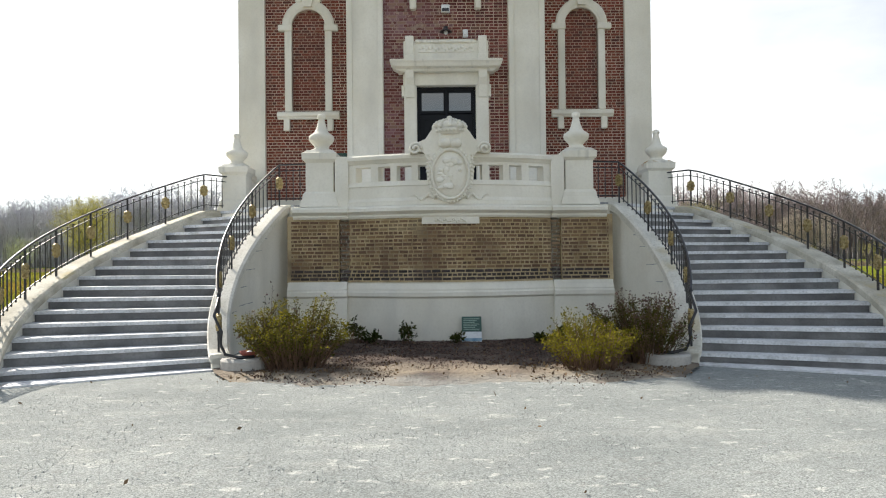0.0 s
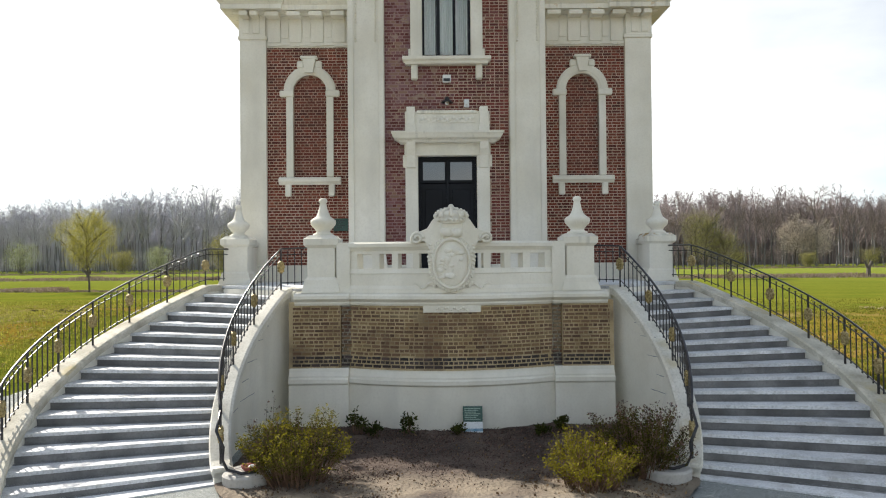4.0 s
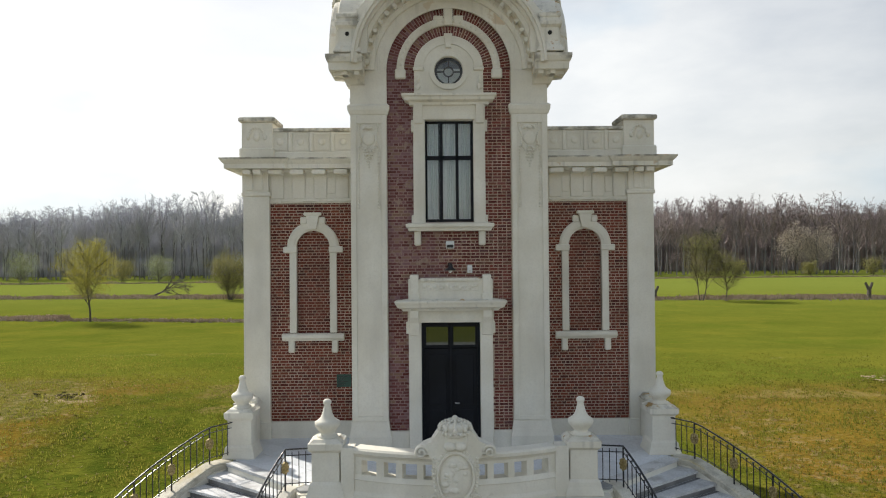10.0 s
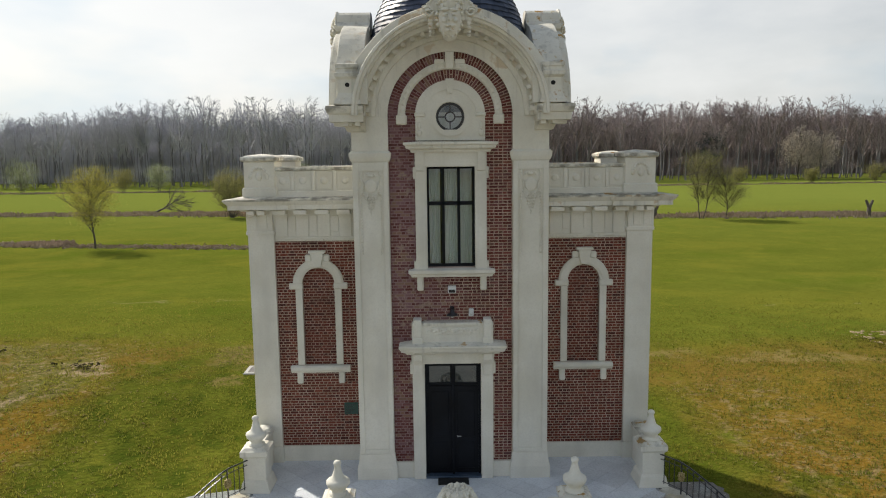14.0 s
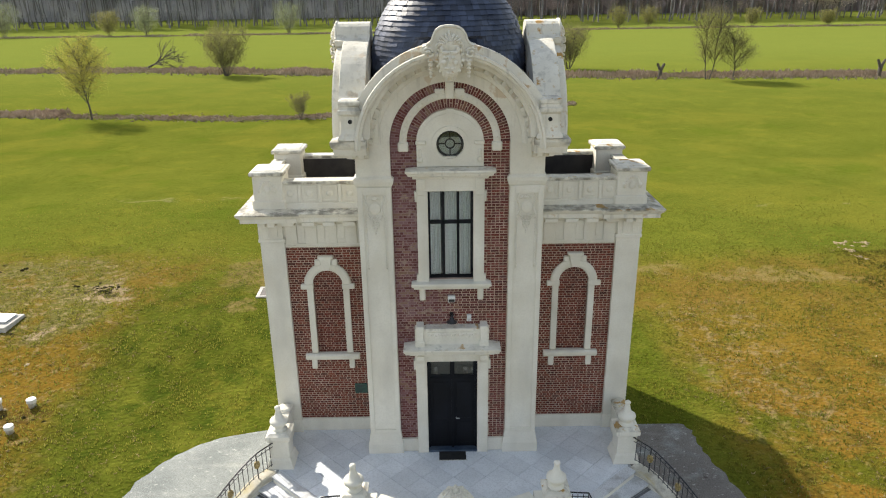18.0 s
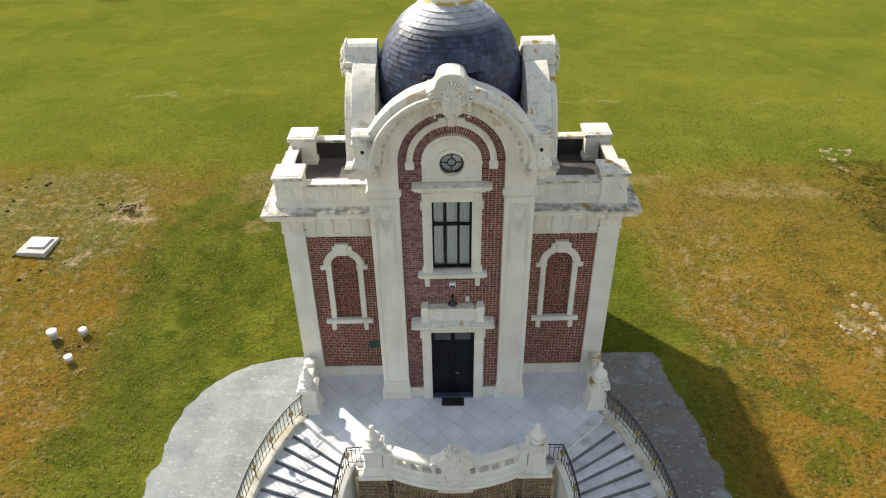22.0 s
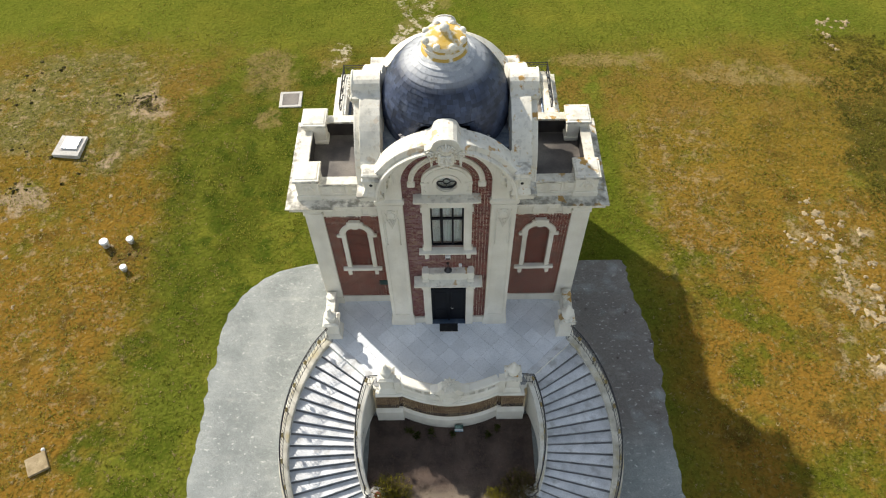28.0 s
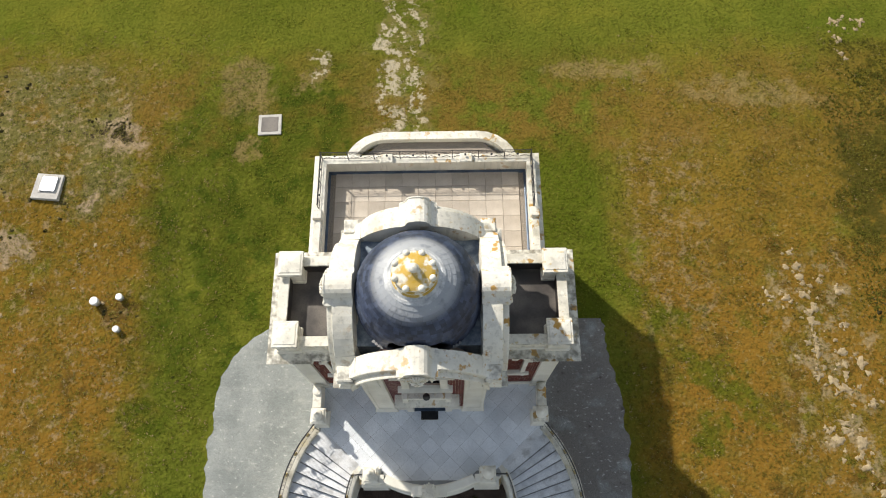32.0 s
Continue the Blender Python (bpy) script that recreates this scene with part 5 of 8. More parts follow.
    yf = CY - WF - PJ - 0.05
    # shell: a low fluted dome over a scalloped band
    ball(bm, (0, yf - 0.02, ZA + 2.40), 0.22, 1.05, 0.6, 0.85, 16, 10)
    for i in range(9):
        a = radians(4 + 172 * i / 8)
        for j in range(5):
            t = 0.35 + 0.65 * j / 4
            ball(bm, (0.25 * t * math.cos(a), yf - 0.04 - 0.10 * math.cos(1.35 * t), ZA + 2.42 + 0.20 * t * math.sin(a)), 0.020 + 0.016 * t, 1, 1.2, 1, 6, 5)
        ball(bm, (0.27 * math.cos(a), yf - 0.06, ZA + 2.39 + 0.05 * math.sin(a)), 0.042, 1.1, 0.9, 0.9, 7, 5)
    ball(bm, (0, yf - 0.05, ZA + 2.66), 0.04, 0.8, 0.9, 1.3, 7, 5)
    # cartouche below it: a swelling shield with curled rim and relief
    ball(bm, (0, yf + 0.02, ZA + 2.05), 0.27, 1.0, 0.62, 1.45, 18, 12)
    for i in range(18):
        a = 2 * math.pi * i / 18
        ball(bm, (0.275 * math.cos(a) * (1.05 + 0.12 * math.sin(a)), yf - 0.02, ZA + 2.06 + 0.36 * math.sin(a)), 0.042, 1, 0.9, 1.2, 7, 5)
    for d in (-1, 1):
        for x, z, r, w, h in ((0.10, 2.24, 0.075, 1.3, 0.6), (0.10, 2.13, 0.05, 1.2, 0.7), (0.13, 2.02, 0.07, 1.0, 0.9), (0.06, 1.90, 0.06, 1.3, 0.6), (0.18, 2.30, 0.06, 0.8, 1.2), (0.05, 1.80, 0.045, 1.1, 0.8)):
            ball(bm, (d * x, yf - 0.15 + 0.5 * x * x, ZA + z), r, w, 0.6, h, 8, 6)
    ball(bm, (0, yf - 0.17, ZA + 2.08), 0.05, 0.8, 0.8, 1.8, 8, 6)
    ball(bm, (0, yf + 0.10, ZA + 1.74), 0.15, 1.1, 0.9, 1.0, 12, 8)
    for d in (-1, 1):
        spiral = []
        for i in range(26):
            t = i / 25
            r, a = 0.12 * (1 - 0.8 * t), 9 * t + 0.6
            spiral.append((d * (0.47 + r * math.cos(a)), yf - 0.01 - 0.03 * t, ZA + 2.22 + r * math.sin(a)))
        tube(bm, spiral, 0.034, 6)
        for i in range(5):
            ball(bm, (d * 0.43, yf + 0.01, ZA + 2.05 - 0.085 * i), 0.062 - 0.006 * i, 1, 0.9, 0.85, 8, 6)
    part("shell_mask", T(bm), WEATHERED, house, smooth=True)
    # brick field filling (sides and back stay plain stucco behind the wings)
    if k:
        bm = BM()
        slab_xz(bm, [(1.5 * math.cos(radians(a)), ZA + 1.5 * math.sin(radians(a))) for a in range(0, 181, 10)] + [(-1.5, 9.7), (1.5, 9.7)], CY - WF + 0.02, CY - WF + 0.2)
        part("gable_field", T(bm), WHITE, house)
bm = slab_xz(BM(), [(1.52 * math.cos(radians(a)), ZA + 1.52 * math.sin(radians(a))) for a in range(0, 181, 6)] + [(0.6 * math.cos(radians(a)), ZA + 0.6 * math.sin(radians(a))) for a in range(180, -1, -6)], YB + 0.008, YB + 0.4)
gable_wall = part("gable_wall", bm, TOWER_MORTAR, house)

# ---- dome ----
def dome_r(z):
    t = (z - 13.3) / 2.42
    return 2.02 * math.sqrt(max(0, 1 - t * t)) if z > 13.3 else 2.02 - 0.12 * (13.3 - z)


def lean(p):
    """The dome's top sits a hand's width forward of its foot."""
    y = p[1] - 0.075 * max(0.0, p[2] - 13.0)
    return (p[0], max(y, 17.3) if p[2] < 14.1 else y, p[2])


def leaned(bm):
    for v in bm.verts:
        v.co = lean(tuple(v.co))
    return bm


bm = lathe(BM(), [(dome_r(z) - 0.03, z) for z in [12.1 + 0.15 * i for i in range(25)]] + [(0.3, 15.85)], (0, CY, 0), 64)
dome = part("dome", leaned(bm), SLATE, house, "dome of dark blue-grey slates", smooth=True)
part("dome_gutter", boxed(-2.06, 2.06, CY - 1.62, CY + 2.05, 11.7, 12.90), VALLEY, house, "blue-grey lead valleys round the dome")
part("stone_cap", leaned(lathe(BM(), [(0.74, 15.52), (0.70, 15.60), (0.66, 15.64), (0.62, 15.66), (0.62, 15.76), (0.67, 15.80), (0.67, 15.86), (0.60, 15.89), (0.58, 15.96), (0.62, 15.99), (0.62, 16.04), (0.52, 16.09), (0.34, 16.14), (0.2, 16.2), (0.12, 16.26), (0.0, 16.27)], (0, CY, 0), 40)), CAP_STONE, house, "stone cap with yellow lichen on the dome")
part("lead_ring", leaned(lathe(BM(), [(dome_r(z) + e, z) for z, e in ((15.30, 0.0), (15.42, 0.0), (15.50, 0.02), (15.50, 0.06), (15.54, 0.06))] + [(0.78, 15.54), (0.70, 15.60)], (0, CY, 0), 48)), LEAD, house, "pale lead ring round the dome's top")
for i in range(8):
    a = 2 * math.pi * (i + 0.5) / 8
    part("cap_ball", leaned(ball(BM(), (0.58 * math.cos(a), CY + 0.58 * math.sin(a), 16.04), 0.11, 1, 1, 1.1)), WHITE, house, smooth=True)
part("top_knob", leaned(lathe(BM(), [(0.0, 16.24), (0.10, 16.25), (0.15, 16.31), (0.15, 16.37), (0.1, 16.43), (0.0, 16.46)], (0, CY, 0), 16)), CAP_STONE, house, smooth=True)

# ---- rear block with roof terrace ----
part("rear_body", boxed(-4.75, 4.75, 21.4, 27.40, 0, 6.45), WHITE, house)
part("rear_roof", boxed(-4.42, 4.42, 21.4, 27.10, 6.45, 6.50), PEBBLE, house)
rp = [(4.62, 21.45), (4.62, 27.28), (-4.62, 27.28), (-4.62, 21.45)]
part("rear_parapet", sweep_plan(BM(), rp, [(-0.17, 6.4), (0.14, 6.4), (0.14, 6.9), (0.36, 6.95), (0.42, 7.05), (0.14, 7.1), (0.14, 7.36), (0.17, 7.36), (0.17, 7.44), (-0.20, 7.44), (-0.20, 7.36), (-0.17, 7.36)]), WEATHERED, house)
part("rear_flashing", sweep_plan(BM(), rp, [(-0.26, 6.46), (-0.175, 6.46), (-0.175, 6.66), (-0.20, 6.66), (-0.22, 6.56), (-0.26, 6.54)]), ZINC, house)

# ---- door, windows and fittings of the tower front ----
door = part("door_surround", boxed(-1.0, -0.70, 16.95, 17.3, TZ, 5.68, b=0.015), WHITE, house, "white stucco door surround")
part("jamb", boxed(0.70, 1.0, 16.95, 17.3, TZ, 5.68, b=0.015), WHITE, door)
part("lintel", boxed(-1.02, 1.02, 16.93, 17.3, 5.66, 5.97, b=0.015), WHITE, door)
for d in (-1, 1):
    a, b = sorted((d * 0.98, d * 1.06))
    part("jamb_ear", boxed(a, b, 16.97, 17.2, 5.40, 5.68, b=0.01), WHITE, door)
    x = d * 0.86
    part("console", loft(BM(), [[(x + e, 16.95 - v, z) for v, z in ((0, 5.36), (0.05, 5.38), (0.07, 5.50), (0.10, 5.66), (0.20, 5.80), (0.24, 5.96), (0, 5.96))] for e in (-0.10, 0.10)]), WHITE, door)
    a, b = sorted((d * 1.0, d * 1.5))
    part("wall_foot", boxed(a, b, 17.04, 17.2, TZ, 3.08, b=0.012), WHITE, house)
HOOD = [(0, 5.95), (0.20, 5.95), (0.24, 6.0), (0.33, 6.04), (0.36, 6.11), (0.39, 6.15), (0.39, 6.19), (0, 6.24)]
part("hood", sweep_plan(BM(), [(-0.92, 17.1), (-0.92, 16.97), (0.92, 16.97), (0.92, 17.1)], HOOD), WEATHERED, door)
part("hood_panel", boxed(-1.0, 1.0, 16.88, 17.2, 6.20, 6.70, b=0.015), WHITE, door)
part("hood_panel_cap", boxed(-0.72, 0.72, 16.84, 17.2, 6.64, 6.72, b=0.015), WEATHERED, door)
part("hood_relief", boxed(-0.66, 0.66, 16.86, 16.9, 6.42, 6.60, b=0.008), WHITE, door)
bm = BM()
for i in range(17):
    ball(bm, (-0.6 + 0.075 * i, 16.86, 6.51 + 0.03 * math.sin(i * 2.1)), 0.045, 1, 0.4, 0.9, 6, 5)
tagged(part("hood_scrollwork", bm, WHITE, door, smooth=True), kind="stuff")
for d in (-1, 1):
    part("hood_block", boxed(d * 0.86 - 0.10, d * 0.86 + 0.10, 16.80, 17.2, 6.20, 6.80, b=0.015), WHITE, door)
    part("hood_block_foot", boxed(d * 0.86 - 0.13, d * 0.86 + 0.13, 16.78, 17.2, 6.20, 6.36, b=0.015), WHITE, door)

leafs = thing("double_door", "dark blue painted double door with glazed toplights, closed", "door", (0, 17.2, TZ))
part("frame", box(box(box(BM(), -0.72, -0.64, 17.14, 17.24, TZ + 0.03, 5.68), 0.64, 0.72, 17.14, 17.24, TZ + 0.03, 5.68), -0.64, 0.64, 17.14, 17.24, 5.60, 5.68), DOOR_PAINT, leafs)
for d in (-1, 1):
    a, b = sorted((d * 0.015, d * 0.64))
    lf = part("leaf", boxed(a, b, 17.18, 17.24, TZ + 0.06, 5.02, b=0.006), DOOR_PAINT, leafs)
    for z0, z1 in ((2.85, 3.55), (3.68, 4.88)):
        part("door_panel", boxed(a + 0.10, b - 0.10, 17.165, 17.19, z0, z1, b=0.008), DOOR_PAINT, lf)
    bm = BM()
    for q in ((a, b, 5.04, 5.10), (a, b, 5.54, 5.60), (a, a + 0.05, 5.10, 5.54), (b - 0.05, b, 5.10, 5.54)):
        box(bm, q[0], q[1], 17.17, 17.24, q[2], q[3])
    tl = part("toplight", bm, DOOR_PAINT, leafs)
    part("pane", boxed(a + 0.05, b - 0.05, 17.205, 17.211, 5.10, 5.54), TOP_GLASS, tl).visible_shadow = False
part("mullion", boxed(-0.03, 0.03, 17.12, 17.24, TZ + 0.03, 5.60, b=0.006), DOOR_PAINT, leafs)
part("sill", boxed(-0.72, 0.72, 16.98, 17.3, TZ - 0.02, TZ + 0.055, b=0.01), ZINC, leafs, "blue stone threshold")
bm = BM()
tube(bm, [(0.10, 17.16, 3.72), (0.10, 17.10, 3.72), (0.20, 17.10, 3.72)], 0.013)
part("handle", bm, STEEL, leafs, "steel lever handle")
part("interior_back", boxed(-1.5, 1.5, 17.6, 17.64, TZ, 12.4), DARK, house)

win = thing("window_tall", "tall dark-framed window with net curtains behind the panes", "window", (0, 17.2, 8.0))
ws = part("surround", boxed(-0.86, -0.58, 16.98, 17.3, 8.0, 10.6, b=0.012), WHITE, win, "white stucco surround")
part("surround_jamb", boxed(0.58, 0.86, 16.98, 17.3, 8.0, 10.6, b=0.012), WHITE, ws)
part("surround_head", boxed(-0.86, 0.86, 16.96, 17.3, 10.50, 10.86, b=0.012), WHITE, ws)
SILL = [(0, 7.84), (0.10, 7.84), (0.12, 7.90), (0.17, 7.94), (0.17, 8.01), (0, 8.04)]
part("sill", sweep_plan(BM(), [(-0.88, 17.12), (-0.88, 17.02), (0.88, 17.02), (0.88, 17.12)], SILL + [(-0.14, 8.04), (-0.14, 7.84)]), WHITE, win)
WH = [(-0.14, 10.84), (0.08, 10.84), (0.10, 10.90), (0.20, 10.94), (0.22, 11.0), (0.26, 11.03), (0.26, 11.08), (-0.14, 11.12)]
part("hood", sweep_plan(BM(), [(-0.86, 17.12), (-0.86, 16.98), (0.86, 16.98), (0.86, 17.12)], WH), WEATHERED, win)
for d in (-1, 1):
    x = d * 0.73
    part("sill_bracket", boxed(d * 0.77 - 0.08, d * 0.77 + 0.08, 16.97, 17.15, 7.49, 7.86, b=0.03), WHITE, win)
    part("console", loft(BM(), [[(x + e, 16.98 - v, z) for v, z in ((0, 10.40), (0.05, 10.42), (0.06, 10.56), (0.10, 10.70), (0.14, 10.85), (0, 10.85))] for e in (-0.09, 0.09)]), WHITE, win)
    a, b = sorted((d * 0.84, d * 0.91))
    part("ear", boxed(a, b, 17.0, 17.2, 10.22, 10.5, b=0.01), WHITE, win)
    part("ear", boxed(a, b, 17.0, 17.2, 8.03, 8.22, b=0.01), WHITE, win)
fr = BM()
for q in ((-0.60, -0.53, 8.06, 10.52), (0.53, 0.60, 8.06, 10.52), (-0.53, 0.53, 8.06, 8.13), (-0.53, 0.53, 10.45, 10.52), (-0.53, 0.53, 9.57, 9.66), (-0.225, -0.155, 8.13, 10.45), (0.155, 0.225, 8.13, 10.45)):
    box(fr, q[0], q[1], 17.20, 17.27, q[2], q[3])
wf = part("window_frame", fr, DOOR_PAINT, win)
for x0, x1 in ((-0.53, -0.225), (-0.155, 0.155), (0.225, 0.53)):
    for z0, z1 in ((8.13, 9.57), (9.66, 10.45)):
        part("pane", boxed(x0, x1, 17.23, 17.236, z0, z1), GLASS, win).visible_shadow = False
for x0, x1 in ((-0.56, -0.26), (-0.22, 0.18), (0.20, 0.52)):
    secs = []
    for i in range(25):
        x = x0 + (x1 - x0) * i / 24
        y = 17.36 + 0.025 * math.sin(i * 1.9) + 0.012 * math.sin(i * 4.3)
        secs.append([(x, y, 8.1), (x, y + 0.006, 8.1), (x, y + 0.006, 10.5), (x, y, 10.5)])
    part("curtain", loft(BM(), secs), CURTAIN, win)

ocu = thing("window_round", "round window with a dark wheel-shaped frame in white stucco", "window", (0, 17.2, 11.7))
bm = BM()
outline = [(0.83, 11.13), (0.83, 11.75)] + [(0.83 * math.cos(radians(a)), 11.75 + 0.78 * math.sin(radians(a))) for a in range(10, 171, 10)] + [(-0.83, 11.75), (-0.83, 11.13)]
ring = [(0.34 * math.cos(radians(-63 + a * 306 / (len(outline) - 1))), 11.68 + 0.34 * math.sin(radians(-63 + a * 306 / (len(outline) - 1)))) for a in range(len(outline))]
m = len(outline)
loft(bm, [[(o[0], 17.02, o[1]), (o[0], 17.5, o[1]), (r[0], 17.5, r[1]), (r[0], 17.02, r[1])] for o, r in zip(outline, ring)], closed=True)
part("surround", bm, WHITE, ocu)


def ring_xz(bm, cx, y0, y1, cz, r0, r1, a0=0, a1=360, n=32):
    secs = [[(cx + r * math.cos(radians(a0 + (a1 - a0) * i / n)), y, cz + r * math.sin(radians(a0 + (a1 - a0) * i / n))) for r, y in ((r0, y0), (r1, y0), (r1, y1), (r0, y1))] for i in range(n + (a1 - a0 < 359))]
    return loft(bm, secs, closed=a1 - a0 >= 359)


part("moulding", ring_xz(BM(), 0, 16.97, 17.05, 11.68, 0.35, 0.46), WHITE, ocu)
part("moulding", ring_xz(BM(), 0, 16.99, 17.05, 11.70, 0.62, 0.74, 0, 180), WHITE, ocu)
for d in (-1, 1):
    part("shoulder", boxed(d * 0.72 - 0.13, d * 0.72 + 0.13, 16.97, 17.05, 11.68, 11.78, b=0.02), WHITE, ocu)
    bm = BM()
    ball(bm, (d * 0.74, 17.01, 11.30), 0.08, 0.9, 0.4, 1.0)
    ball(bm, (d * 0.74, 17.01, 11.48), 0.06, 0.8, 0.4, 1.6)
    part("scroll", bm, WHITE, ocu, smooth=True)
part("key", slab_xz(BM(), [(-0.06, 12.22), (0.06, 12.22), (0.10, 12.56), (-0.10, 12.56)], 16.94, 17.1), WHITE, ocu)
part("frame", ring_xz(BM(), 0, 17.10, 17.16, 11.68, 0.28, 0.345), IRON, ocu)
part("inner_ring", ring_xz(BM(), 0, 17.11, 17.15, 11.68, 0.10, 0.13, n=20), IRON, ocu)
for a in range(4):
    bm = boxed(0.12, 0.30, -0.02, 0.02, -0.014, 0.014)
    bmesh.ops.rotate(bm, verts=bm.verts, cent=(0, 0, 0), matrix=Matrix.Rotation(radians(90 * a), 3, "Y"))
    bmesh.ops.translate(bm, verts=bm.verts, vec=(0, 17.13, 11.68))
    part("spoke", bm, IRON, ocu)
bm = BM()
loft(bm, [[(0.30 * math.cos(a * math.pi / 12), y, 11.68 + 0.30 * math.sin(a * math.pi / 12)) for a in range(24)] for y in (17.128, 17.134)])
part("pane", bm, GLASS, ocu).visible_shadow = False
# Added pale panel: stands in for sky showing through a rear round window.
part("blind", boxed(-0.33, 0.33, 17.30, 17.31, 11.34, 11.80), CURTAIN, ocu, "pale panel standing in for sky seen through the house")

# moulded arch in the brick field
arch = part("brick_arch_moulding", loft(BM(), [[(r * math.cos(radians(a)), YB - v, 11.72 + r * math.sin(radians(a))) for r, v in ((1.07, -0.02), (1.07, 0.05), (1.11, 0.08), (1.20, 0.08), (1.25, 0.05), (1.25, -0.02))] for a in range(0, 181, 6)]), WHITE, house)
bm = BM()
for a in range(6, 176, 7):
    ball(bm, (1.16 * math.cos(radians(a)), YB - 0.08, 11.72 + 1.16 * math.sin(radians(a))), 0.035, u=6, v=5)
tagged(part("arch_beads", bm, WHITE, arch), kind="stuff")
for d in (-1, 1):
    part("arch_stop", boxed(d * 1.16 - 0.13, d * 1.16 + 0.13, YB - 0.11, YB + 0.02, 11.50, 11.74, b=0.03), WHITE, arch)
    part("key_wing", boxed(d * 0.24 - 0.12, d * 0.24 + 0.12, YB - 0.09, YB + 0.02, 12.90, 13.02, b=0.02), WHITE, arch)
part("key", boxed(-0.11, 0.11, YB - 0.13, YB + 0.02, 12.78, 13.20, b=0.03), WHITE, arch)

lamp = thing("wall_lamp", "small black wall lamp with a domed shade over the door", "lamp", (0, 17.1, 6.9))
part("plate", boxed(-0.05, 0.05, YB - 0.03, YB + 0.02, 6.96, 7.08), IRON, lamp)
bm = BM()
tube(bm, [(0, YB - 0.02, 7.03), (0, YB - 0.12, 7.06), (0, YB - 0.22, 7.02)], 0.018)
part("arm", bm, IRON, lamp)
part("shade", lathe(BM(), [(0.0, 0.11), (0.05, 0.10), (0.06, 0.04), (0.12, 0.0), (0.15, -0.03), (0.14, -0.03), (0.10, 0.0), (0.0, 0.03)], (0, YB - 0.24, 6.93), 16), IRON, lamp, smooth=True)
part("bulb", ball(BM(), (0, YB - 0.24, 6.89), 0.05), PAPER_WHITE, lamp, smooth=True)
al = thing("alarm_box", "small white plastic alarm box on the brick wall", "alarm", (0.47, 17.08, 6.93))
part("case", boxed(0.41, 0.53, YB - 0.08, YB, 6.83, 7.02, b=0.015), PAPER_WHITE, al)
part("bracket", boxed(0.44, 0.50, YB - 0.09, YB - 0.08, 6.86, 6.90), STEEL, al)
fl = thing("floodlight", "square white floodlight case under the tall window", "floodlight", (0, 17.08, 7.5))
part("case", boxed(-0.10, 0.10, YB - 0.12, YB, 7.42, 7.60, b=0.012), PAPER_WHITE, fl)
part("glass", boxed(-0.08, 0.08, YB - 0.128, YB - 0.12, 7.44, 7.51), IRON, fl)
pq = thing("wall_plaque", "green metal plaque with rows of small lettering", "plaque", (-2.72, 18.15, 4.1))
part("plate", boxed(-2.89, -2.52, YW - 0.035, YW, 3.94, 4.26, b=0.006), GREEN_PLATE, pq)
for i in range(6):
    part("text_bar", boxed(-2.85, -2.60 - 0.05 * (i % 3), YW - 0.041, YW - 0.034, 4.20 - 0.042 * i, 4.212 - 0.042 * i), IRON, pq)
mt = thing("doormat", "black rectangular doormat before the door", "doormat", (0, 16.8, TZ))
part("mat", boxed(-0.40, 0.37, 16.60, 16.99, TZ + 0.001, TZ + 0.018, b=0.005), MAT_RUBBER, mt)
part("border", boxed(-0.42, 0.39, 16.58, 16.60, TZ + 0.001, TZ + 0.012), CONCRETE, mt)

# ---- coat of arms on the balustrade ----
arms = thing("coat_of_arms", "white stucco coat of arms with crown and scrolls on the balustrade", "relief", (0, 13.45, 2.6))
oy = bow(0) - 0.02
out = [(0, 2.60), (0.16, 2.64), (0.32, 2.76), (0.42, 2.95), (0.44, 3.2), (0.42, 3.42), (0.50, 3.55), (0.74, 3.52), (0.76, 3.60), (0.60, 3.72), (0.45, 3.78), (0.36, 3.92), (0.30, 3.98)]
outline = out + [(-x, z) for x, z in out[::-1][:-1]]
part("shield_back", slab_xz(BM(), outline, oy - 0.10, oy + 0.26), WHITE, arms)
bm = BM()
ball(bm, (0, oy - 0.08, 3.13), 0.34, 0.9, 0.32, 1.25, 24, 14)
sh = part("shield", bm, WHITE, arms, smooth=True)
bm = BM()
rnd = random.Random(4)
loft(bm, [[(r * 0.75 * math.cos(2 * math.pi * i / 40), oy - v, 3.13 + r * math.sin(2 * math.pi * i / 40)) for r, v in ((0.42, 0.10), (0.43, 0.15), (0.47, 0.16), (0.49, 0.11), (0.49, 0.08))] for i in range(40)], closed=True, ring=False)
for i in range(44):
    a = 2 * math.pi * i / 44
    ball(bm, (0.385 * math.cos(a), oy - 0.10, 3.13 + 0.50 * math.sin(a)), 0.032, 1, 0.8, 1.2, u=7, v=5)
tagged(part("shield_border", bm, WHITE, arms, smooth=True), kind="stuff")
bm = BM()
for i in range(26):
    x, z = rnd.uniform(-0.2, 0.2), rnd.uniform(2.85, 3.42)
    ball(bm, (x, oy - 0.18 + 0.3 * x * x + 0.12 * (z - 3.13) ** 2, z), rnd.uniform(0.03, 0.06), rnd.uniform(0.6, 1.6), 0.5, rnd.uniform(0.6, 1.4), 7, 5)
tagged(part("charge_relief", bm, WHITE, sh, smooth=True), kind="stuff")
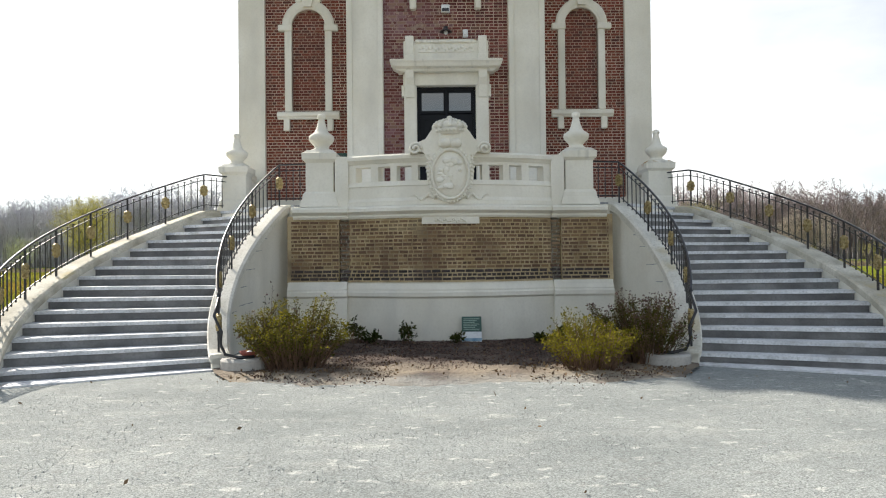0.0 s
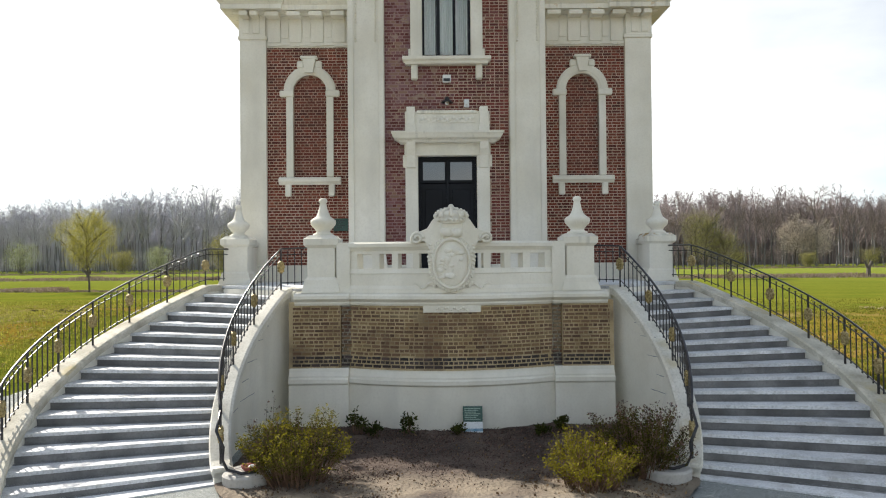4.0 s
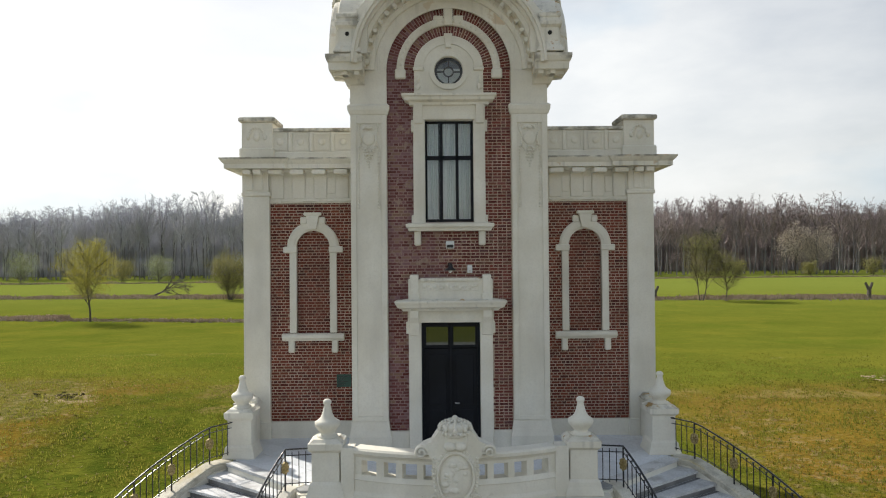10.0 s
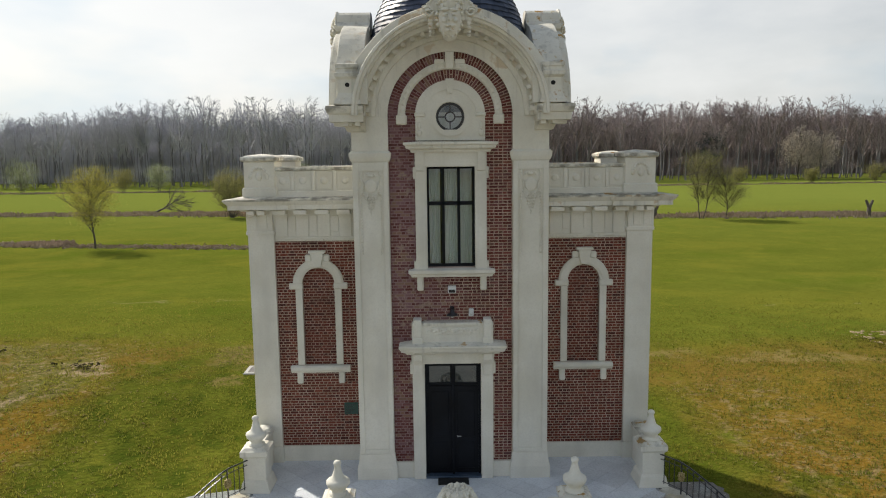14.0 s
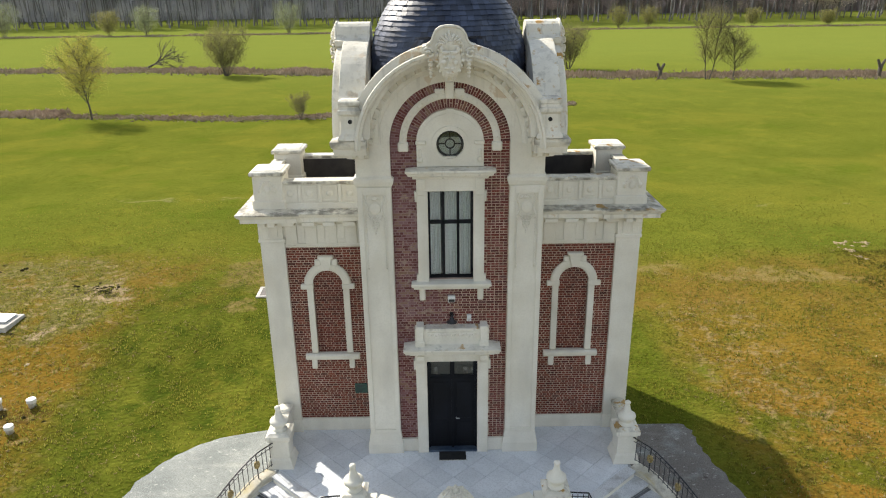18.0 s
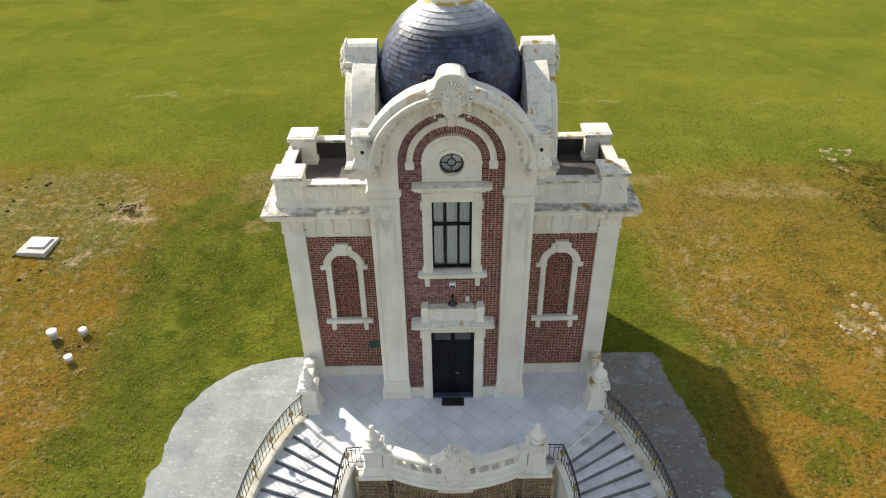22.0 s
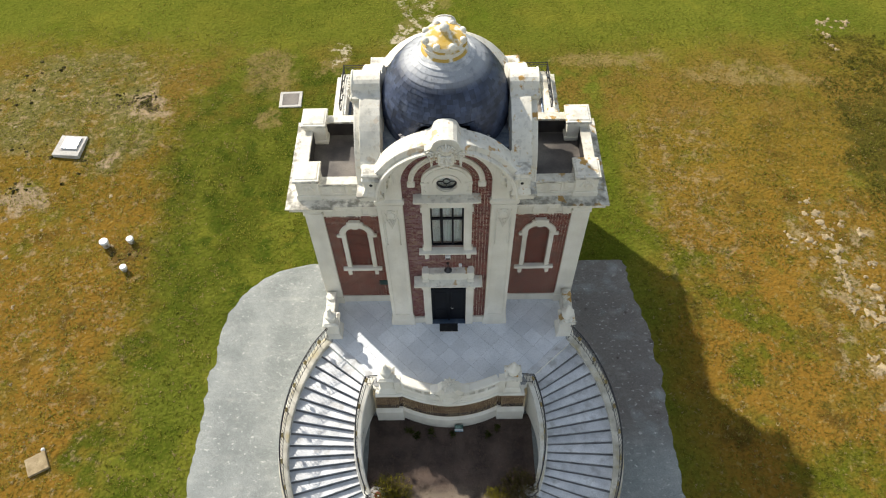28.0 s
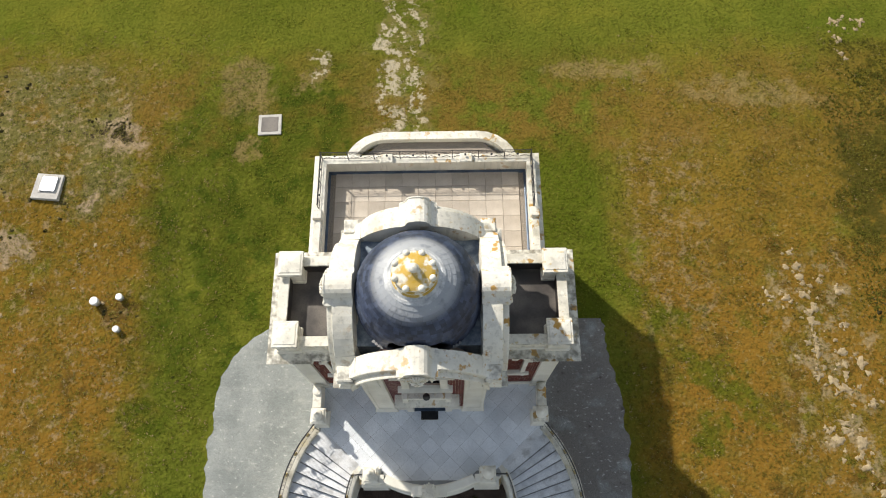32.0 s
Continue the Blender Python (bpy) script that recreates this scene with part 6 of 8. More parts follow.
for d in (-1, 1):
    spiral = []
    for i in range(40):
        t = i / 39
        r, a = 0.12 * (1 - 0.8 * t), 10 * t
        spiral.append((d * (0.64 - r * math.cos(a)), oy - 0.10 - 0.05 * t, 3.60 + r * math.sin(a)))
    part("shoulder_scroll", tube(BM(), spiral, 0.03, 6), WHITE, arms, smooth=True)
    for i in range(9):
        part("bead", ball(BM(), (d * (0.43 - 0.012 * abs(i - 3)), oy - 0.11, 3.48 - 0.075 * i), 0.030, 1, 1, 0.9, 7, 5), WHITE, arms, smooth=True)
    bm = BM()
    for i in range(16):
        t = i / 15
        ball(bm, (d * (0.32 + 0.42 * t), bow(0.32 + 0.42 * t) - 0.06, 2.72 + 0.05 * math.sin(t * 9)), 0.035 * (1.2 - t), u=6, v=5)
    part("foot_scroll", bm, WHITE, arms, smooth=True)
    bm = BM()
    lathe(bm, [(0, 0.11), (0.06, 0.10), (0.085, 0.05), (0.085, -0.05), (0.06, -0.10), (0, -0.11)], (0, 0, 0), 12)
    bmesh.ops.rotate(bm, verts=bm.verts, cent=(0, 0, 0), matrix=Matrix.Rotation(radians(90), 3, "Y"))
    bmesh.ops.translate(bm, verts=bm.verts, vec=(d * 0.10, oy - 0.12, 3.70))
    part("cartouche_roll", bm, WHITE, arms, smooth=True)
part("neck", boxed(-0.24, 0.24, oy - 0.13, oy + 0.26, 3.62, 3.92, b=0.05), WHITE, arms)
cr = part("crown", lathe(BM(), [(0.0, 3.86), (0.25, 3.86), (0.27, 3.89), (0.28, 3.93), (0.27, 3.97), (0.25, 3.98), (0.27, 4.02), (0.26, 4.08), (0.18, 4.12), (0.08, 4.13), (0, 4.14)], (0, oy + 0.06, 0), 24), WHITE, arms, smooth=True)
bm = BM()
for i in range(20):
    a = 2 * math.pi * i / 20
    ball(bm, (0.285 * math.cos(a), oy + 0.06 + 0.285 * math.sin(a), 3.93), 0.034, u=7, v=5)
for i in range(10):
    a = 2 * math.pi * (i + 0.5) / 10
    for j in range(6):
        t = radians(8 + 74 * j / 5)
        ball(bm, (0.31 * math.cos(t) * math.cos(a), oy + 0.06 + 0.31 * math.cos(t) * math.sin(a), 3.99 + 0.17 * math.sin(t)), 0.042 - 0.003 * j, u=7, v=5)
tagged(part("crown_leaves", bm, WHITE, cr, smooth=True), kind="stuff")
part("crown_orb", ball(BM(), (0, oy + 0.06, 4.18), 0.06), WHITE, cr, smooth=True)
ip = thing("relief_panel", "small white stucco panel with scrolls under the cornice", "relief", (0, 13.45, 2.3))
part("slab", sweep_plan(BM(), [(x, bow(x)) for x in (-0.53, -0.27, 0, 0.27, 0.53)], [(-0.05, 2.22), (0.05, 2.22), (0.05, 2.345), (-0.05, 2.345)]), WHITE, ip)
bm = BM()
for i in range(15):
    x = -0.28 + 0.04 * i
    ball(bm, (x, bow(x) - 0.055, 2.285 + 0.025 * math.sin(i * 1.7)), 0.024, u=6, v=5)
part("scrolls", bm, WHITE, ip, smooth=True)

# ---- railings ----
def medallion(bm, at, yaw):
    prof = [(0.0, 0.035), (0.03, 0.04), (0.045, 0.028), (0.07, 0.036), (0.09, 0.026), (0.10, 0.034), (0.115, 0.028), (0.12, 0.0), (0.115, -0.028), (0.07, -0.036), (0.0, -0.035)]
    t = BM()
    lathe(t, prof, (0, 0, 0), 32)
    for v in t.verts:
        lobe = math.cos(8 * math.atan2(v.co.y, v.co.x))
        r = v.co.xy.length
        v.co.x, v.co.y, v.co.z = v.co.x * (1 + 0.07 * lobe), v.co.y * (1 + 0.07 * lobe), v.co.z * (1 + 0.3 * lobe * min(1, r / 0.08))
    bmesh.ops.rotate(t, verts=t.verts, cent=(0, 0, 0), matrix=Matrix.Rotation(radians(90), 3, "X"))
    bmesh.ops.scale(t, verts=t.verts, vec=(0.74, 1, 1.02))
    bmesh.ops.rotate(t, verts=t.verts, cent=(0, 0, 0), matrix=Matrix.Rotation(yaw, 3, "Z"))
    bmesh.ops.translate(t, verts=t.verts, vec=at)
    return t


def railing(label, curve, ks, posts, start, H=0.80, per=5, end_scroll=None):
    """curve(k): foot of the railing; ks: samples; posts: values of k that carry a post."""
    r = thing("stair_railing", label, "railing", curve(ks[len(ks) // 2]), "stair railings")
    foot = {}
    line = [Vector(curve(k)) for k in ks]
    topline = ([Vector(p) + Vector((0, 0, H)) for p in start] if start else []) + [p + Vector((0, 0, H)) for p in line]
    part("handrail", tube(BM(), topline, 0.024, 8, 0.7), IRON, r, smooth=True)
    for name, h, rad in (("upper_rail", H - 0.12, 0.010), ("lower_rail", 0.13, 0.010)):
        pts = ([Vector(p) + Vector((0, 0, h)) for p in start] if start else []) + [p + Vector((0, 0, h)) for p in line]
        part(name, tube(BM(), pts, rad, 6), IRON, r)

    def upright(p, name, h0, h1, w):
        return part(name, boxed(p[0] - w, p[0] + w, p[1] - w, p[1] + w, p[2] + h0, p[2] + h1), IRON, r)
    for i, k in enumerate(posts):
        p = curve(k)
        q = curve(k + 0.1)
        po = upright(p, "post", -0.03, H, 0.014)
        yaw = math.atan2(q[1] - p[1], q[0] - p[0])
        part("medallion", medallion(BM(), (p[0], p[1], p[2] + 0.44), yaw), BRASS, po, "gilt iron rosette", smooth=True)
        nxt = posts[i + 1] if i + 1 < len(posts) else ks[-1]
        cnt = per if i + 1 < len(posts) else max(1, round(per * (nxt - k) / (posts[1] - posts[0])))
        for j in range(1, cnt + 1):
            kk = k + (nxt - k) * j / (cnt + 1)
            b = curve(kk)
            ba = upright(b, "baluster", 0.08, H - 0.05, 0.008)
            part("curl", ball(BM(), (b[0], b[1], b[2] + H - 0.06), 0.016, 2.2, 2.2, 0.6, 6, 4), IRON, ba)
            part("knob", ball(BM(), (b[0], b[1], b[2] + 0.10), 0.016, 1, 1, 1, 6, 4), IRON, ba)
    if start:
        s0, s1 = Vector(start[0]), line[0]
        for j in range(0, 4):
            b = s0.lerp(s1, j / 4)
            upright(b, "baluster", 0.08, H - 0.05, 0.008)
    if end_scroll:
        part("end_scroll", tube(BM(), end_scroll, 0.022, 8), IRON, r, smooth=True)
    return r


for s in (-1, 1):
    def oc(k, s=s):
        return (*outer_pt(k, s, 5.86), max(min(TZ - k * RISE + 0.13, TZ + 0.02), 0.22))

    def ic(k, s=s):
        return (*inner_pt(k, s, 4.27), max(min(TZ - k * RISE + 0.13, TZ), 0.25))
    railing("black iron stair railing with gilt rosettes on the outer wall", oc, [0.5 + 0.5 * i for i in range(31)], [0.6 + 2.02 * i for i in range(8)], [(s * 5.02, 16.42, TZ + 0.02)])
    e = ic(15.6)
    n0 = Vector((s * 3.02, 10.55, 0.21))
    sc = [Vector(e) + Vector((0, 0, 0.80)), Vector((s * 3.42, 10.42, 0.80)), Vector((s * 3.30, 10.36, 0.58)), Vector((s * 3.32, 10.38, 0.40)), Vector((s * 3.26, 10.40, 0.26)), Vector((s * 3.05, 10.34, 0.225)), Vector((s * 2.86, 10.42, 0.225))]
    railing("black iron stair railing with gilt rosettes on the inner wall", ic, [0.9 + 0.5 * i for i in range(30)], [0.9 + 3.6 * i for i in range(5)], [(s * 2.80, 14.22, TZ)], 0.80, 6, sc)

# ---- planting bed and its plants ----
bv, bf = [], []
rows, colsb = 46, 64
for j in range(rows + 1):
    y = 8.75 + (13.95 - 8.75) * j / rows
    dy = (y - 12.33) / 4.2
    half = min(-0.5 + 4.2 * math.sqrt(max(0.0, 1 - dy * dy)), 3.45) if y > 10.5 else 2.6 + 0.85 * bump01(y, 8.9, 10.5)
    for i in range(colsb + 1):
        x = -half + 2 * half * i / colsb
        rim = bump01(y + 0.45 * noise.noise((x * 0.9, 2, 0)) + 0.12 * noise.noise((x * 4, 5, 0)) - 0.07 * abs(x), 8.85, 9.75)
        lump = 0.03 * noise.noise((x * 2, y * 2, 0)) + 0.02 * noise.noise((x * 7, y * 7, 4))
        bv.append((x, y, -0.012 + rim * (0.066 + lump) + 0.012 * noise.noise((x * 9, y * 9, 6))))
for j in range(rows):
    for i in range(colsb):
        q = j * (colsb + 1) + i
        bf.append((q, q + 1, q + colsb + 2, q + colsb + 1))
overlay(SOIL, (0.27, 0.222, 0.16), 0.9, 0.34, 0.56, 0.9, axis="Y", span=(11.2, 9.9), detail=9)
overlay(SOIL, (0.30, 0.305, 0.285), 1.4, 0.30, 0.60, 0.9, axis="Y", span=(9.9, 9.2), detail=9)
tagged(part("planting_bed", (bv, bf), SOIL, smooth=True), "dark mulched soil bed between the stairs", "flower bed", kind="structure")


def leaf_mesh(points, size, rnd, aspect=0.45):
    """Small folded leaves at points."""
    v, f = [], []
    for p in points:
        d = Vector((rnd.uniform(-1, 1), rnd.uniform(-1, 1), rnd.uniform(-0.3, 1))).normalized()
        sd = d.cross(Vector((rnd.uniform(-1, 1), rnd.uniform(-1, 1), rnd.uniform(-1, 1)))).normalized()
        L = size * rnd.uniform(0.6, 1.3)
        b = len(v)
        p = Vector(p)
        v += [p, p + d * L * 0.5 + sd * L * aspect * 0.5, p + d * L, p + d * L * 0.5 - sd * L * aspect * 0.5]
        f += [(b, b + 1, b + 2), (b, b + 2, b + 3)]
    return v, f


STEM = material("reddish_stem", (0.10, 0.055, 0.035), (0.19, 0.11, 0.065), 6, 0.8, 30, 0, spread=0.35)
SEED_HEAD = material("brown_seed_head", (0.11, 0.062, 0.05), (0.19, 0.115, 0.085), 6, 0.9, 30, 0, spread=0.4)


def shrub(x, y, w, h, n_stem, n_leaf, mat, label, seed, leaf=0.05, stemcol=STEM, tipmat=None):
    """Upright stems of uneven height from a narrow foot, leaves along them, young leaves or seed heads at the tips."""
    rnd = random.Random(seed)
    sh = thing("shrub", label, "shrub", (x, y, 0.03))
    st, pts, ends = BM(), [], []
    for i in range(n_stem):
        a, q = rnd.uniform(0, 6.28), math.sqrt(rnd.random())
        lump = 0.94 + 0.28 * noise.noise((2.1 * math.cos(a) * q + seed, 2.1 * math.sin(a) * q, 0.5))
        tx, ty = x + math.cos(a) * q * w / 2, y + math.sin(a) * q * w / 2
        tz = h * (1 - 0.38 * q * q) * rnd.uniform(0.62, 1.05) * lump
        b0 = Vector((x + (tx - x) * 0.45 + rnd.gauss(0, 0.03), y + (ty - y) * 0.45 + rnd.gauss(0, 0.03), 0.0))
        tip = Vector((tx, ty, tz))
        mid = b0.lerp(tip, 0.5) + Vector((rnd.uniform(-.05, .05), rnd.uniform(-.05, .05), 0.06))
        loft(st, [[p + Vector((r * math.cos(c), r * math.sin(c), 0)) for c in (0, 2.1, 4.2)] for p, r in ((b0, 0.009), (mid, 0.0055), (tip, 0.002))])
        for k in range(n_leaf // n_stem):
            t = 0.15 + 0.9 * math.sqrt(rnd.random())
            p = b0.lerp(mid, t * 2) if t < 0.5 else mid.lerp(tip, t * 2 - 1)
            (ends if tipmat and t > (0.99 if tipmat is SEED_HEAD else 0.96) else pts).append(p + Vector((rnd.gauss(0, 0.022), rnd.gauss(0, 0.022), rnd.gauss(0, 0.02))))
    tagged(part("twigwork", st, stemcol, sh), kind="stuff")
    tagged(part("foliage", leaf_mesh(pts, leaf, rnd), mat, sh), kind="stuff")
    if ends:
        tagged(part("tip_foliage", leaf_mesh(ends, leaf, rnd, 0.6), tipmat, sh), kind="stuff")
    return sh


OLIVE_SHRUB = material("olive_shrub_leaf", (0.050, 0.052, 0.011), (0.125, 0.112, 0.020), 3, 0.6, 10, 0, spread=0.5)
backlit(OLIVE_SHRUB, 0.3)
shrub(-2.30, 10.50, 1.65, 1.04, 280, 10500, OLIVE_SHRUB, "bushy olive-green shrub with bare twiggy stems in the bed", 1, 0.038, tipmat=YELLOW_LEAF)
shrub(-2.75, 10.9, 1.0, 1.12, 60, 700, GREEN_LEAF, "thin dark green shrub beside the olive one", 2, 0.045, tipmat=SEED_HEAD)
shrub(1.85, 10.15, 1.35, 0.86, 190, 6000, YELLOW_LEAF, "low yellow-green shrub with small leaves in the bed", 3, 0.038, tipmat=YELLOW_LEAF)
shrub(2.70, 10.75, 1.55, 1.10, 260, 10500, OLIVE_SHRUB, "olive shrub with brown seed heads beside the stair foot", 4, 0.038, tipmat=SEED_HEAD)
for i, (px, py, w, h) in enumerate(((-1.75, 13.2, 0.34, 0.55), (-1.45, 13.0, 0.3, 0.35), (-0.85, 13.1, 0.55, 0.42), (0.08, 13.05, 0.25, 0.25), (1.55, 13.0, 0.35, 0.22), (2.0, 13.3, 0.25, 0.3))):
    shrub(px, py, w, h, 12, 220, GREEN_LEAF, "small dark green sapling at the foot of the wall", 20 + i, 0.075)

sg = thing("information_sign", "small green and white information board leaning on the plinth", "sign", (0.35, 13.25, 0.05))
def tilt_box(x0, x1, z0, z1, off, name, mat):
    bm = boxed(x0, x1, -0.006, 0.006, z0, z1)
    bmesh.ops.translate(bm, verts=bm.verts, vec=(0, -off, 0))
    bmesh.ops.rotate(bm, verts=bm.verts, cent=(0, 0, 0), matrix=Matrix.Rotation(radians(-14), 3, "X"))
    bmesh.ops.translate(bm, verts=bm.verts, vec=(0.36, 13.2, 0.05))
    return part(name, bm, mat, sg)
tilt_box(-0.18, 0.18, 0.0, 0.47, 0.0, "board", GREEN_PLATE)
tilt_box(-0.18, 0.18, 0.0, 0.19, 0.010, "picture", PAPER_WHITE)
BLUE_PRINT = material("printed_blue", (0.10, 0.25, 0.38), (0.30, 0.45, 0.55), 9, 0.5, 30, 0)
tilt_box(-0.18, 0.18, 0.02, 0.07, 0.018, "picture_band", BLUE_PRINT)
BARS = material("printed_pale_green", (0.25, 0.36, 0.30), (0.3, 0.42, 0.35), 9, 0.5, 30, 0)
for i in range(7):
    tilt_box(-0.15, 0.14 - 0.04 * (i % 3), 0.42 - 0.032 * i, 0.433 - 0.032 * i, 0.009, "text_bar", BARS)
bw = thing("bowl", "small reddish clay bowl with a white stone on the stair foot", "bowl", (-2.95, 10.5, 0.21))
CLAY = material("red_clay", (0.25, 0.06, 0.045), (0.33, 0.09, 0.06), 6, 0.7, 30, 0.1)
part("bowl", lathe(BM(), [(0, 0.0), (0.08, 0.0), (0.13, 0.06), (0.14, 0.09), (0.12, 0.09), (0.07, 0.03), (0, 0.025)], (-2.95, 10.5, 0.205), 16), CLAY, bw, smooth=True)
part("stone", ball(BM(), (-2.93, 10.48, 0.27), 0.05, 1.2, 1, 0.8), PAPER_WHITE, bw)

# ---- rear details ----
well = thing("light_well", "low white stucco wall round a sunken pebble strip behind the house", "wall", (0, 31, 0), kind="structure")
wp = [(-4.75, 27.3), (-4.75, 30.4)] + [(-4.75 + 2.2 * (1 - math.cos(radians(a))), 30.4 + 2.15 * math.sin(radians(a))) for a in range(15, 91, 15)]
wp = wp + [(-x, y) for x, y in wp[::-1]]
part("wall", sweep_plan(BM(), wp, [(-0.0, 0.9), (0.40, 0.9), (0.40, 0.0), (-0.0, 0.0)]), WHITE, well)
part("coping", sweep_plan(BM(), wp, [(-0.04, 1.02), (0.44, 1.02), (0.44, 0.9), (-0.04, 0.9)]), WEATHERED, well)
part("pebble_floor", prism(BM(), [(-4.7, 27.2), (4.7, 27.2), (4.6, 30.4), (2.6, 32.4), (-2.6, 32.4), (-4.6, 30.4)], 0.55, 0.60), PEBBLE, well)
for d in (-1, 1):
    part("rear_hood", boxed(d * 1.5 - 0.62, d * 1.5 + 0.62, 27.2, 27.75, 5.2, 5.4, b=0.03), WEATHERED, house)
    part("parapet_block", boxed(d * 1.75 - 0.28, d * 1.75 + 0.28, 27.0, 27.45, 7.40, 7.62, b=0.03), WEATHERED, house)
    part("side_block", boxed(d * 4.64 - 0.2, d * 4.64 + 0.2, 24.3, 24.75, 7.40, 7.75, b=0.03), WEATHERED, house)
    part("side_wall", boxed(d * 4.64 - 0.16, d * 4.64 + 0.16, 21.4, 24.35, 7.40, 7.60, b=0.02), WEATHERED, house)
rr = thing("roof_railing", "black iron railing with scroll panels round the roof terrace", "railing", (0, 27.2, 7.44))


def roof_run(p0, p1, n):
    a, b = Vector(p0), Vector(p1)
    for h in (0.08, 0.50, 0.62):
        part("rail", tube(BM(), [a + Vector((0, 0, h)), b + Vector((0, 0, h))], 0.014 if h < 0.6 else 0.02, 6), IRON, rr)
    for i in range(n + 1):
        p = a.lerp(b, i / n)
        part("post", boxed(p.x - 0.018, p.x + 0.018, p.y - 0.018, p.y + 0.018, p.z - 0.06, p.z + 0.66), IRON, rr)
    d = (b - a) / n
    for i in range(n):
        c = a + d * (i + 0.5) + Vector((0, 0, 0.29))
        bm = BM()
        ball(bm, c, 0.055, 1, 1, 1, 8, 6)
        for t in (-0.3, 0.3):
            for h in (-0.17, 0.17):
                tube(bm, [c + d * (t * 0.4) + Vector((0, 0, h)), c + d * t + Vector((0, 0, h * 0.4)), c + d * (t * 1.4) + Vector((0, 0, h))], 0.012, 5)
        part("scroll_panel", bm, IRON, rr)


roof_run((-4.60, 27.30, 7.44), (4.60, 27.30, 7.44), 8)
roof_run((-4.60, 24.8, 7.44), (-4.60, 27.28, 7.44), 2)
roof_run((4.60, 24.8, 7.44), (4.60, 27.28, 7.44), 2)

# ---- things on the meadow ----
def gz(x, y):
    return ground_z(x, y) - 0.03


def turn_part(name, bm, mat, parent, at, yaw, label=""):
    bmesh.ops.rotate(bm, verts=bm.verts, cent=(0, 0, 0), matrix=Matrix.Rotation(radians(yaw), 3, "Z"))
    bmesh.ops.translate(bm, verts=bm.verts, vec=at)
    return part(name, bm, mat, parent, label)


hx, hy = -20.9, 29.5
ht = thing("access_hatch", "pale concrete access hatch with a raised lid in the grass", "hatch", (hx, hy, gz(hx, hy)))
turn_part("slab", boxed(-0.75, 0.75, -0.75, 0.75, -0.1, 0.16, b=0.02), CONCRETE, ht, (hx, hy, gz(hx, hy)), -5)
turn_part("lid", boxed(-0.44, 0.44, -0.44, 0.44, 0.16, 0.27, b=0.02), STEEL, ht, (hx + 0.1, hy + 0.1, gz(hx, hy)), -5, "bare metal lid")
turn_part("rim", boxed(-0.50, 0.50, -0.50, 0.50, 0.155, 0.19, b=0.01), CONCRETE, ht, (hx + 0.1, hy + 0.1, gz(hx, hy)), -5)
turn_part("handle", boxed(-0.12, 0.12, -0.015, 0.015, 0.27, 0.30), STEEL, ht, (hx + 0.1, hy - 0.15, gz(hx, hy)), -5)
for x, y, r, h in ((-17.3, 23.0, 0.22, 0.42), (-16.1, 23.25, 0.18, 0.34), (-16.0, 21.55, 0.17, 0.32)):
    vp = thing("vent_pipe", "short ground vent pipe with a flat galvanised cap", "vent", (x, y, gz(x, y)), "ground vents")
    part("pipe", lathe(BM(), [(0, -0.1), (r * 0.8, -0.1), (r * 0.8, h - 0.1), (0, h - 0.1)], (x, y, gz(x, y)), 16), STEEL, vp)
    part("cap", lathe(BM(), [(r * 0.8, h - 0.14), (r, h - 0.14), (r, h - 0.02), (r * 0.9, h), (0, h + 0.01)], (x, y, gz(x, y)), 18), PAPER_WHITE, vp)
pl = thing("ground_slab", "weathered square concrete cover lying in the grass", "slab", (-9.2, 33.5, gz(-9.2, 33.5)))
turn_part("slab", boxed(-0.66, 0.66, -0.66, 0.66, -0.1, 0.09, b=0.02), CONCRETE, pl, (-9.2, 33.5, gz(-9.2, 33.5)), 2)
turn_part("cover", boxed(-0.48, 0.48, -0.48, 0.48, 0.085, 0.10, b=0.005), ROOF_FELT, pl, (-9.2, 33.5, gz(-9.2, 33.5)), 2)
for x, y, w, yw, zt in ((-17.35, 12.0, 0.42, 30, 0.12),):
    sb = thing("stone_slab", "tilted sand-coloured stone slab in the grass", "slab", (x, y, gz(x, y)))
    turn_part("slab", boxed(-w, w, -w, w, -0.05, zt, b=0.02), SAND_SPOT, sb, (x, y, gz(x, y)), yw)
    part("cap", ball(BM(), (x + 0.05, y + 0.62, gz(x, y) + 0.06), 0.09), PAPER_WHITE, sb)

# sandy spots and molehills
rnd = random.Random(11)
v, f = [], []


def spot(x, y, r, h):
    n, b = 15, len(v)
    z = gz(x, y)
    v.append((x, y, z + h))
    for q, hh in ((0.6, 0.7), (1.0, -0.03)):
        for i in range(n):
            a = 2 * math.pi * i / n
            k = r * q * (0.75 + 0.9 * noise.noise((x * 3 + 1.3 * math.cos(a), y * 3 + 1.3 * math.sin(a), 1))) * rnd.uniform(0.85, 1.15)
            px, py = x + k * math.cos(a), y + k * math.sin(a)
            v.append((px, py, gz(px, py) + h * hh))
    for i in range(n):
        j = (i + 1) % n
        f.append((b, b + 1 + i, b + 1 + j))
        f.append((b + 1 + i, b + 1 + n + i, b + 1 + n + j, b + 1 + j))


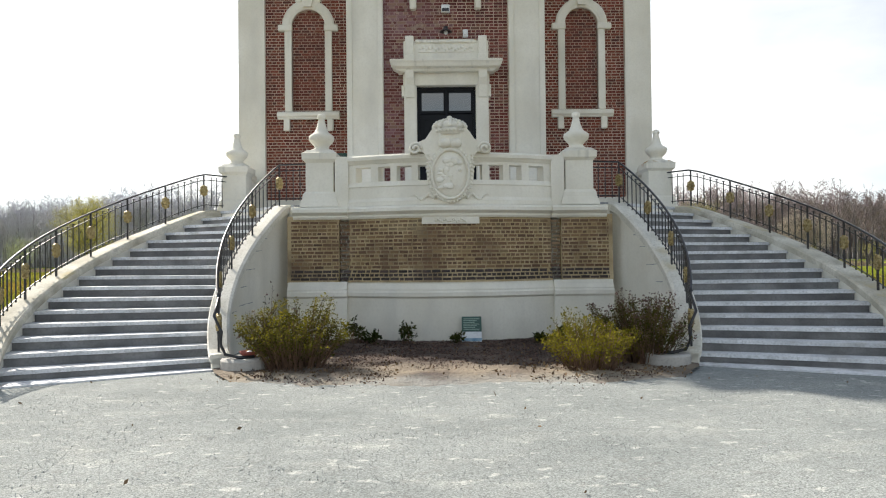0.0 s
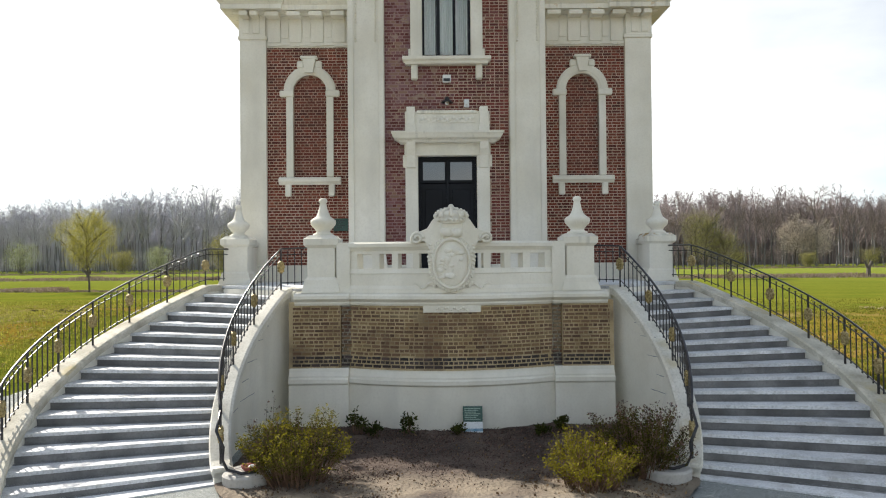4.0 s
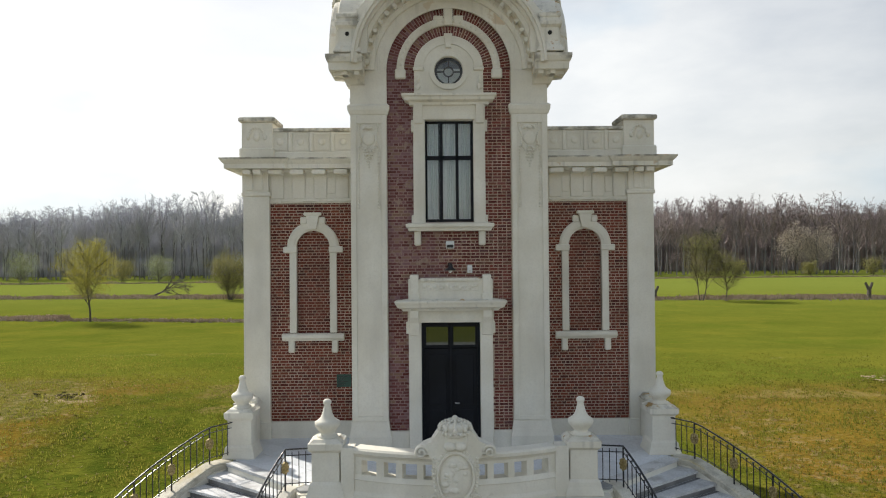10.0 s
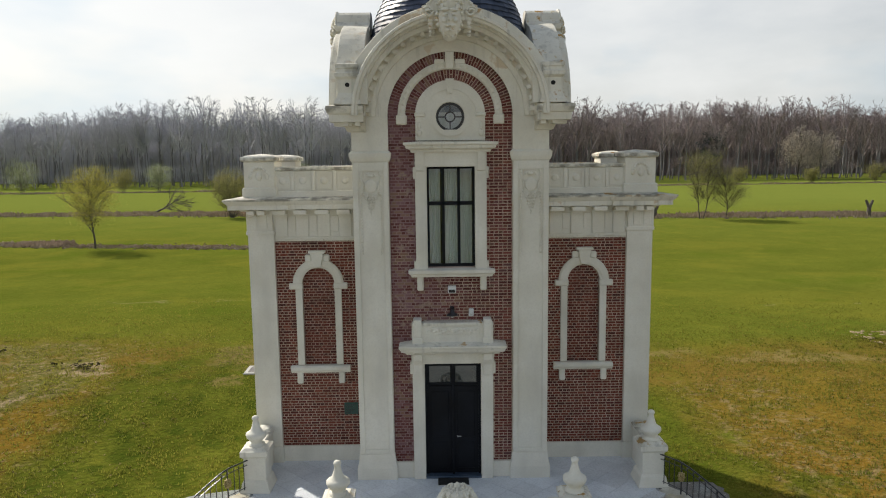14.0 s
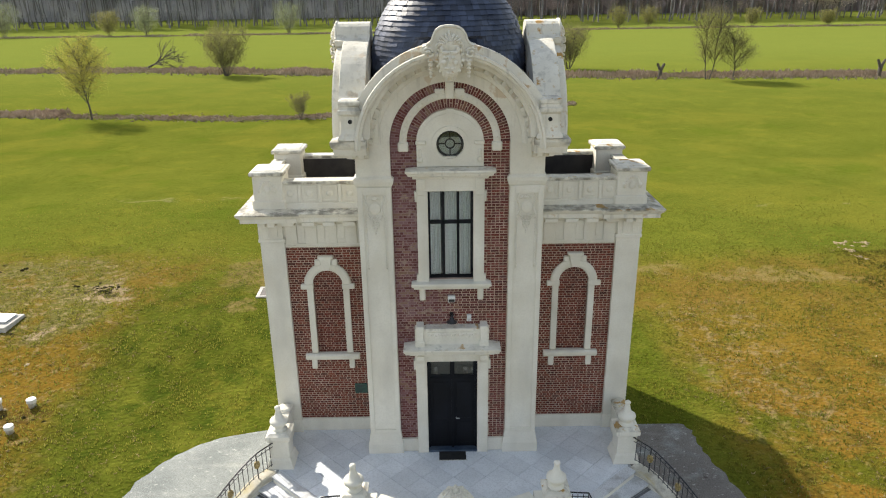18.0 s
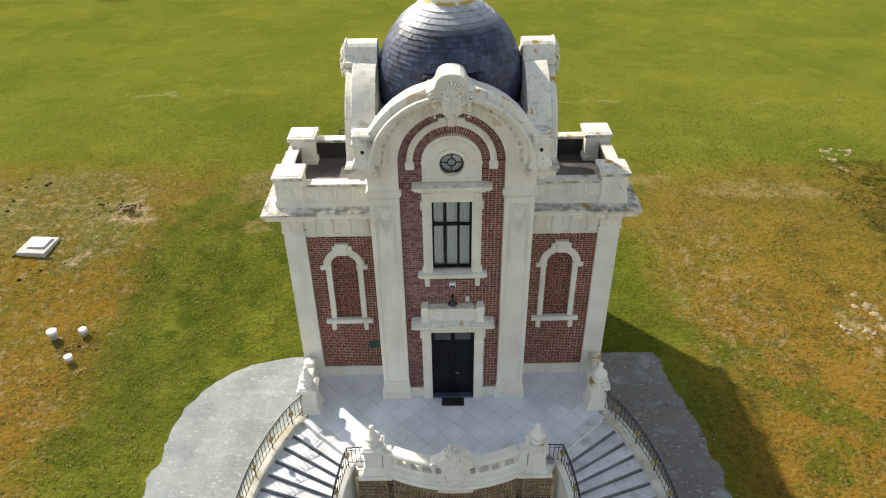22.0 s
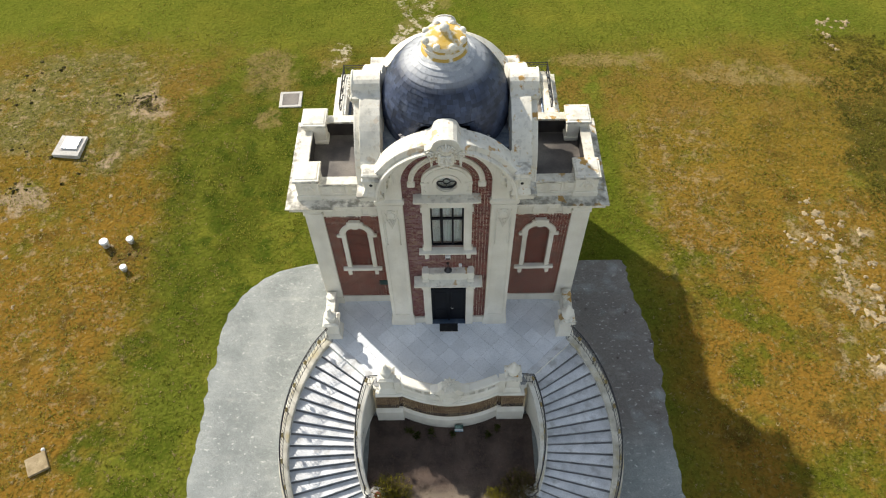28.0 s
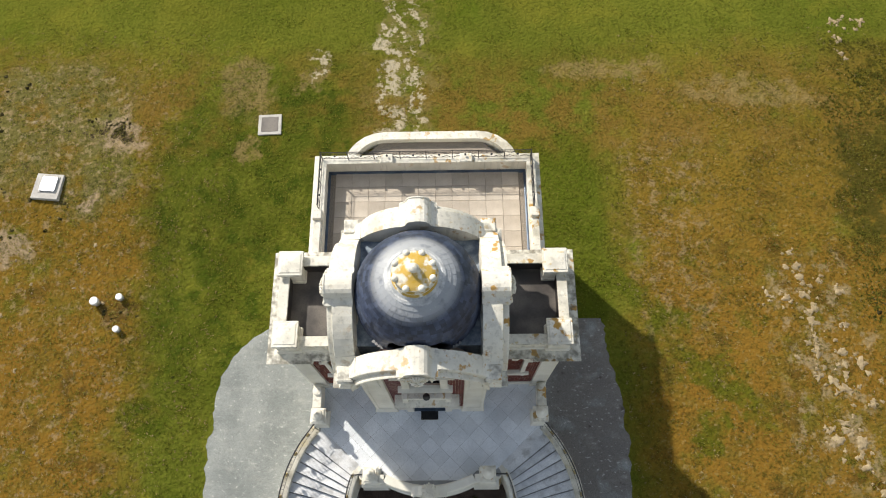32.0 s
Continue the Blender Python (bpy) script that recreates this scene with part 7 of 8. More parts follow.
HILLS = ((18.75, 25.4, 0.28), (19.0, 24.6, 0.36), (19.05, 24.0, 0.38), (20.0, 23.8, 0.22), (17.3, 23.05, 0.2), (18.2, 22.9, 0.3), (19.1, 23.05, 0.42), (20.9, 23.2, 0.28), (19.4, 22.25, 0.55),
         (19.25, 21.65, 0.5), (20.9, 21.5, 0.3), (19.2, 20.8, 0.34), (19.2, 20.05, 0.55), (20.4, 20.05, 0.42), (21.25, 19.45, 0.42), (19.05, 18.9, 0.3), (19.7, 18.6, 0.42), (20.4, 18.9, 0.32), (20.1, 18.2, 0.48))
for x, y, r in HILLS + ((19.75, 16.55, 0.4), (19.15, 16.3, 0.24), (19.3, 15.8, 0.5), (20.45, 15.65, 0.5), (21.4, 17.5, 0.36), (20.45, 14.6, 0.45), (20.9, 13.4, 0.3), (24.5, 40.3, 0.35), (25.9, 40.3, 0.5), (24.4, 39.0, 0.35), (24.3, 38.0, 0.25)):
    spot(x, y, r * 0.8, 0.07)
    for _ in range(5):
        spot(x + rnd.gauss(0, r * 0.8), y + rnd.gauss(0, r), rnd.uniform(0.05, 0.2), 0.04)
for i in range(40):
    spot(rnd.uniform(-26, -17), rnd.uniform(12, 34), rnd.uniform(0.05, 0.16), 0.04)
tagged(part("sandy_spots", (v, f), SAND_SPOT), "pale sandy molehills scattered in the grass", "soil", kind="stuff")

# dark clods and weeds round the bare spots
v, f = [], []
for cx, cy, sp, cnt in ((-17.7, 33.4, 0.35, 18), (-19.2, 33.6, 0.7, 7), (-23.0, 26.6, 0.5, 14), (-25.2, 33.4, 0.8, 12), (-20.9, 27.9, 0.7, 8), (-24.0, 29.6, 0.5, 6), (-24.2, 36.0, 1.0, 8), (-15.9, 22.3, 0.35, 8), (22.9, 22.6, 0.6, 8)):
    for i in range(cnt):
        x, y, r = cx + rnd.gauss(0, sp), cy + rnd.gauss(0, sp * 0.6), rnd.uniform(0.05, 0.16)
        spot(x, y, r, r * rnd.uniform(0.3, 0.8))
tagged(part("earth_clods", (v, f), material("dark_turf", (0.045, 0.042, 0.015), (0.13, 0.11, 0.05), 5, 1.0, 30, 0.8, spread=0.5)), "dark clods of earth and weeds on bare ground", "soil", kind="stuff")

# grass tufts near the house
def tufts(n, seed, region, size, mat, name, label, up=0.35):
    r = np.random.RandomState(seed)
    vs, fs = [], []
    cnt = 0
    while cnt < n:
        x, y = r.uniform(region[0], region[1]), r.uniform(region[2], region[3])
        a, b = yard_edges(y) if y < 22.1 else (0, 0)
        if a - 0.05 < x < b + 0.05 or (abs(x) < 5.6 and 17 < y < 33):
            continue
        if noise.noise((x * 0.6, y * 0.6, 8)) + 0.5 * noise.noise((x * 2.1, y * 2.1, 8)) < r.uniform(-0.6, 0.5):
            continue
        if region[0] > 20 and (x - 22.5) / 5 + r.uniform(-0.4, 0.4) < 0.75 * abs(noise.noise((y * 0.35, 3, 1))) + 0.25 * abs(y - 29) / 7:
            continue
        if r.uniform() < max(bump01(y, 30, 56), bump01(abs(x), 18, 34)):
            continue
        z = gz(x, y)
        for _ in range(3):
            an, le = r.uniform(0, 6.28), size * r.uniform(0.5, 1.3)
            dx, dy = math.cos(an), math.sin(an)
            ox, oy2 = r.uniform(-0.05, 0.05), r.uniform(-0.05, 0.05)
            w = le * 0.28
            k = len(vs)
            reach = le / max(1.0, 2.0 * up)
            vs += [(x + ox - dy * w, y + oy2 + dx * w, z - 0.01), (x + ox + dy * w, y + oy2 - dx * w, z - 0.01), (x + ox + dx * reach, y + oy2 + dy * reach, z + le * up)]
            fs.append((k, k + 1, k + 2))
        cnt += 1
    return tagged(part(name, (vs, fs), mat), label, "grass", kind="stuff")


BLADE = material("grass_blade", (0.18, 0.20, 0.030), (0.27, 0.25, 0.047), 0.3, 0.9, 8, 0, spread=0.35)
backlit(BLADE, 0.55)
DRY_TUFT = material("dry_grass_blades", (0.20, 0.15, 0.06), (0.33, 0.26, 0.13), 0.4, 0.9, 8, 0, spread=0.35)
tufts(60000, 1, (-34, 33, 3, 56), 0.060, BLADE, "grass_tufts", "short upright green and yellow grass tufts", 1.5)
tufts(2500, 2, (-28, -11, 6, 40), 0.10, DRY_TUFT, "dry_tufts", "dry straw-coloured grass tufts on bare ground")
tufts(2000, 3, (9.5, 27, 6, 40), 0.10, DRY_TUFT, "dry_tufts", "dry straw-coloured grass tufts on bare ground")
tufts(6000, 4, (21.5, 29.5, 17, 39), 0.15, material("dark_scrub", (0.070, 0.072, 0.012), (0.135, 0.115, 0.020), 0.6, 0.95, 8, 0, spread=0.5), "scrub", "low dark scrub at the meadow edge")

for dull in ("dry_grass_blades", "dark_scrub", "dark_turf"):
    backlit(bpy.data.materials[dull], 0.3)

# dead leaves and grit on the forecourt
rnd = random.Random(5)
pts = [(rnd.uniform(-8, 8), rnd.uniform(3, 10), 0.022) for _ in range(50)] + [(rnd.choice((-1, 1)) * rnd.uniform(0.8, 3.2), rnd.gauss(10.25, 0.4), 0.045) for _ in range(700)] + [(rnd.uniform(-3, 3), rnd.uniform(9.4, 13.5), 0.06) for _ in range(600)]
tagged(part("fallen_leaves", leaf_mesh(pts, 0.05, rnd, 0.6), material("dead_leaf", (0.12, 0.07, 0.035), (0.22, 0.15, 0.08), 3, 0.9, 20, 0, spread=0.4)), "brown fallen leaves on gravel and soil", "leaves", kind="stuff")

rnd = random.Random(15)
pts = [(rnd.uniform(-3.2, 3.2), 10.0 + 3.8 * rnd.random() ** 0.6, 0.055) for _ in range(26000)]
pts += [(rnd.choice((-1, 1)) * rnd.uniform(0.9, 3.2), rnd.gauss(10.2, 0.45), 0.04) for _ in range(9000)]
pts = [p for p in pts if math.hypot(abs(p[0]) + 0.5, p[1] - 12.33) < 4.1 and p[1] < bow(p[0]) - 0.1]
tagged(part("bark_mulch", leaf_mesh(pts, 0.028, rnd, 0.55), material("bark_chips", (0.05, 0.030, 0.024), (0.15, 0.095, 0.075), 9, 0.95, 30, 0, spread=0.6)), "dark bark chips strewn on the bed", "mulch", kind="stuff")
# loose stones of the gravel before the stairs
r = np.random.RandomState(8)
N = 45000
px, py, rr = r.uniform(-9.3, 9.3, N), 0.6 + 8.4 * r.rand(N) ** 1.15, 0.004 + 0.006 * r.rand(N) ** 2
an = r.rand(N) * 6.28
V = np.zeros((N, 5, 3))
for i in range(4):
    wob = rr * r.uniform(0.7, 1.3, N)
    V[:, i] = np.stack((px + wob * np.cos(an + i * 1.571), py + wob * np.sin(an + i * 1.571), np.full(N, 0.008)), 1)
V[:, 4] = np.stack((px + rr * r.uniform(-0.4, 0.4, N), py + rr * r.uniform(-0.4, 0.4, N), 0.014 + rr * 0.8), 1)
o5 = 5 * np.arange(N)
F = np.concatenate([np.stack((o5 + i, o5 + (i + 1) % 4, o5 + 4), 1) for i in range(4)])
tagged(part("loose_gravel", (V.reshape(-1, 3).tolist(), F.tolist()), material("gravel_stones", (0.26, 0.27, 0.265), (0.40, 0.41, 0.40), 8, 0.9, 60, 0, spread=0.45)), "small loose grey stones on the forecourt", "gravel", kind="stuff")

# ditches with dry reed
def reed_strip(name, pts, width, height, n, seed):
    r = random.Random(seed)
    vs, fs = [], []
    for _ in range(n):
        t = r.random() * (len(pts) - 1)
        i = int(t)
        (x0, y0), (x1, y1) = pts[i], pts[i + 1]
        x = x0 + (x1 - x0) * (t - i)
        y = y0 + (y1 - y0) * (t - i) + r.gauss(0, width / 2)
        hh = height * r.uniform(0.3, 1.0) * (0.6 + 0.7 * noise.noise((x * 0.12, seed, 0)))
        hh = max(hh, 0.12)
        w = r.uniform(0.1, 0.35)
        z = gz(x, y)
        k = len(vs)
        ln = r.uniform(-0.3, 0.3)
        vs += [(x - w, y, z - 0.05), (x + w, y + 0.1, z - 0.05), (x + ln, y + r.uniform(-.2, .2), z + hh)]
        fs.append((k, k + 1, k + 2))
    return tagged(part(name, (vs, fs), REED), "strip of dry brown reed and grass along a ditch", "reed", kind="stuff")


reed_strip("reed_strip", [(-110, 105), (-62, 101), (-54, 100)], 2.2, 1.0, 3500, 1)
reed_strip("reed_strip", [(-56, 99), (-27, 94.5), (-8, 97), (20, 104)], 2.0, 0.40, 5000, 2)
reed_strip("reed_strip", [(-130, 162), (-62, 158), (-24, 149), (35, 137), (80, 133), (130, 130)], 5.0, 1.2, 20000, 3)
reed_strip("reed_strip", [(-260, 318), (-120, 312), (0, 318), (120, 322), (260, 320)], 3.0, 1.6, 9000, 4)


# ---- trees ----
def limb(vs, fs, p, q, r0, r1, n=3):
    """One tapered straight piece of a limb."""
    d = (q - p).normalized()
    u = d.orthogonal().normalized()
    w = d.cross(u)
    k = len(vs)
    for c, r in ((p, r0), (q, r1)):
        for i in range(n):
            a = 2 * math.pi * i / n
            vs.append(c + u * (r * math.cos(a)) + w * (r * math.sin(a)))
    for i in range(n):
        j = (i + 1) % n
        fs.append((k + i, k + j, k + n + j))
        fs.append((k + i, k + n + j, k + n + i))


def bare_tree(seed, low, limbs=30, subs=5, twigs=11, reach=0.20, rise=(0.7, 1.6), stem_r=0.0085, stems=1, lean=0.0, twig_w=0.0009, peak=0.55):
    """A bare tree of height 1 as triangles: stem, rising limbs, a fine crown of twigs; and the places of its leaves."""
    r = random.Random(seed)
    V, F, tips = [], [], []
    for sn in range(stems):
        az = 6.28 * sn / stems + r.uniform(-0.3, 0.3)
        ln0 = lean * r.uniform(0.3, 1.0)
        p = Vector((0.02 * math.cos(az), 0.02 * math.sin(az), -0.02)) if stems > 1 else Vector((0, 0, -0.02))
        tall = 1.0 if stems == 1 else r.uniform(0.75, 1.0)
        stem = [p]
        for i in range(6):
            q = p + Vector((r.gauss(0, 0.012) + ln0 * 0.155 * math.cos(az), r.gauss(0, 0.012) + ln0 * 0.155 * math.sin(az), 0.155)) * tall
            limb(V, F, p, q, stem_r * (1 - i / 7.5), stem_r * (1 - (i + 1) / 7.5), 3 if stem_r < 0.012 else 6)
            p = q
            stem.append(p)
        for i in range(limbs):
            t = low + (0.93 - low) * (i + r.random()) / limbs
            k = min(int(t / 0.155), 5)
            b = stem[k].lerp(stem[k + 1], t / 0.155 - k)
            a = r.uniform(0, 6.28)
            ln = reach * (1 - 0.75 * abs(t - peak)) * r.uniform(0.7, 1.25)
            d = Vector((math.cos(a), math.sin(a), r.uniform(*rise))).normalized()
            e = b + d * ln
            limb(V, F, b, e, stem_r * 0.38, stem_r * 0.19)
            for j in range(subs):
                m = b.lerp(e, r.uniform(0.35, 1.0))
                d2 = (d + Vector((r.gauss(0, 0.6), r.gauss(0, 0.6), r.gauss(0.2, 0.3)))).normalized()
                e2 = m + d2 * (ln * r.uniform(0.3, 0.7))
                limb(V, F, m, e2, stem_r * 0.15, stem_r * 0.09)
                for _ in range(twigs):
                    m2 = m.lerp(e2, r.uniform(0.2, 1.0))
                    d3 = (d2 + Vector((r.gauss(0, 0.8), r.gauss(0, 0.8), r.gauss(0.15, 0.5)))).normalized()
                    t3 = m2 + d3 * r.uniform(0.02, 0.06)
                    s3 = d3.orthogonal().normalized() * twig_w
                    k3 = len(V)
                    V.extend((m2 + s3, m2 - s3, t3))
                    F.append((k3, k3 + 1, k3 + 2))
                    tips.append(t3)
    top = max(v.z for v in V)
    return np.array([(v.x, v.y, v.z / top) for v in V]), np.array(F), [Vector((t.x, t.y, t.z / top)) for t in tips]


def leaf_cards(tips, rnd, per, size, jitter):
    """Small leaf clumps as single kites round the twig tips."""
    v, f = [], []
    for t in tips:
        for _ in range(per if per >= 1 else (1 if rnd.random() < per else 0)):
            p = t + Vector((rnd.gauss(0, jitter), rnd.gauss(0, jitter), rnd.gauss(0, jitter)))
            d = Vector((rnd.gauss(0, 1), rnd.gauss(0, 1), rnd.gauss(0, 1))).normalized()
            s = d.orthogonal().normalized()
            L = size * rnd.uniform(0.5, 1.4)
            k = len(v)
            v.extend((p - d * L * 0.5, p + s * L * 0.35, p + d * L * 0.5, p - s * L * 0.35))
            f.append((k, k + 1, k + 2, k + 3))
    return v, f


def tree(x, y, h, seed, label, leaf_mat=None, per=1, size=0.2, jitter=0.15, crown=None, **kw):
    rnd = random.Random(seed)
    z = gz(x, y)
    A, F, tips = bare_tree(seed, **kw)
    t = thing("tree", label, "tree", (x, y, z))
    o = Vector((x, y, z))
    part("trunk", ((A * h + np.array(o)).tolist(), F.tolist()), BARK, t)
    if crown:
        # leaf clumps through an uneven rounded crown: middle height, half width, half height, number
        cz, rx, rz, cnt = crown
        for _ in range(cnt):
            d = Vector((rnd.gauss(0, 1), rnd.gauss(0, 1), rnd.gauss(0, 1))).normalized()
            k = rnd.random() ** 0.42 * (0.86 + 0.42 * noise.noise(d * 2.2 + Vector((seed, 0, 0))))
            if noise.noise(d * k * 4.5 + Vector((0, seed, 0))) > -0.22:
                tips.append(Vector((d.x * rx * k, d.y * rx * k, cz + d.z * rz * k)))
    if leaf_mat:
        lv, lf = leaf_cards([q * h + o for q in tips], rnd, per, size, jitter)
        part("crown", (lv, lf), leaf_mat, t)
    return t


YOUNG = dict(low=0.20, limbs=30, subs=7, twigs=9, reach=0.38, rise=(0.9, 1.8), stem_r=0.013, twig_w=0.0010, peak=0.38)
tree(-47.5, 95.5, 11.4, 1, "young tree with yellow spring leaves by the ditch", SPRING_LEAF, 5, 0.11, 0.26, crown=(0.60, 0.37, 0.38, 1900), **YOUNG)
BUSHY = dict(low=0.16, limbs=11, subs=6, twigs=9, reach=0.24, rise=(1.0, 2.2), stem_r=0.007, stems=13, lean=0.6, twig_w=0.0009)
tree(-43.5, 146, 10.8, 2, "many-stemmed willow bush with thin olive leaves", OLIVE_LEAF, 1, 0.17, 0.30, crown=(0.50, 0.46, 0.46, 6000), **BUSHY)
tree(27, 150, 10.5, 3, "many-stemmed willow bush with thin olive leaves", OLIVE_LEAF, 1, 0.17, 0.30, crown=(0.50, 0.46, 0.46, 6000), **BUSHY)
tree(-19.0, 95, 3.6, 4, "small bare bush by the ditch", OLIVE_LEAF, 0.4, 0.08, 0.08, **BUSHY)
tree(48.5, 129, 13.0, 5, "slender young tree with thin olive leaves", OLIVE_LEAF, 3, 0.13, 0.25, crown=(0.60, 0.26, 0.38, 2200), low=0.2, limbs=26, subs=6, twigs=8, reach=0.27, rise=(1.2, 2.2), stem_r=0.010, stems=2, lean=0.15, twig_w=0.0010)
tree(53.0, 128.5, 9.4, 6, "young tree with fresh olive-green leaves", OLIVE_LEAF, 4, 0.11, 0.24, crown=(0.58, 0.34, 0.38, 1500), **YOUNG)
ROUND = dict(low=0.10, limbs=10, subs=6, twigs=7, reach=0.30, rise=(0.5, 1.8), stem_r=0.007, stems=7, lean=0.5, twig_w=0.0008, peak=0.6)
for i, (x, y, h) in enumerate(((-189, 318, 16), (-143, 318, 12), (-127, 318, 13.5), (-66, 322, 14), (82, 332, 11), (96, 334, 10), (142, 330, 9), (172, 322, 8), (205, 328, 10))):
    pale = i in (0, 2, 3)
    tree(x, y, h, 30 + i, "rounded pale green willow bush before the wood" if pale else "rounded olive-brown bush before the wood", PALE_LEAF if pale else OLIVE_LEAF, 0.5, 0.32, 0.35, crown=(0.52, 0.54, 0.47, 7000), **ROUND)
# pollard stumps and a fallen tree
for x, y, h in ((80.5, 130.5, 3.0), (41.0, 133, 2.6), (-79, 158, 2.2)):
    rnd = random.Random(int(abs(x)))
    ps = thing("pollard_stump", "dark cut-back pollard willow stump by the ditch", "stump", (x, y, gz(x, y)), "pollard stumps")
    vs, fs = [], []
    o = Vector((x, y, gz(x, y)))
    limb(vs, fs, o - Vector((0, 0, 0.3)), o + Vector((0.1, 0, h * 0.6)), 0.42, 0.36, 8)
    part("trunk", (vs, fs), BARK, ps)
    for a in (-0.5, 0.6):
        vs, fs = [], []
        limb(vs, fs, o + Vector((0.1, 0, h * 0.5)), o + Vector((a * 1.2, 0, h)), 0.30, 0.22, 7)
        part("stub", (vs, fs), BARK, ps)
ft = thing("fallen_tree", "bare fallen tree with upturned branches in the reeds", "tree", (-63, 162, gz(-63, 162)))
rnd = random.Random(77)
A, F, _ = bare_tree(77, low=0.25, limbs=18, subs=6, twigs=5, reach=0.55, stem_r=0.03, twig_w=0.003)
rot = Matrix.Rotation(radians(62), 3, "Y")
o = Vector((-66, 162, gz(-63, 162) + 0.2))
part("trunk", ([rot @ (Vector(q) * 9.0) + o for q in A.tolist()], F.tolist()), BARK, ft)

# the wood beyond the meadow: rows of tall bare trees in one mesh
def forest_tree(seed, fork, spread, limbs=13, subs=10, twigs=15, tw=0.0011):
    """A bare forest tree of height 1: clear stem, limbs bending upwards, a rounded crown of dense twigs."""
    r = random.Random(seed)
    V, F = [], []
    stem = [Vector((0, 0, -0.02))]
    for i in range(5):
        stem.append(stem[-1] + Vector((r.gauss(0, 0.010), r.gauss(0, 0.010), 0.168)))
    for i in range(5):
        limb(V, F, stem[i], stem[i + 1], 0.0085 * (1 - i / 6), 0.0085 * (1 - (i + 1) / 6))
    for i in range(limbs):
        f = r.uniform(0.15, 1.0) ** 0.7
        az = 2.4 * i + r.uniform(-0.5, 0.5)
        out = spread * f
        top = (0.56 + 0.44 * math.sqrt(1 - 0.72 * f * f)) * r.uniform(0.88, 1.0)
        t = max(fork, min(0.78, top - r.uniform(0.24, 0.42)))
        k = min(int((t + 0.02) / 0.168), 4)
        p = stem[k].lerp(stem[k + 1], (t + 0.02) / 0.168 - k)
        m = p + Vector((math.cos(az) * out * 0.6, math.sin(az) * out * 0.6, (top - t) * 0.45))
        e = Vector((p.x + math.cos(az) * out, p.y + math.sin(az) * out, top))
        limb(V, F, p, m, 0.0050, 0.0034)
        limb(V, F, m, e, 0.0034, 0.0008)
        for j in range(subs):
            u = r.uniform(0.25, 1.0)
            b = p.lerp(m, u * 2) if u < 0.5 else m.lerp(e, u * 2 - 1)
            d = Vector((r.gauss(0, 0.7) + 0.5 * math.cos(az), r.gauss(0, 0.7) + 0.5 * math.sin(az), r.uniform(0.2, 1.5))).normalized()
            c = b + d * r.uniform(0.035, 0.085)
            limb(V, F, b, c, 0.0017, 0.0006)
            for _ in range(twigs):
                q = b.lerp(c, r.uniform(0.25, 1.0))
                g = (d + Vector((r.gauss(0, 0.7), r.gauss(0, 0.7), r.gauss(0.15, 0.45)))).normalized()
                s3 = g.orthogonal().normalized() * tw
                k3 = len(V)
                V.extend((q + s3, q - s3, q + g * r.uniform(0.014, 0.042)))
                F.append((k3, k3 + 1, k3 + 2))
    top = max(v.z for v in V)
    return np.array([(v.x, v.y, v.z / top) for v in V]), np.array(F)


rnd = random.Random(9)
KINDS = [forest_tree(i, 0.30 + 0.05 * (i % 4), (0.15, 0.19, 0.13)[i % 3]) for i in range(7)] + [forest_tree(40 + i, 0.08, 0.30, 12, 6, 12, 0.003) for i in range(4)]


WOOD_BARK = material("forest_bark", (0.17, 0.165, 0.175), (0.27, 0.26, 0.27), 0.4, 0.9, 3, 0, stretch=(1, 1, 0.2))


def wood(name, spots, mat, label):
    V, F, M, off = [], [], [], 0
    for x, y, h, kind, wide in spots:
        a, b = KINDS[kind]
        an = rnd.uniform(0, 6.28)
        c, s_ = math.cos(an), math.sin(an)
        P = a * np.array((h * wide, h * wide, h))
        V.append(np.stack((P[:, 0] * c - P[:, 1] * s_ + x, P[:, 0] * s_ + P[:, 1] * c + y, P[:, 2] + gz(x, y)), 1))
        F.append(b + off)
        M.append((np.arange(len(b)) < 30).astype(np.int32))
        off += len(P)
    V, F = np.concatenate(V).astype(np.float32), np.concatenate(F).astype(np.int32)
    me = bpy.data.meshes.new(name)
    me.vertices.add(len(V))
    me.vertices.foreach_set("co", V.ravel())
    me.loops.add(F.size)
    me.loops.foreach_set("vertex_index", F.ravel())
    me.polygons.add(len(F))
    me.polygons.foreach_set("loop_start", np.arange(0, F.size, 3, dtype=np.int32))
    me.update(calc_edges=True)
    me.materials.append(mat)
    me.materials.append(WOOD_BARK)
    me.polygons.foreach_set("material_index", np.concatenate(M))
    return tagged(new(name, me), label, "wood", kind="stuff")


west, east = [], []
for row, (y, step) in enumerate(((398, 10.5), (408, 10.5), (420, 10), (434, 10), (450, 10.5), (470, 11.5), (495, 12.5))):
    x = -350 - 4 * row
    while x < 350:
        h = rnd.uniform(39, 50) * (1 + 0.06 * math.sin(x * 0.035 + 0.5 * row) + 0.05 * math.sin(x * 0.011 + 2))
        (west if x < 0 else east).append((x + rnd.uniform(-4, 4), y + rnd.uniform(-5, 5), h, rnd.randrange(7), rnd.uniform(0.9, 1.35)))
        x += step
# West half: sunward haze painted into the pale grey-blue; same wood as the east.
HAZED_TWIGS = material("grey_bare_twigs", (0.46, 0.455, 0.50), (0.55, 0.54, 0.58), 0.05, 0.9, 2, 0, spread=0.18)
BROWN_TWIGS = material("brown_bare_twigs", (0.27, 0.22, 0.225), (0.38, 0.315, 0.31), 0.05, 0.9, 2, 0, spread=0.28)
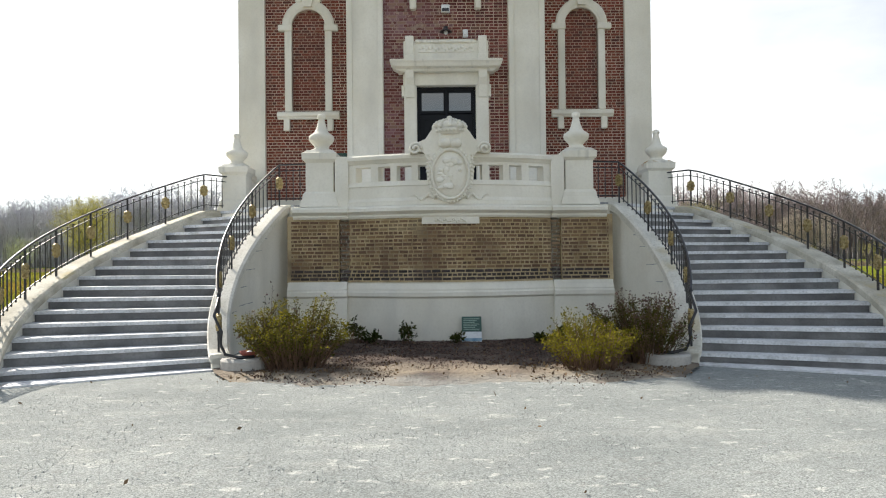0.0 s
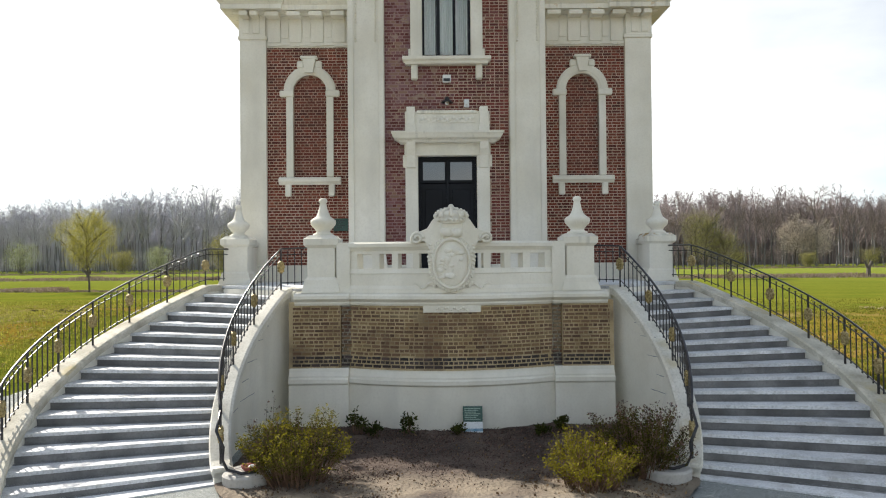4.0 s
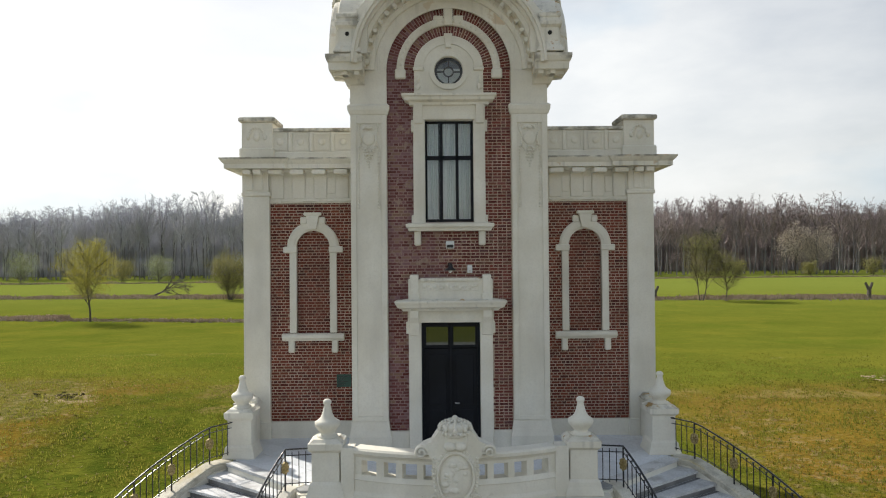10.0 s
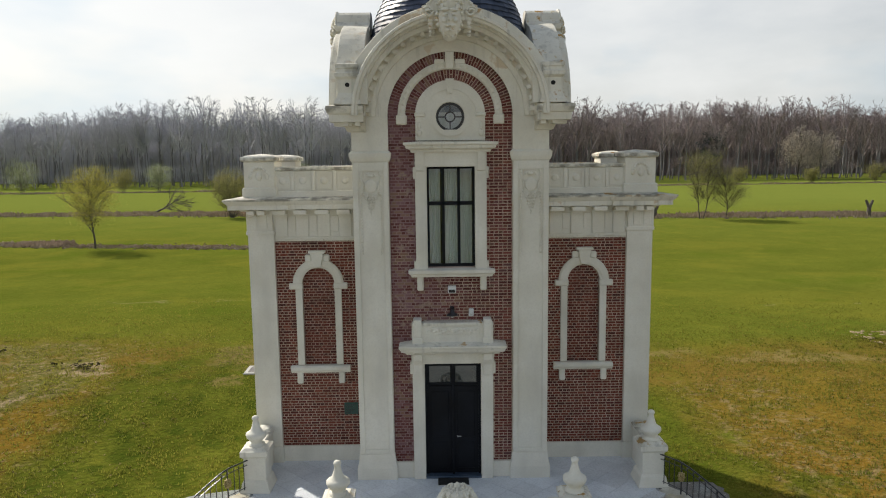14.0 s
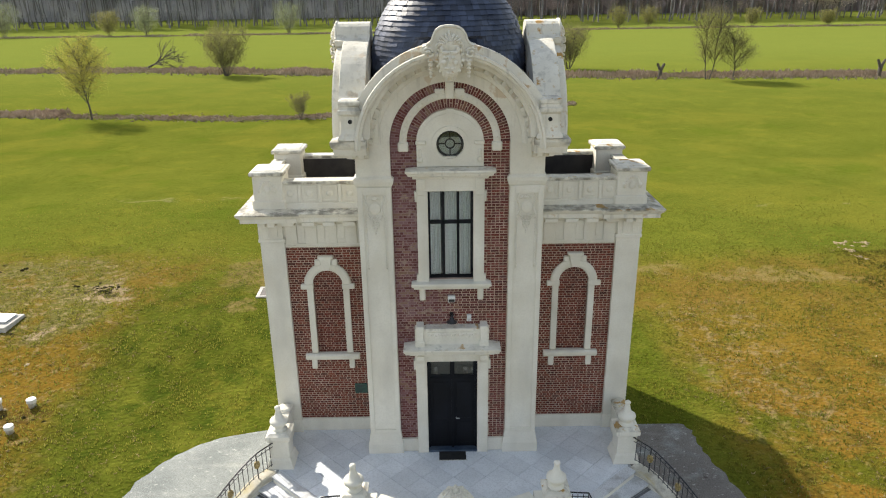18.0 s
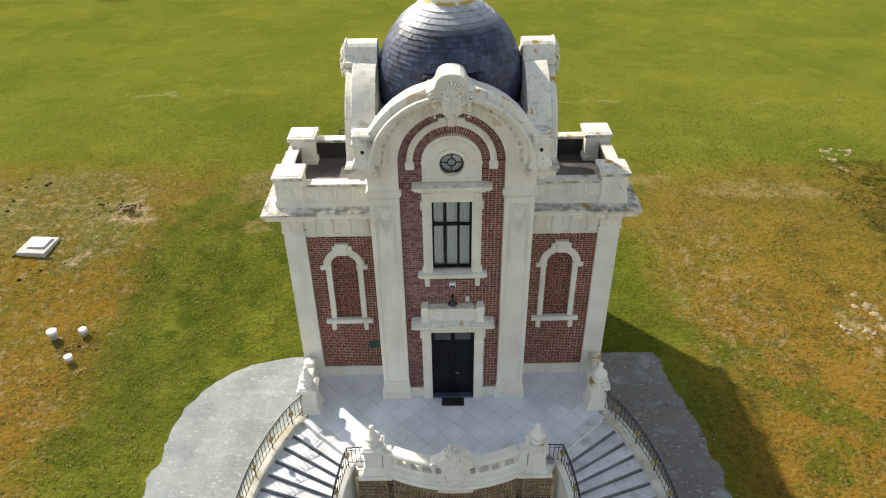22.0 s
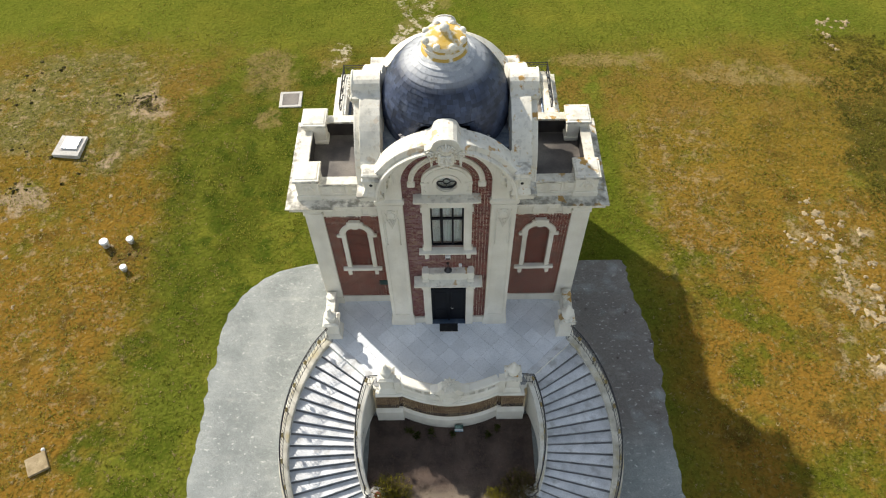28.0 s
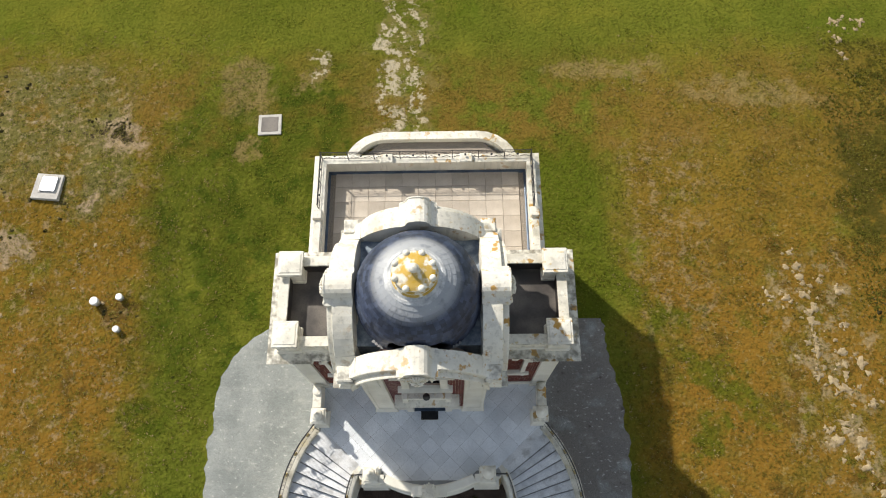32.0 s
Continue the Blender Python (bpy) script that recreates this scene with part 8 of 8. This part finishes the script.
def deep_wood(name, x0, x1, mat, label):
    """The closed depth of the wood: ragged banks of far stems and crowns, one behind the other."""
    v, f = [], []
    for row, (y, h) in enumerate(((508, 33), (536, 40), (566, 47))):
        n = int((x1 - x0) / 1.2)
        for i in range(n + 1):
            x = x0 + (x1 - x0) * i / n
            crown = abs(math.sin(x * 0.11 + row * 2 + 1.5 * noise.noise((x * 0.03, row, 0)))) ** 0.6
            top = h * (0.80 + 0.15 * crown + 0.10 * noise.noise((x * 0.05, row, 3))) + rnd.uniform(-0.8, 1.6)
            yy = y + 5 * noise.noise((x * 0.25, row, 5))
            z = gz(x, y)
            v += [(x, yy, z - 1), (x, yy + rnd.uniform(-1.5, 1.5), z + top * 0.55), (x, yy + 3, z + top)]
        o = row * 3 * (n + 1)
        f += [(o + 3 * i + k, o + 3 * i + 3 + k, o + 3 * i + 4 + k, o + 3 * i + 1 + k) for i in range(n) for k in (0, 1)]
    return tagged(part(name, (v, f), mat), label, "wood", kind="stuff")


# The grey banks behind the west half hold the same haze in their colour.
DEEP_HAZED = material("far_grey_stems", (0.44, 0.44, 0.48), (0.54, 0.535, 0.57), 0.25, 0.95, 1.2, 0.0, stretch=(1, 1, 0.12), fine_mix=0.4)
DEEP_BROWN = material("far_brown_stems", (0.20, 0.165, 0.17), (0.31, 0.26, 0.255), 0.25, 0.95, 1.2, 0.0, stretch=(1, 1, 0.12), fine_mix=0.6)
deep_wood("deep_wood", -420, 5, DEEP_HAZED, "closed depth of the bare wood, its grey holding painted haze")
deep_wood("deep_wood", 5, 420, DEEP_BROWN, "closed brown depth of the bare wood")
wood("bare_wood", west, HAZED_TWIGS, "tall bare wood behind the meadow, paled by painted haze")
wood("bare_wood", east, BROWN_TWIGS, "tall purple-brown bare wood behind the meadow")
for side, mat, label in ((-1, HAZED_TWIGS, "bare undergrowth at the edge of the wood, paled by painted haze"), (1, BROWN_TWIGS, "brown bare undergrowth at the edge of the wood")):
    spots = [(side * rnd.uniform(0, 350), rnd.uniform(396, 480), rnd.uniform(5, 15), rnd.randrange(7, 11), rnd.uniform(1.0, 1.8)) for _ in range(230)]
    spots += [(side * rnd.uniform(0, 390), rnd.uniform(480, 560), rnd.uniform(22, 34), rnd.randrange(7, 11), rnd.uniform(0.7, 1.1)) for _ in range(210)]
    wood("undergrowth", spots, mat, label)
for x, y, h, sd in ((203, 394, 30, 3), (216, 396, 28, 4)):
    tree(x, y, h, 50 + sd, "pale blossoming tree at the edge of the wood", BLOSSOM, 2, 0.55, 0.7, crown=(0.58, 0.40, 0.40, 3500), low=0.2, limbs=28, subs=6, twigs=8, reach=0.42, stem_r=0.012, twig_w=0.0012)
tree(154, 398, 29, 60, "dark green pine in the bare wood", PINE, 1, 0.9, 0.5, low=0.35, limbs=24, subs=6, twigs=7, reach=0.22, rise=(0.0, 0.5), stem_r=0.012, twig_w=0.0012)

# ---- roof slates, roof pavers and bricks ----
def quick_mesh(name, v, f, mat):
    me = bpy.data.meshes.new(name)
    me.from_pydata(v, [], f)
    me.update()
    me.materials.append(mat)
    return me


def piece(name, me, parent, m):
    ob = new(name, me)
    ob.parent = parent
    ob.matrix_basis = m
    return ob


# slates: rows of flat tapered plates, each lapping the one below
rows_z = [12.2 + 0.118 * i for i in range(29)]
rv, rf, single = [], [], 0
rnd = random.Random(3)
for i, z in enumerate(rows_z):
    if z > 15.47:
        break
    r0, r1 = dome_r(z), dome_r(min(z + 0.175, 15.7))
    cnt = max(18, int(2 * math.pi * r0 / 0.18))
    for j in range(cnt):
        a = 2 * math.pi * (j + 0.5 * (i % 2)) / cnt
        ha = math.pi / cnt * 0.96
        lift = 0.036 + rnd.uniform(-0.006, 0.012)
        dz = rnd.uniform(-0.008, 0.008)
        quad = [((r0 + lift) * math.cos(a - ha), CY + (r0 + lift) * math.sin(a - ha), z + dz), ((r0 + lift) * math.cos(a + ha), CY + (r0 + lift) * math.sin(a + ha), z + dz),
                ((r1 + 0.002) * math.cos(a + ha), CY + (r1 + 0.002) * math.sin(a + ha), z + 0.175), ((r1 + 0.002) * math.cos(a - ha), CY + (r1 + 0.002) * math.sin(a - ha), z + 0.175)]
        low = [(x * (1 - 0.024 / r0), CY + (y - CY) * (1 - 0.024 / r0), zz - 0.004) for x, y, zz in quad[:2]]
        vv = [lean(q) for q in quad + low]
        ff = [(0, 1, 2, 3), (4, 5, 1, 0)]
        if math.sin(a) < -0.55 and 13.2 < z < 15.2 and single < 300:
            single += 1
            piece("slate", quick_mesh("slate", vv, ff, SLATE), dome, Matrix())
        else:
            k = len(rv)
            rv += vv
            rf += [tuple(q + k for q in t) for t in ff]
tagged(part("slate_cover", (rv, rf), SLATE, dome), kind="stuff")
for d, c in ((-1, 4), (1, 3)):
    for i in range(c):
        a = radians(270 + d * (32 + 3.2 * i))
        r = dome_r(13.35) + 0.06
        m = Matrix.Translation(lean((r * math.cos(a), CY + r * math.sin(a), 13.4))) @ Matrix.Rotation(a, 4, "Z")
        piece("roof_hook", quick_mesh("roof_hook", [(0, -0.04, -0.08), (0, 0.04, -0.08), (0.07, 0.04, 0.08), (0.07, -0.04, 0.08), (-0.05, -0.03, -0.06), (-0.05, 0.03, -0.06), (-0.03, 0.03, 0.06), (-0.03, -0.03, 0.06)], [(0, 1, 2, 3), (4, 5, 6, 7), (0, 1, 5, 4), (2, 3, 7, 6)], STEEL), dome, m)

# pavers of the roof terrace
rear = [o for o in house.children if o.name == "rear_roof"][0]
pm = {}
for i in range(-5, 6):
    for j in range(7):
        w, d = 0.745, 0.745
        x, y = i * 0.75, 22.25 + j * 0.75
        if abs(x) > 4.0 or y > 26.95:
            continue
        if "p" not in pm:
            bm = boxed(-w / 2 + 0.003, w / 2 - 0.003, -d / 2 + 0.003, d / 2 - 0.003, 0, 0.05, b=0.004)
            me = bpy.data.meshes.new("paver")
            bm.to_mesh(me)
            bm.free()
            me.materials.append(SAND_PAVER)
            pm["p"] = me
        piece("paver", pm["p"], rear, Matrix.Translation((x, y, 6.495 + 0.004 * random.random())))

# bricks
def brick_v(w, h, d):
    v = [(-w / 2, 0, -h / 2), (w / 2, 0, -h / 2), (w / 2, 0, h / 2), (-w / 2, 0, h / 2), (-w / 2, d, -h / 2), (w / 2, d, -h / 2), (w / 2, d, h / 2), (-w / 2, d, h / 2)]
    return v, [(0, 1, 2, 3), (1, 0, 4, 5), (2, 1, 5, 6), (3, 2, 6, 7), (0, 3, 7, 4)]


class Bricks:
    """Lays bricks; the first `pick` that satisfy near() become parts, the rest one joined part."""

    def __init__(self, parent, mat, near, pick=300):
        self.parent, self.mat, self.near, self.pick, self.v, self.f, self.meshes, self.n = parent, mat, near, pick, [], [], {}, 0
        self.size, self.gap = (0.0735, 0.22, 0.108), 0.0185

    def lay(self, x, y, z, w, h, m=None):
        y += random.uniform(-0.003, 0.003)
        full = Matrix.Translation((x, y, z)) @ (m or Matrix())
        if self.n < self.pick and self.near(x, z):
            key = (round(w, 2), round(h, 3))
            if key not in self.meshes:
                self.meshes[key] = quick_mesh("brick", *brick_v(key[0], key[1], 0.03), self.mat)
            self.n += 1
            piece("brick", self.meshes[key], self.parent, full)
        else:
            v, f = brick_v(w, h, 0.03)
            k = len(self.v)
            self.v += [full @ Vector(q) for q in v]
            self.f += [tuple(i + k for i in q) for q in f]

    def wall(self, x0, x1, z0, z1, y_at, skip=lambda x, z: False, slope=None):
        row = 0
        CH, LONG, SHORT = self.size
        BH = CH - self.gap
        z = z0 + CH / 2
        while z < z1 + 0.02:
            unit = LONG if row % 2 == 0 else SHORT
            x = x0 - (0.0 if row % 2 == 0 else 0.056) - (0.112 if row % 4 == 2 else 0)
            while x < x1 - 0.02:
                a, b = max(x, x0), min(x + unit, x1)
                u = LONG if row % 2 == 0 else SHORT
                if random.random() < 0.12 and u == LONG:
                    b = min(x + SHORT, x1)
                if b - a > 0.03:
                    c = (a + b) / 2
                    if not skip(c, z):
                        yy = y_at(c)
                        m = Matrix.Rotation(slope(c), 4, "Z") if slope else None
                        self.lay(c, yy, z, b - a - self.gap, BH - random.choice((0, 0.003)), m)
                x = x + (b - x if b < x + unit - 0.02 and b < x1 else unit)
            z += CH
            row += 1

    def done(self):
        if self.v:
            tagged(part("bricks", (self.v, self.f), self.mat, self.parent), kind="stuff")


# terrace front; its lowest courses lean outwards on to the plinth
def flare(z):
    return 0.055 * max(0.0, (1.52 - z) / 0.37) ** 1.5


class FlaredBricks(Bricks):
    def lay(self, x, y, z, w, h, m=None):
        super().lay(x, y - flare(z) + random.uniform(-0.005, 0.005), z + random.uniform(-0.003, 0.003), w, h - random.choice((0, 0, 0.006)), m)


b = FlaredBricks(brown_wall, BROWN_BRICK, lambda x, z: abs(x) < 1.95 and z > 1.38)
dark = FlaredBricks(brown_wall, BLACK_BRICK, lambda x, z: True, 80)
for q in (b, dark):
    q.size, q.gap = (0.0715, 0.178, 0.092), 0.021
slope = lambda x: math.atan(2 * 0.47 * x / 1.95 ** 2) if abs(x) < 1.95 else 0.0
b.wall(-2.13, 2.13, 1.385, 2.33, lambda x: bow(x), slope=slope)
dark.wall(-2.13, 2.13, 1.165, 1.36, lambda x: bow(x), slope=slope)
b.done()
dark.done()
for s, pr in zip((-1, 1), piers):
    a, c = sorted((s * 2.13, s * 3.05))
    b = FlaredBricks(pr, BROWN_BRICK, lambda x, z: True, 120)
    b.size, b.gap = (0.0715, 0.178, 0.092), 0.021
    b.wall(a, c, 1.385, 2.33, lambda x: 13.87)
    b.done()
    b = FlaredBricks(pr, BLACK_BRICK, lambda x, z: True, 30)
    b.size, b.gap = (0.0715, 0.178, 0.092), 0.021
    b.wall(a, c, 1.165, 1.36, lambda x: 13.868)
    b.done()

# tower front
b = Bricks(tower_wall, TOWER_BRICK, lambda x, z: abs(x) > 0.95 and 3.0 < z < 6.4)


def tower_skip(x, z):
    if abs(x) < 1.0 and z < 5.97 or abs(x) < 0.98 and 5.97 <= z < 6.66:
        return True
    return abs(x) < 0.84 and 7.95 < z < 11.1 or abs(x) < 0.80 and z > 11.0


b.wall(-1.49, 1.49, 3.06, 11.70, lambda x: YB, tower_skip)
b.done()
b = Bricks(gable_wall, TOWER_BRICK, lambda x, z: True, 240)
for r0, r1, cnt in ((0.83, 1.075, 44), (1.245, 1.495, 62)):
    for i in range(cnt):
        a, mid = math.pi * (i + 0.5) / cnt, (r0 + r1) / 2
        for lo, hi in ((((r0, r1),), ((r0, mid), (mid, r1)))[i % 2]):
            r, wob = (lo + hi) / 2, random.uniform(-0.006, 0.006)
            b.lay(r * math.cos(a), YB, 11.72 + r * math.sin(a), math.pi * r / cnt - 0.020, hi - lo - 0.018 + wob, Matrix.Rotation(math.pi / 2 - a, 4, "Y"))
b.done()
# wings
for s, ww in zip((-1, 1), wing_walls):
    cx, hw, zs = s * 3.47, 0.42, 7.50

    def niche(x, z):
        return abs(x - cx) < hw and 5.28 < z < zs or (z >= zs and math.hypot(x - cx, z - zs) < hw)

    def trim(x, z):
        d = math.hypot(x - cx, z - zs)
        return abs(x - cx) < hw + 0.12 and 5.28 < z < zs or (z >= zs and d < 0.6)
    a, c = sorted((s * 2.36, s * 4.56))
    b = Bricks(ww, BRICK, lambda x, z: z < 5.1)
    b.wall(a, c, 3.08, 8.64, lambda x: YW, trim)
    b.done()
    b = Bricks(ww, BRICK, lambda x, z: True, 150)
    b.wall(cx - hw, cx + hw, 5.30, 7.95, lambda x: YW + 0.085, lambda x, z: not niche(x, z))
    b.done()
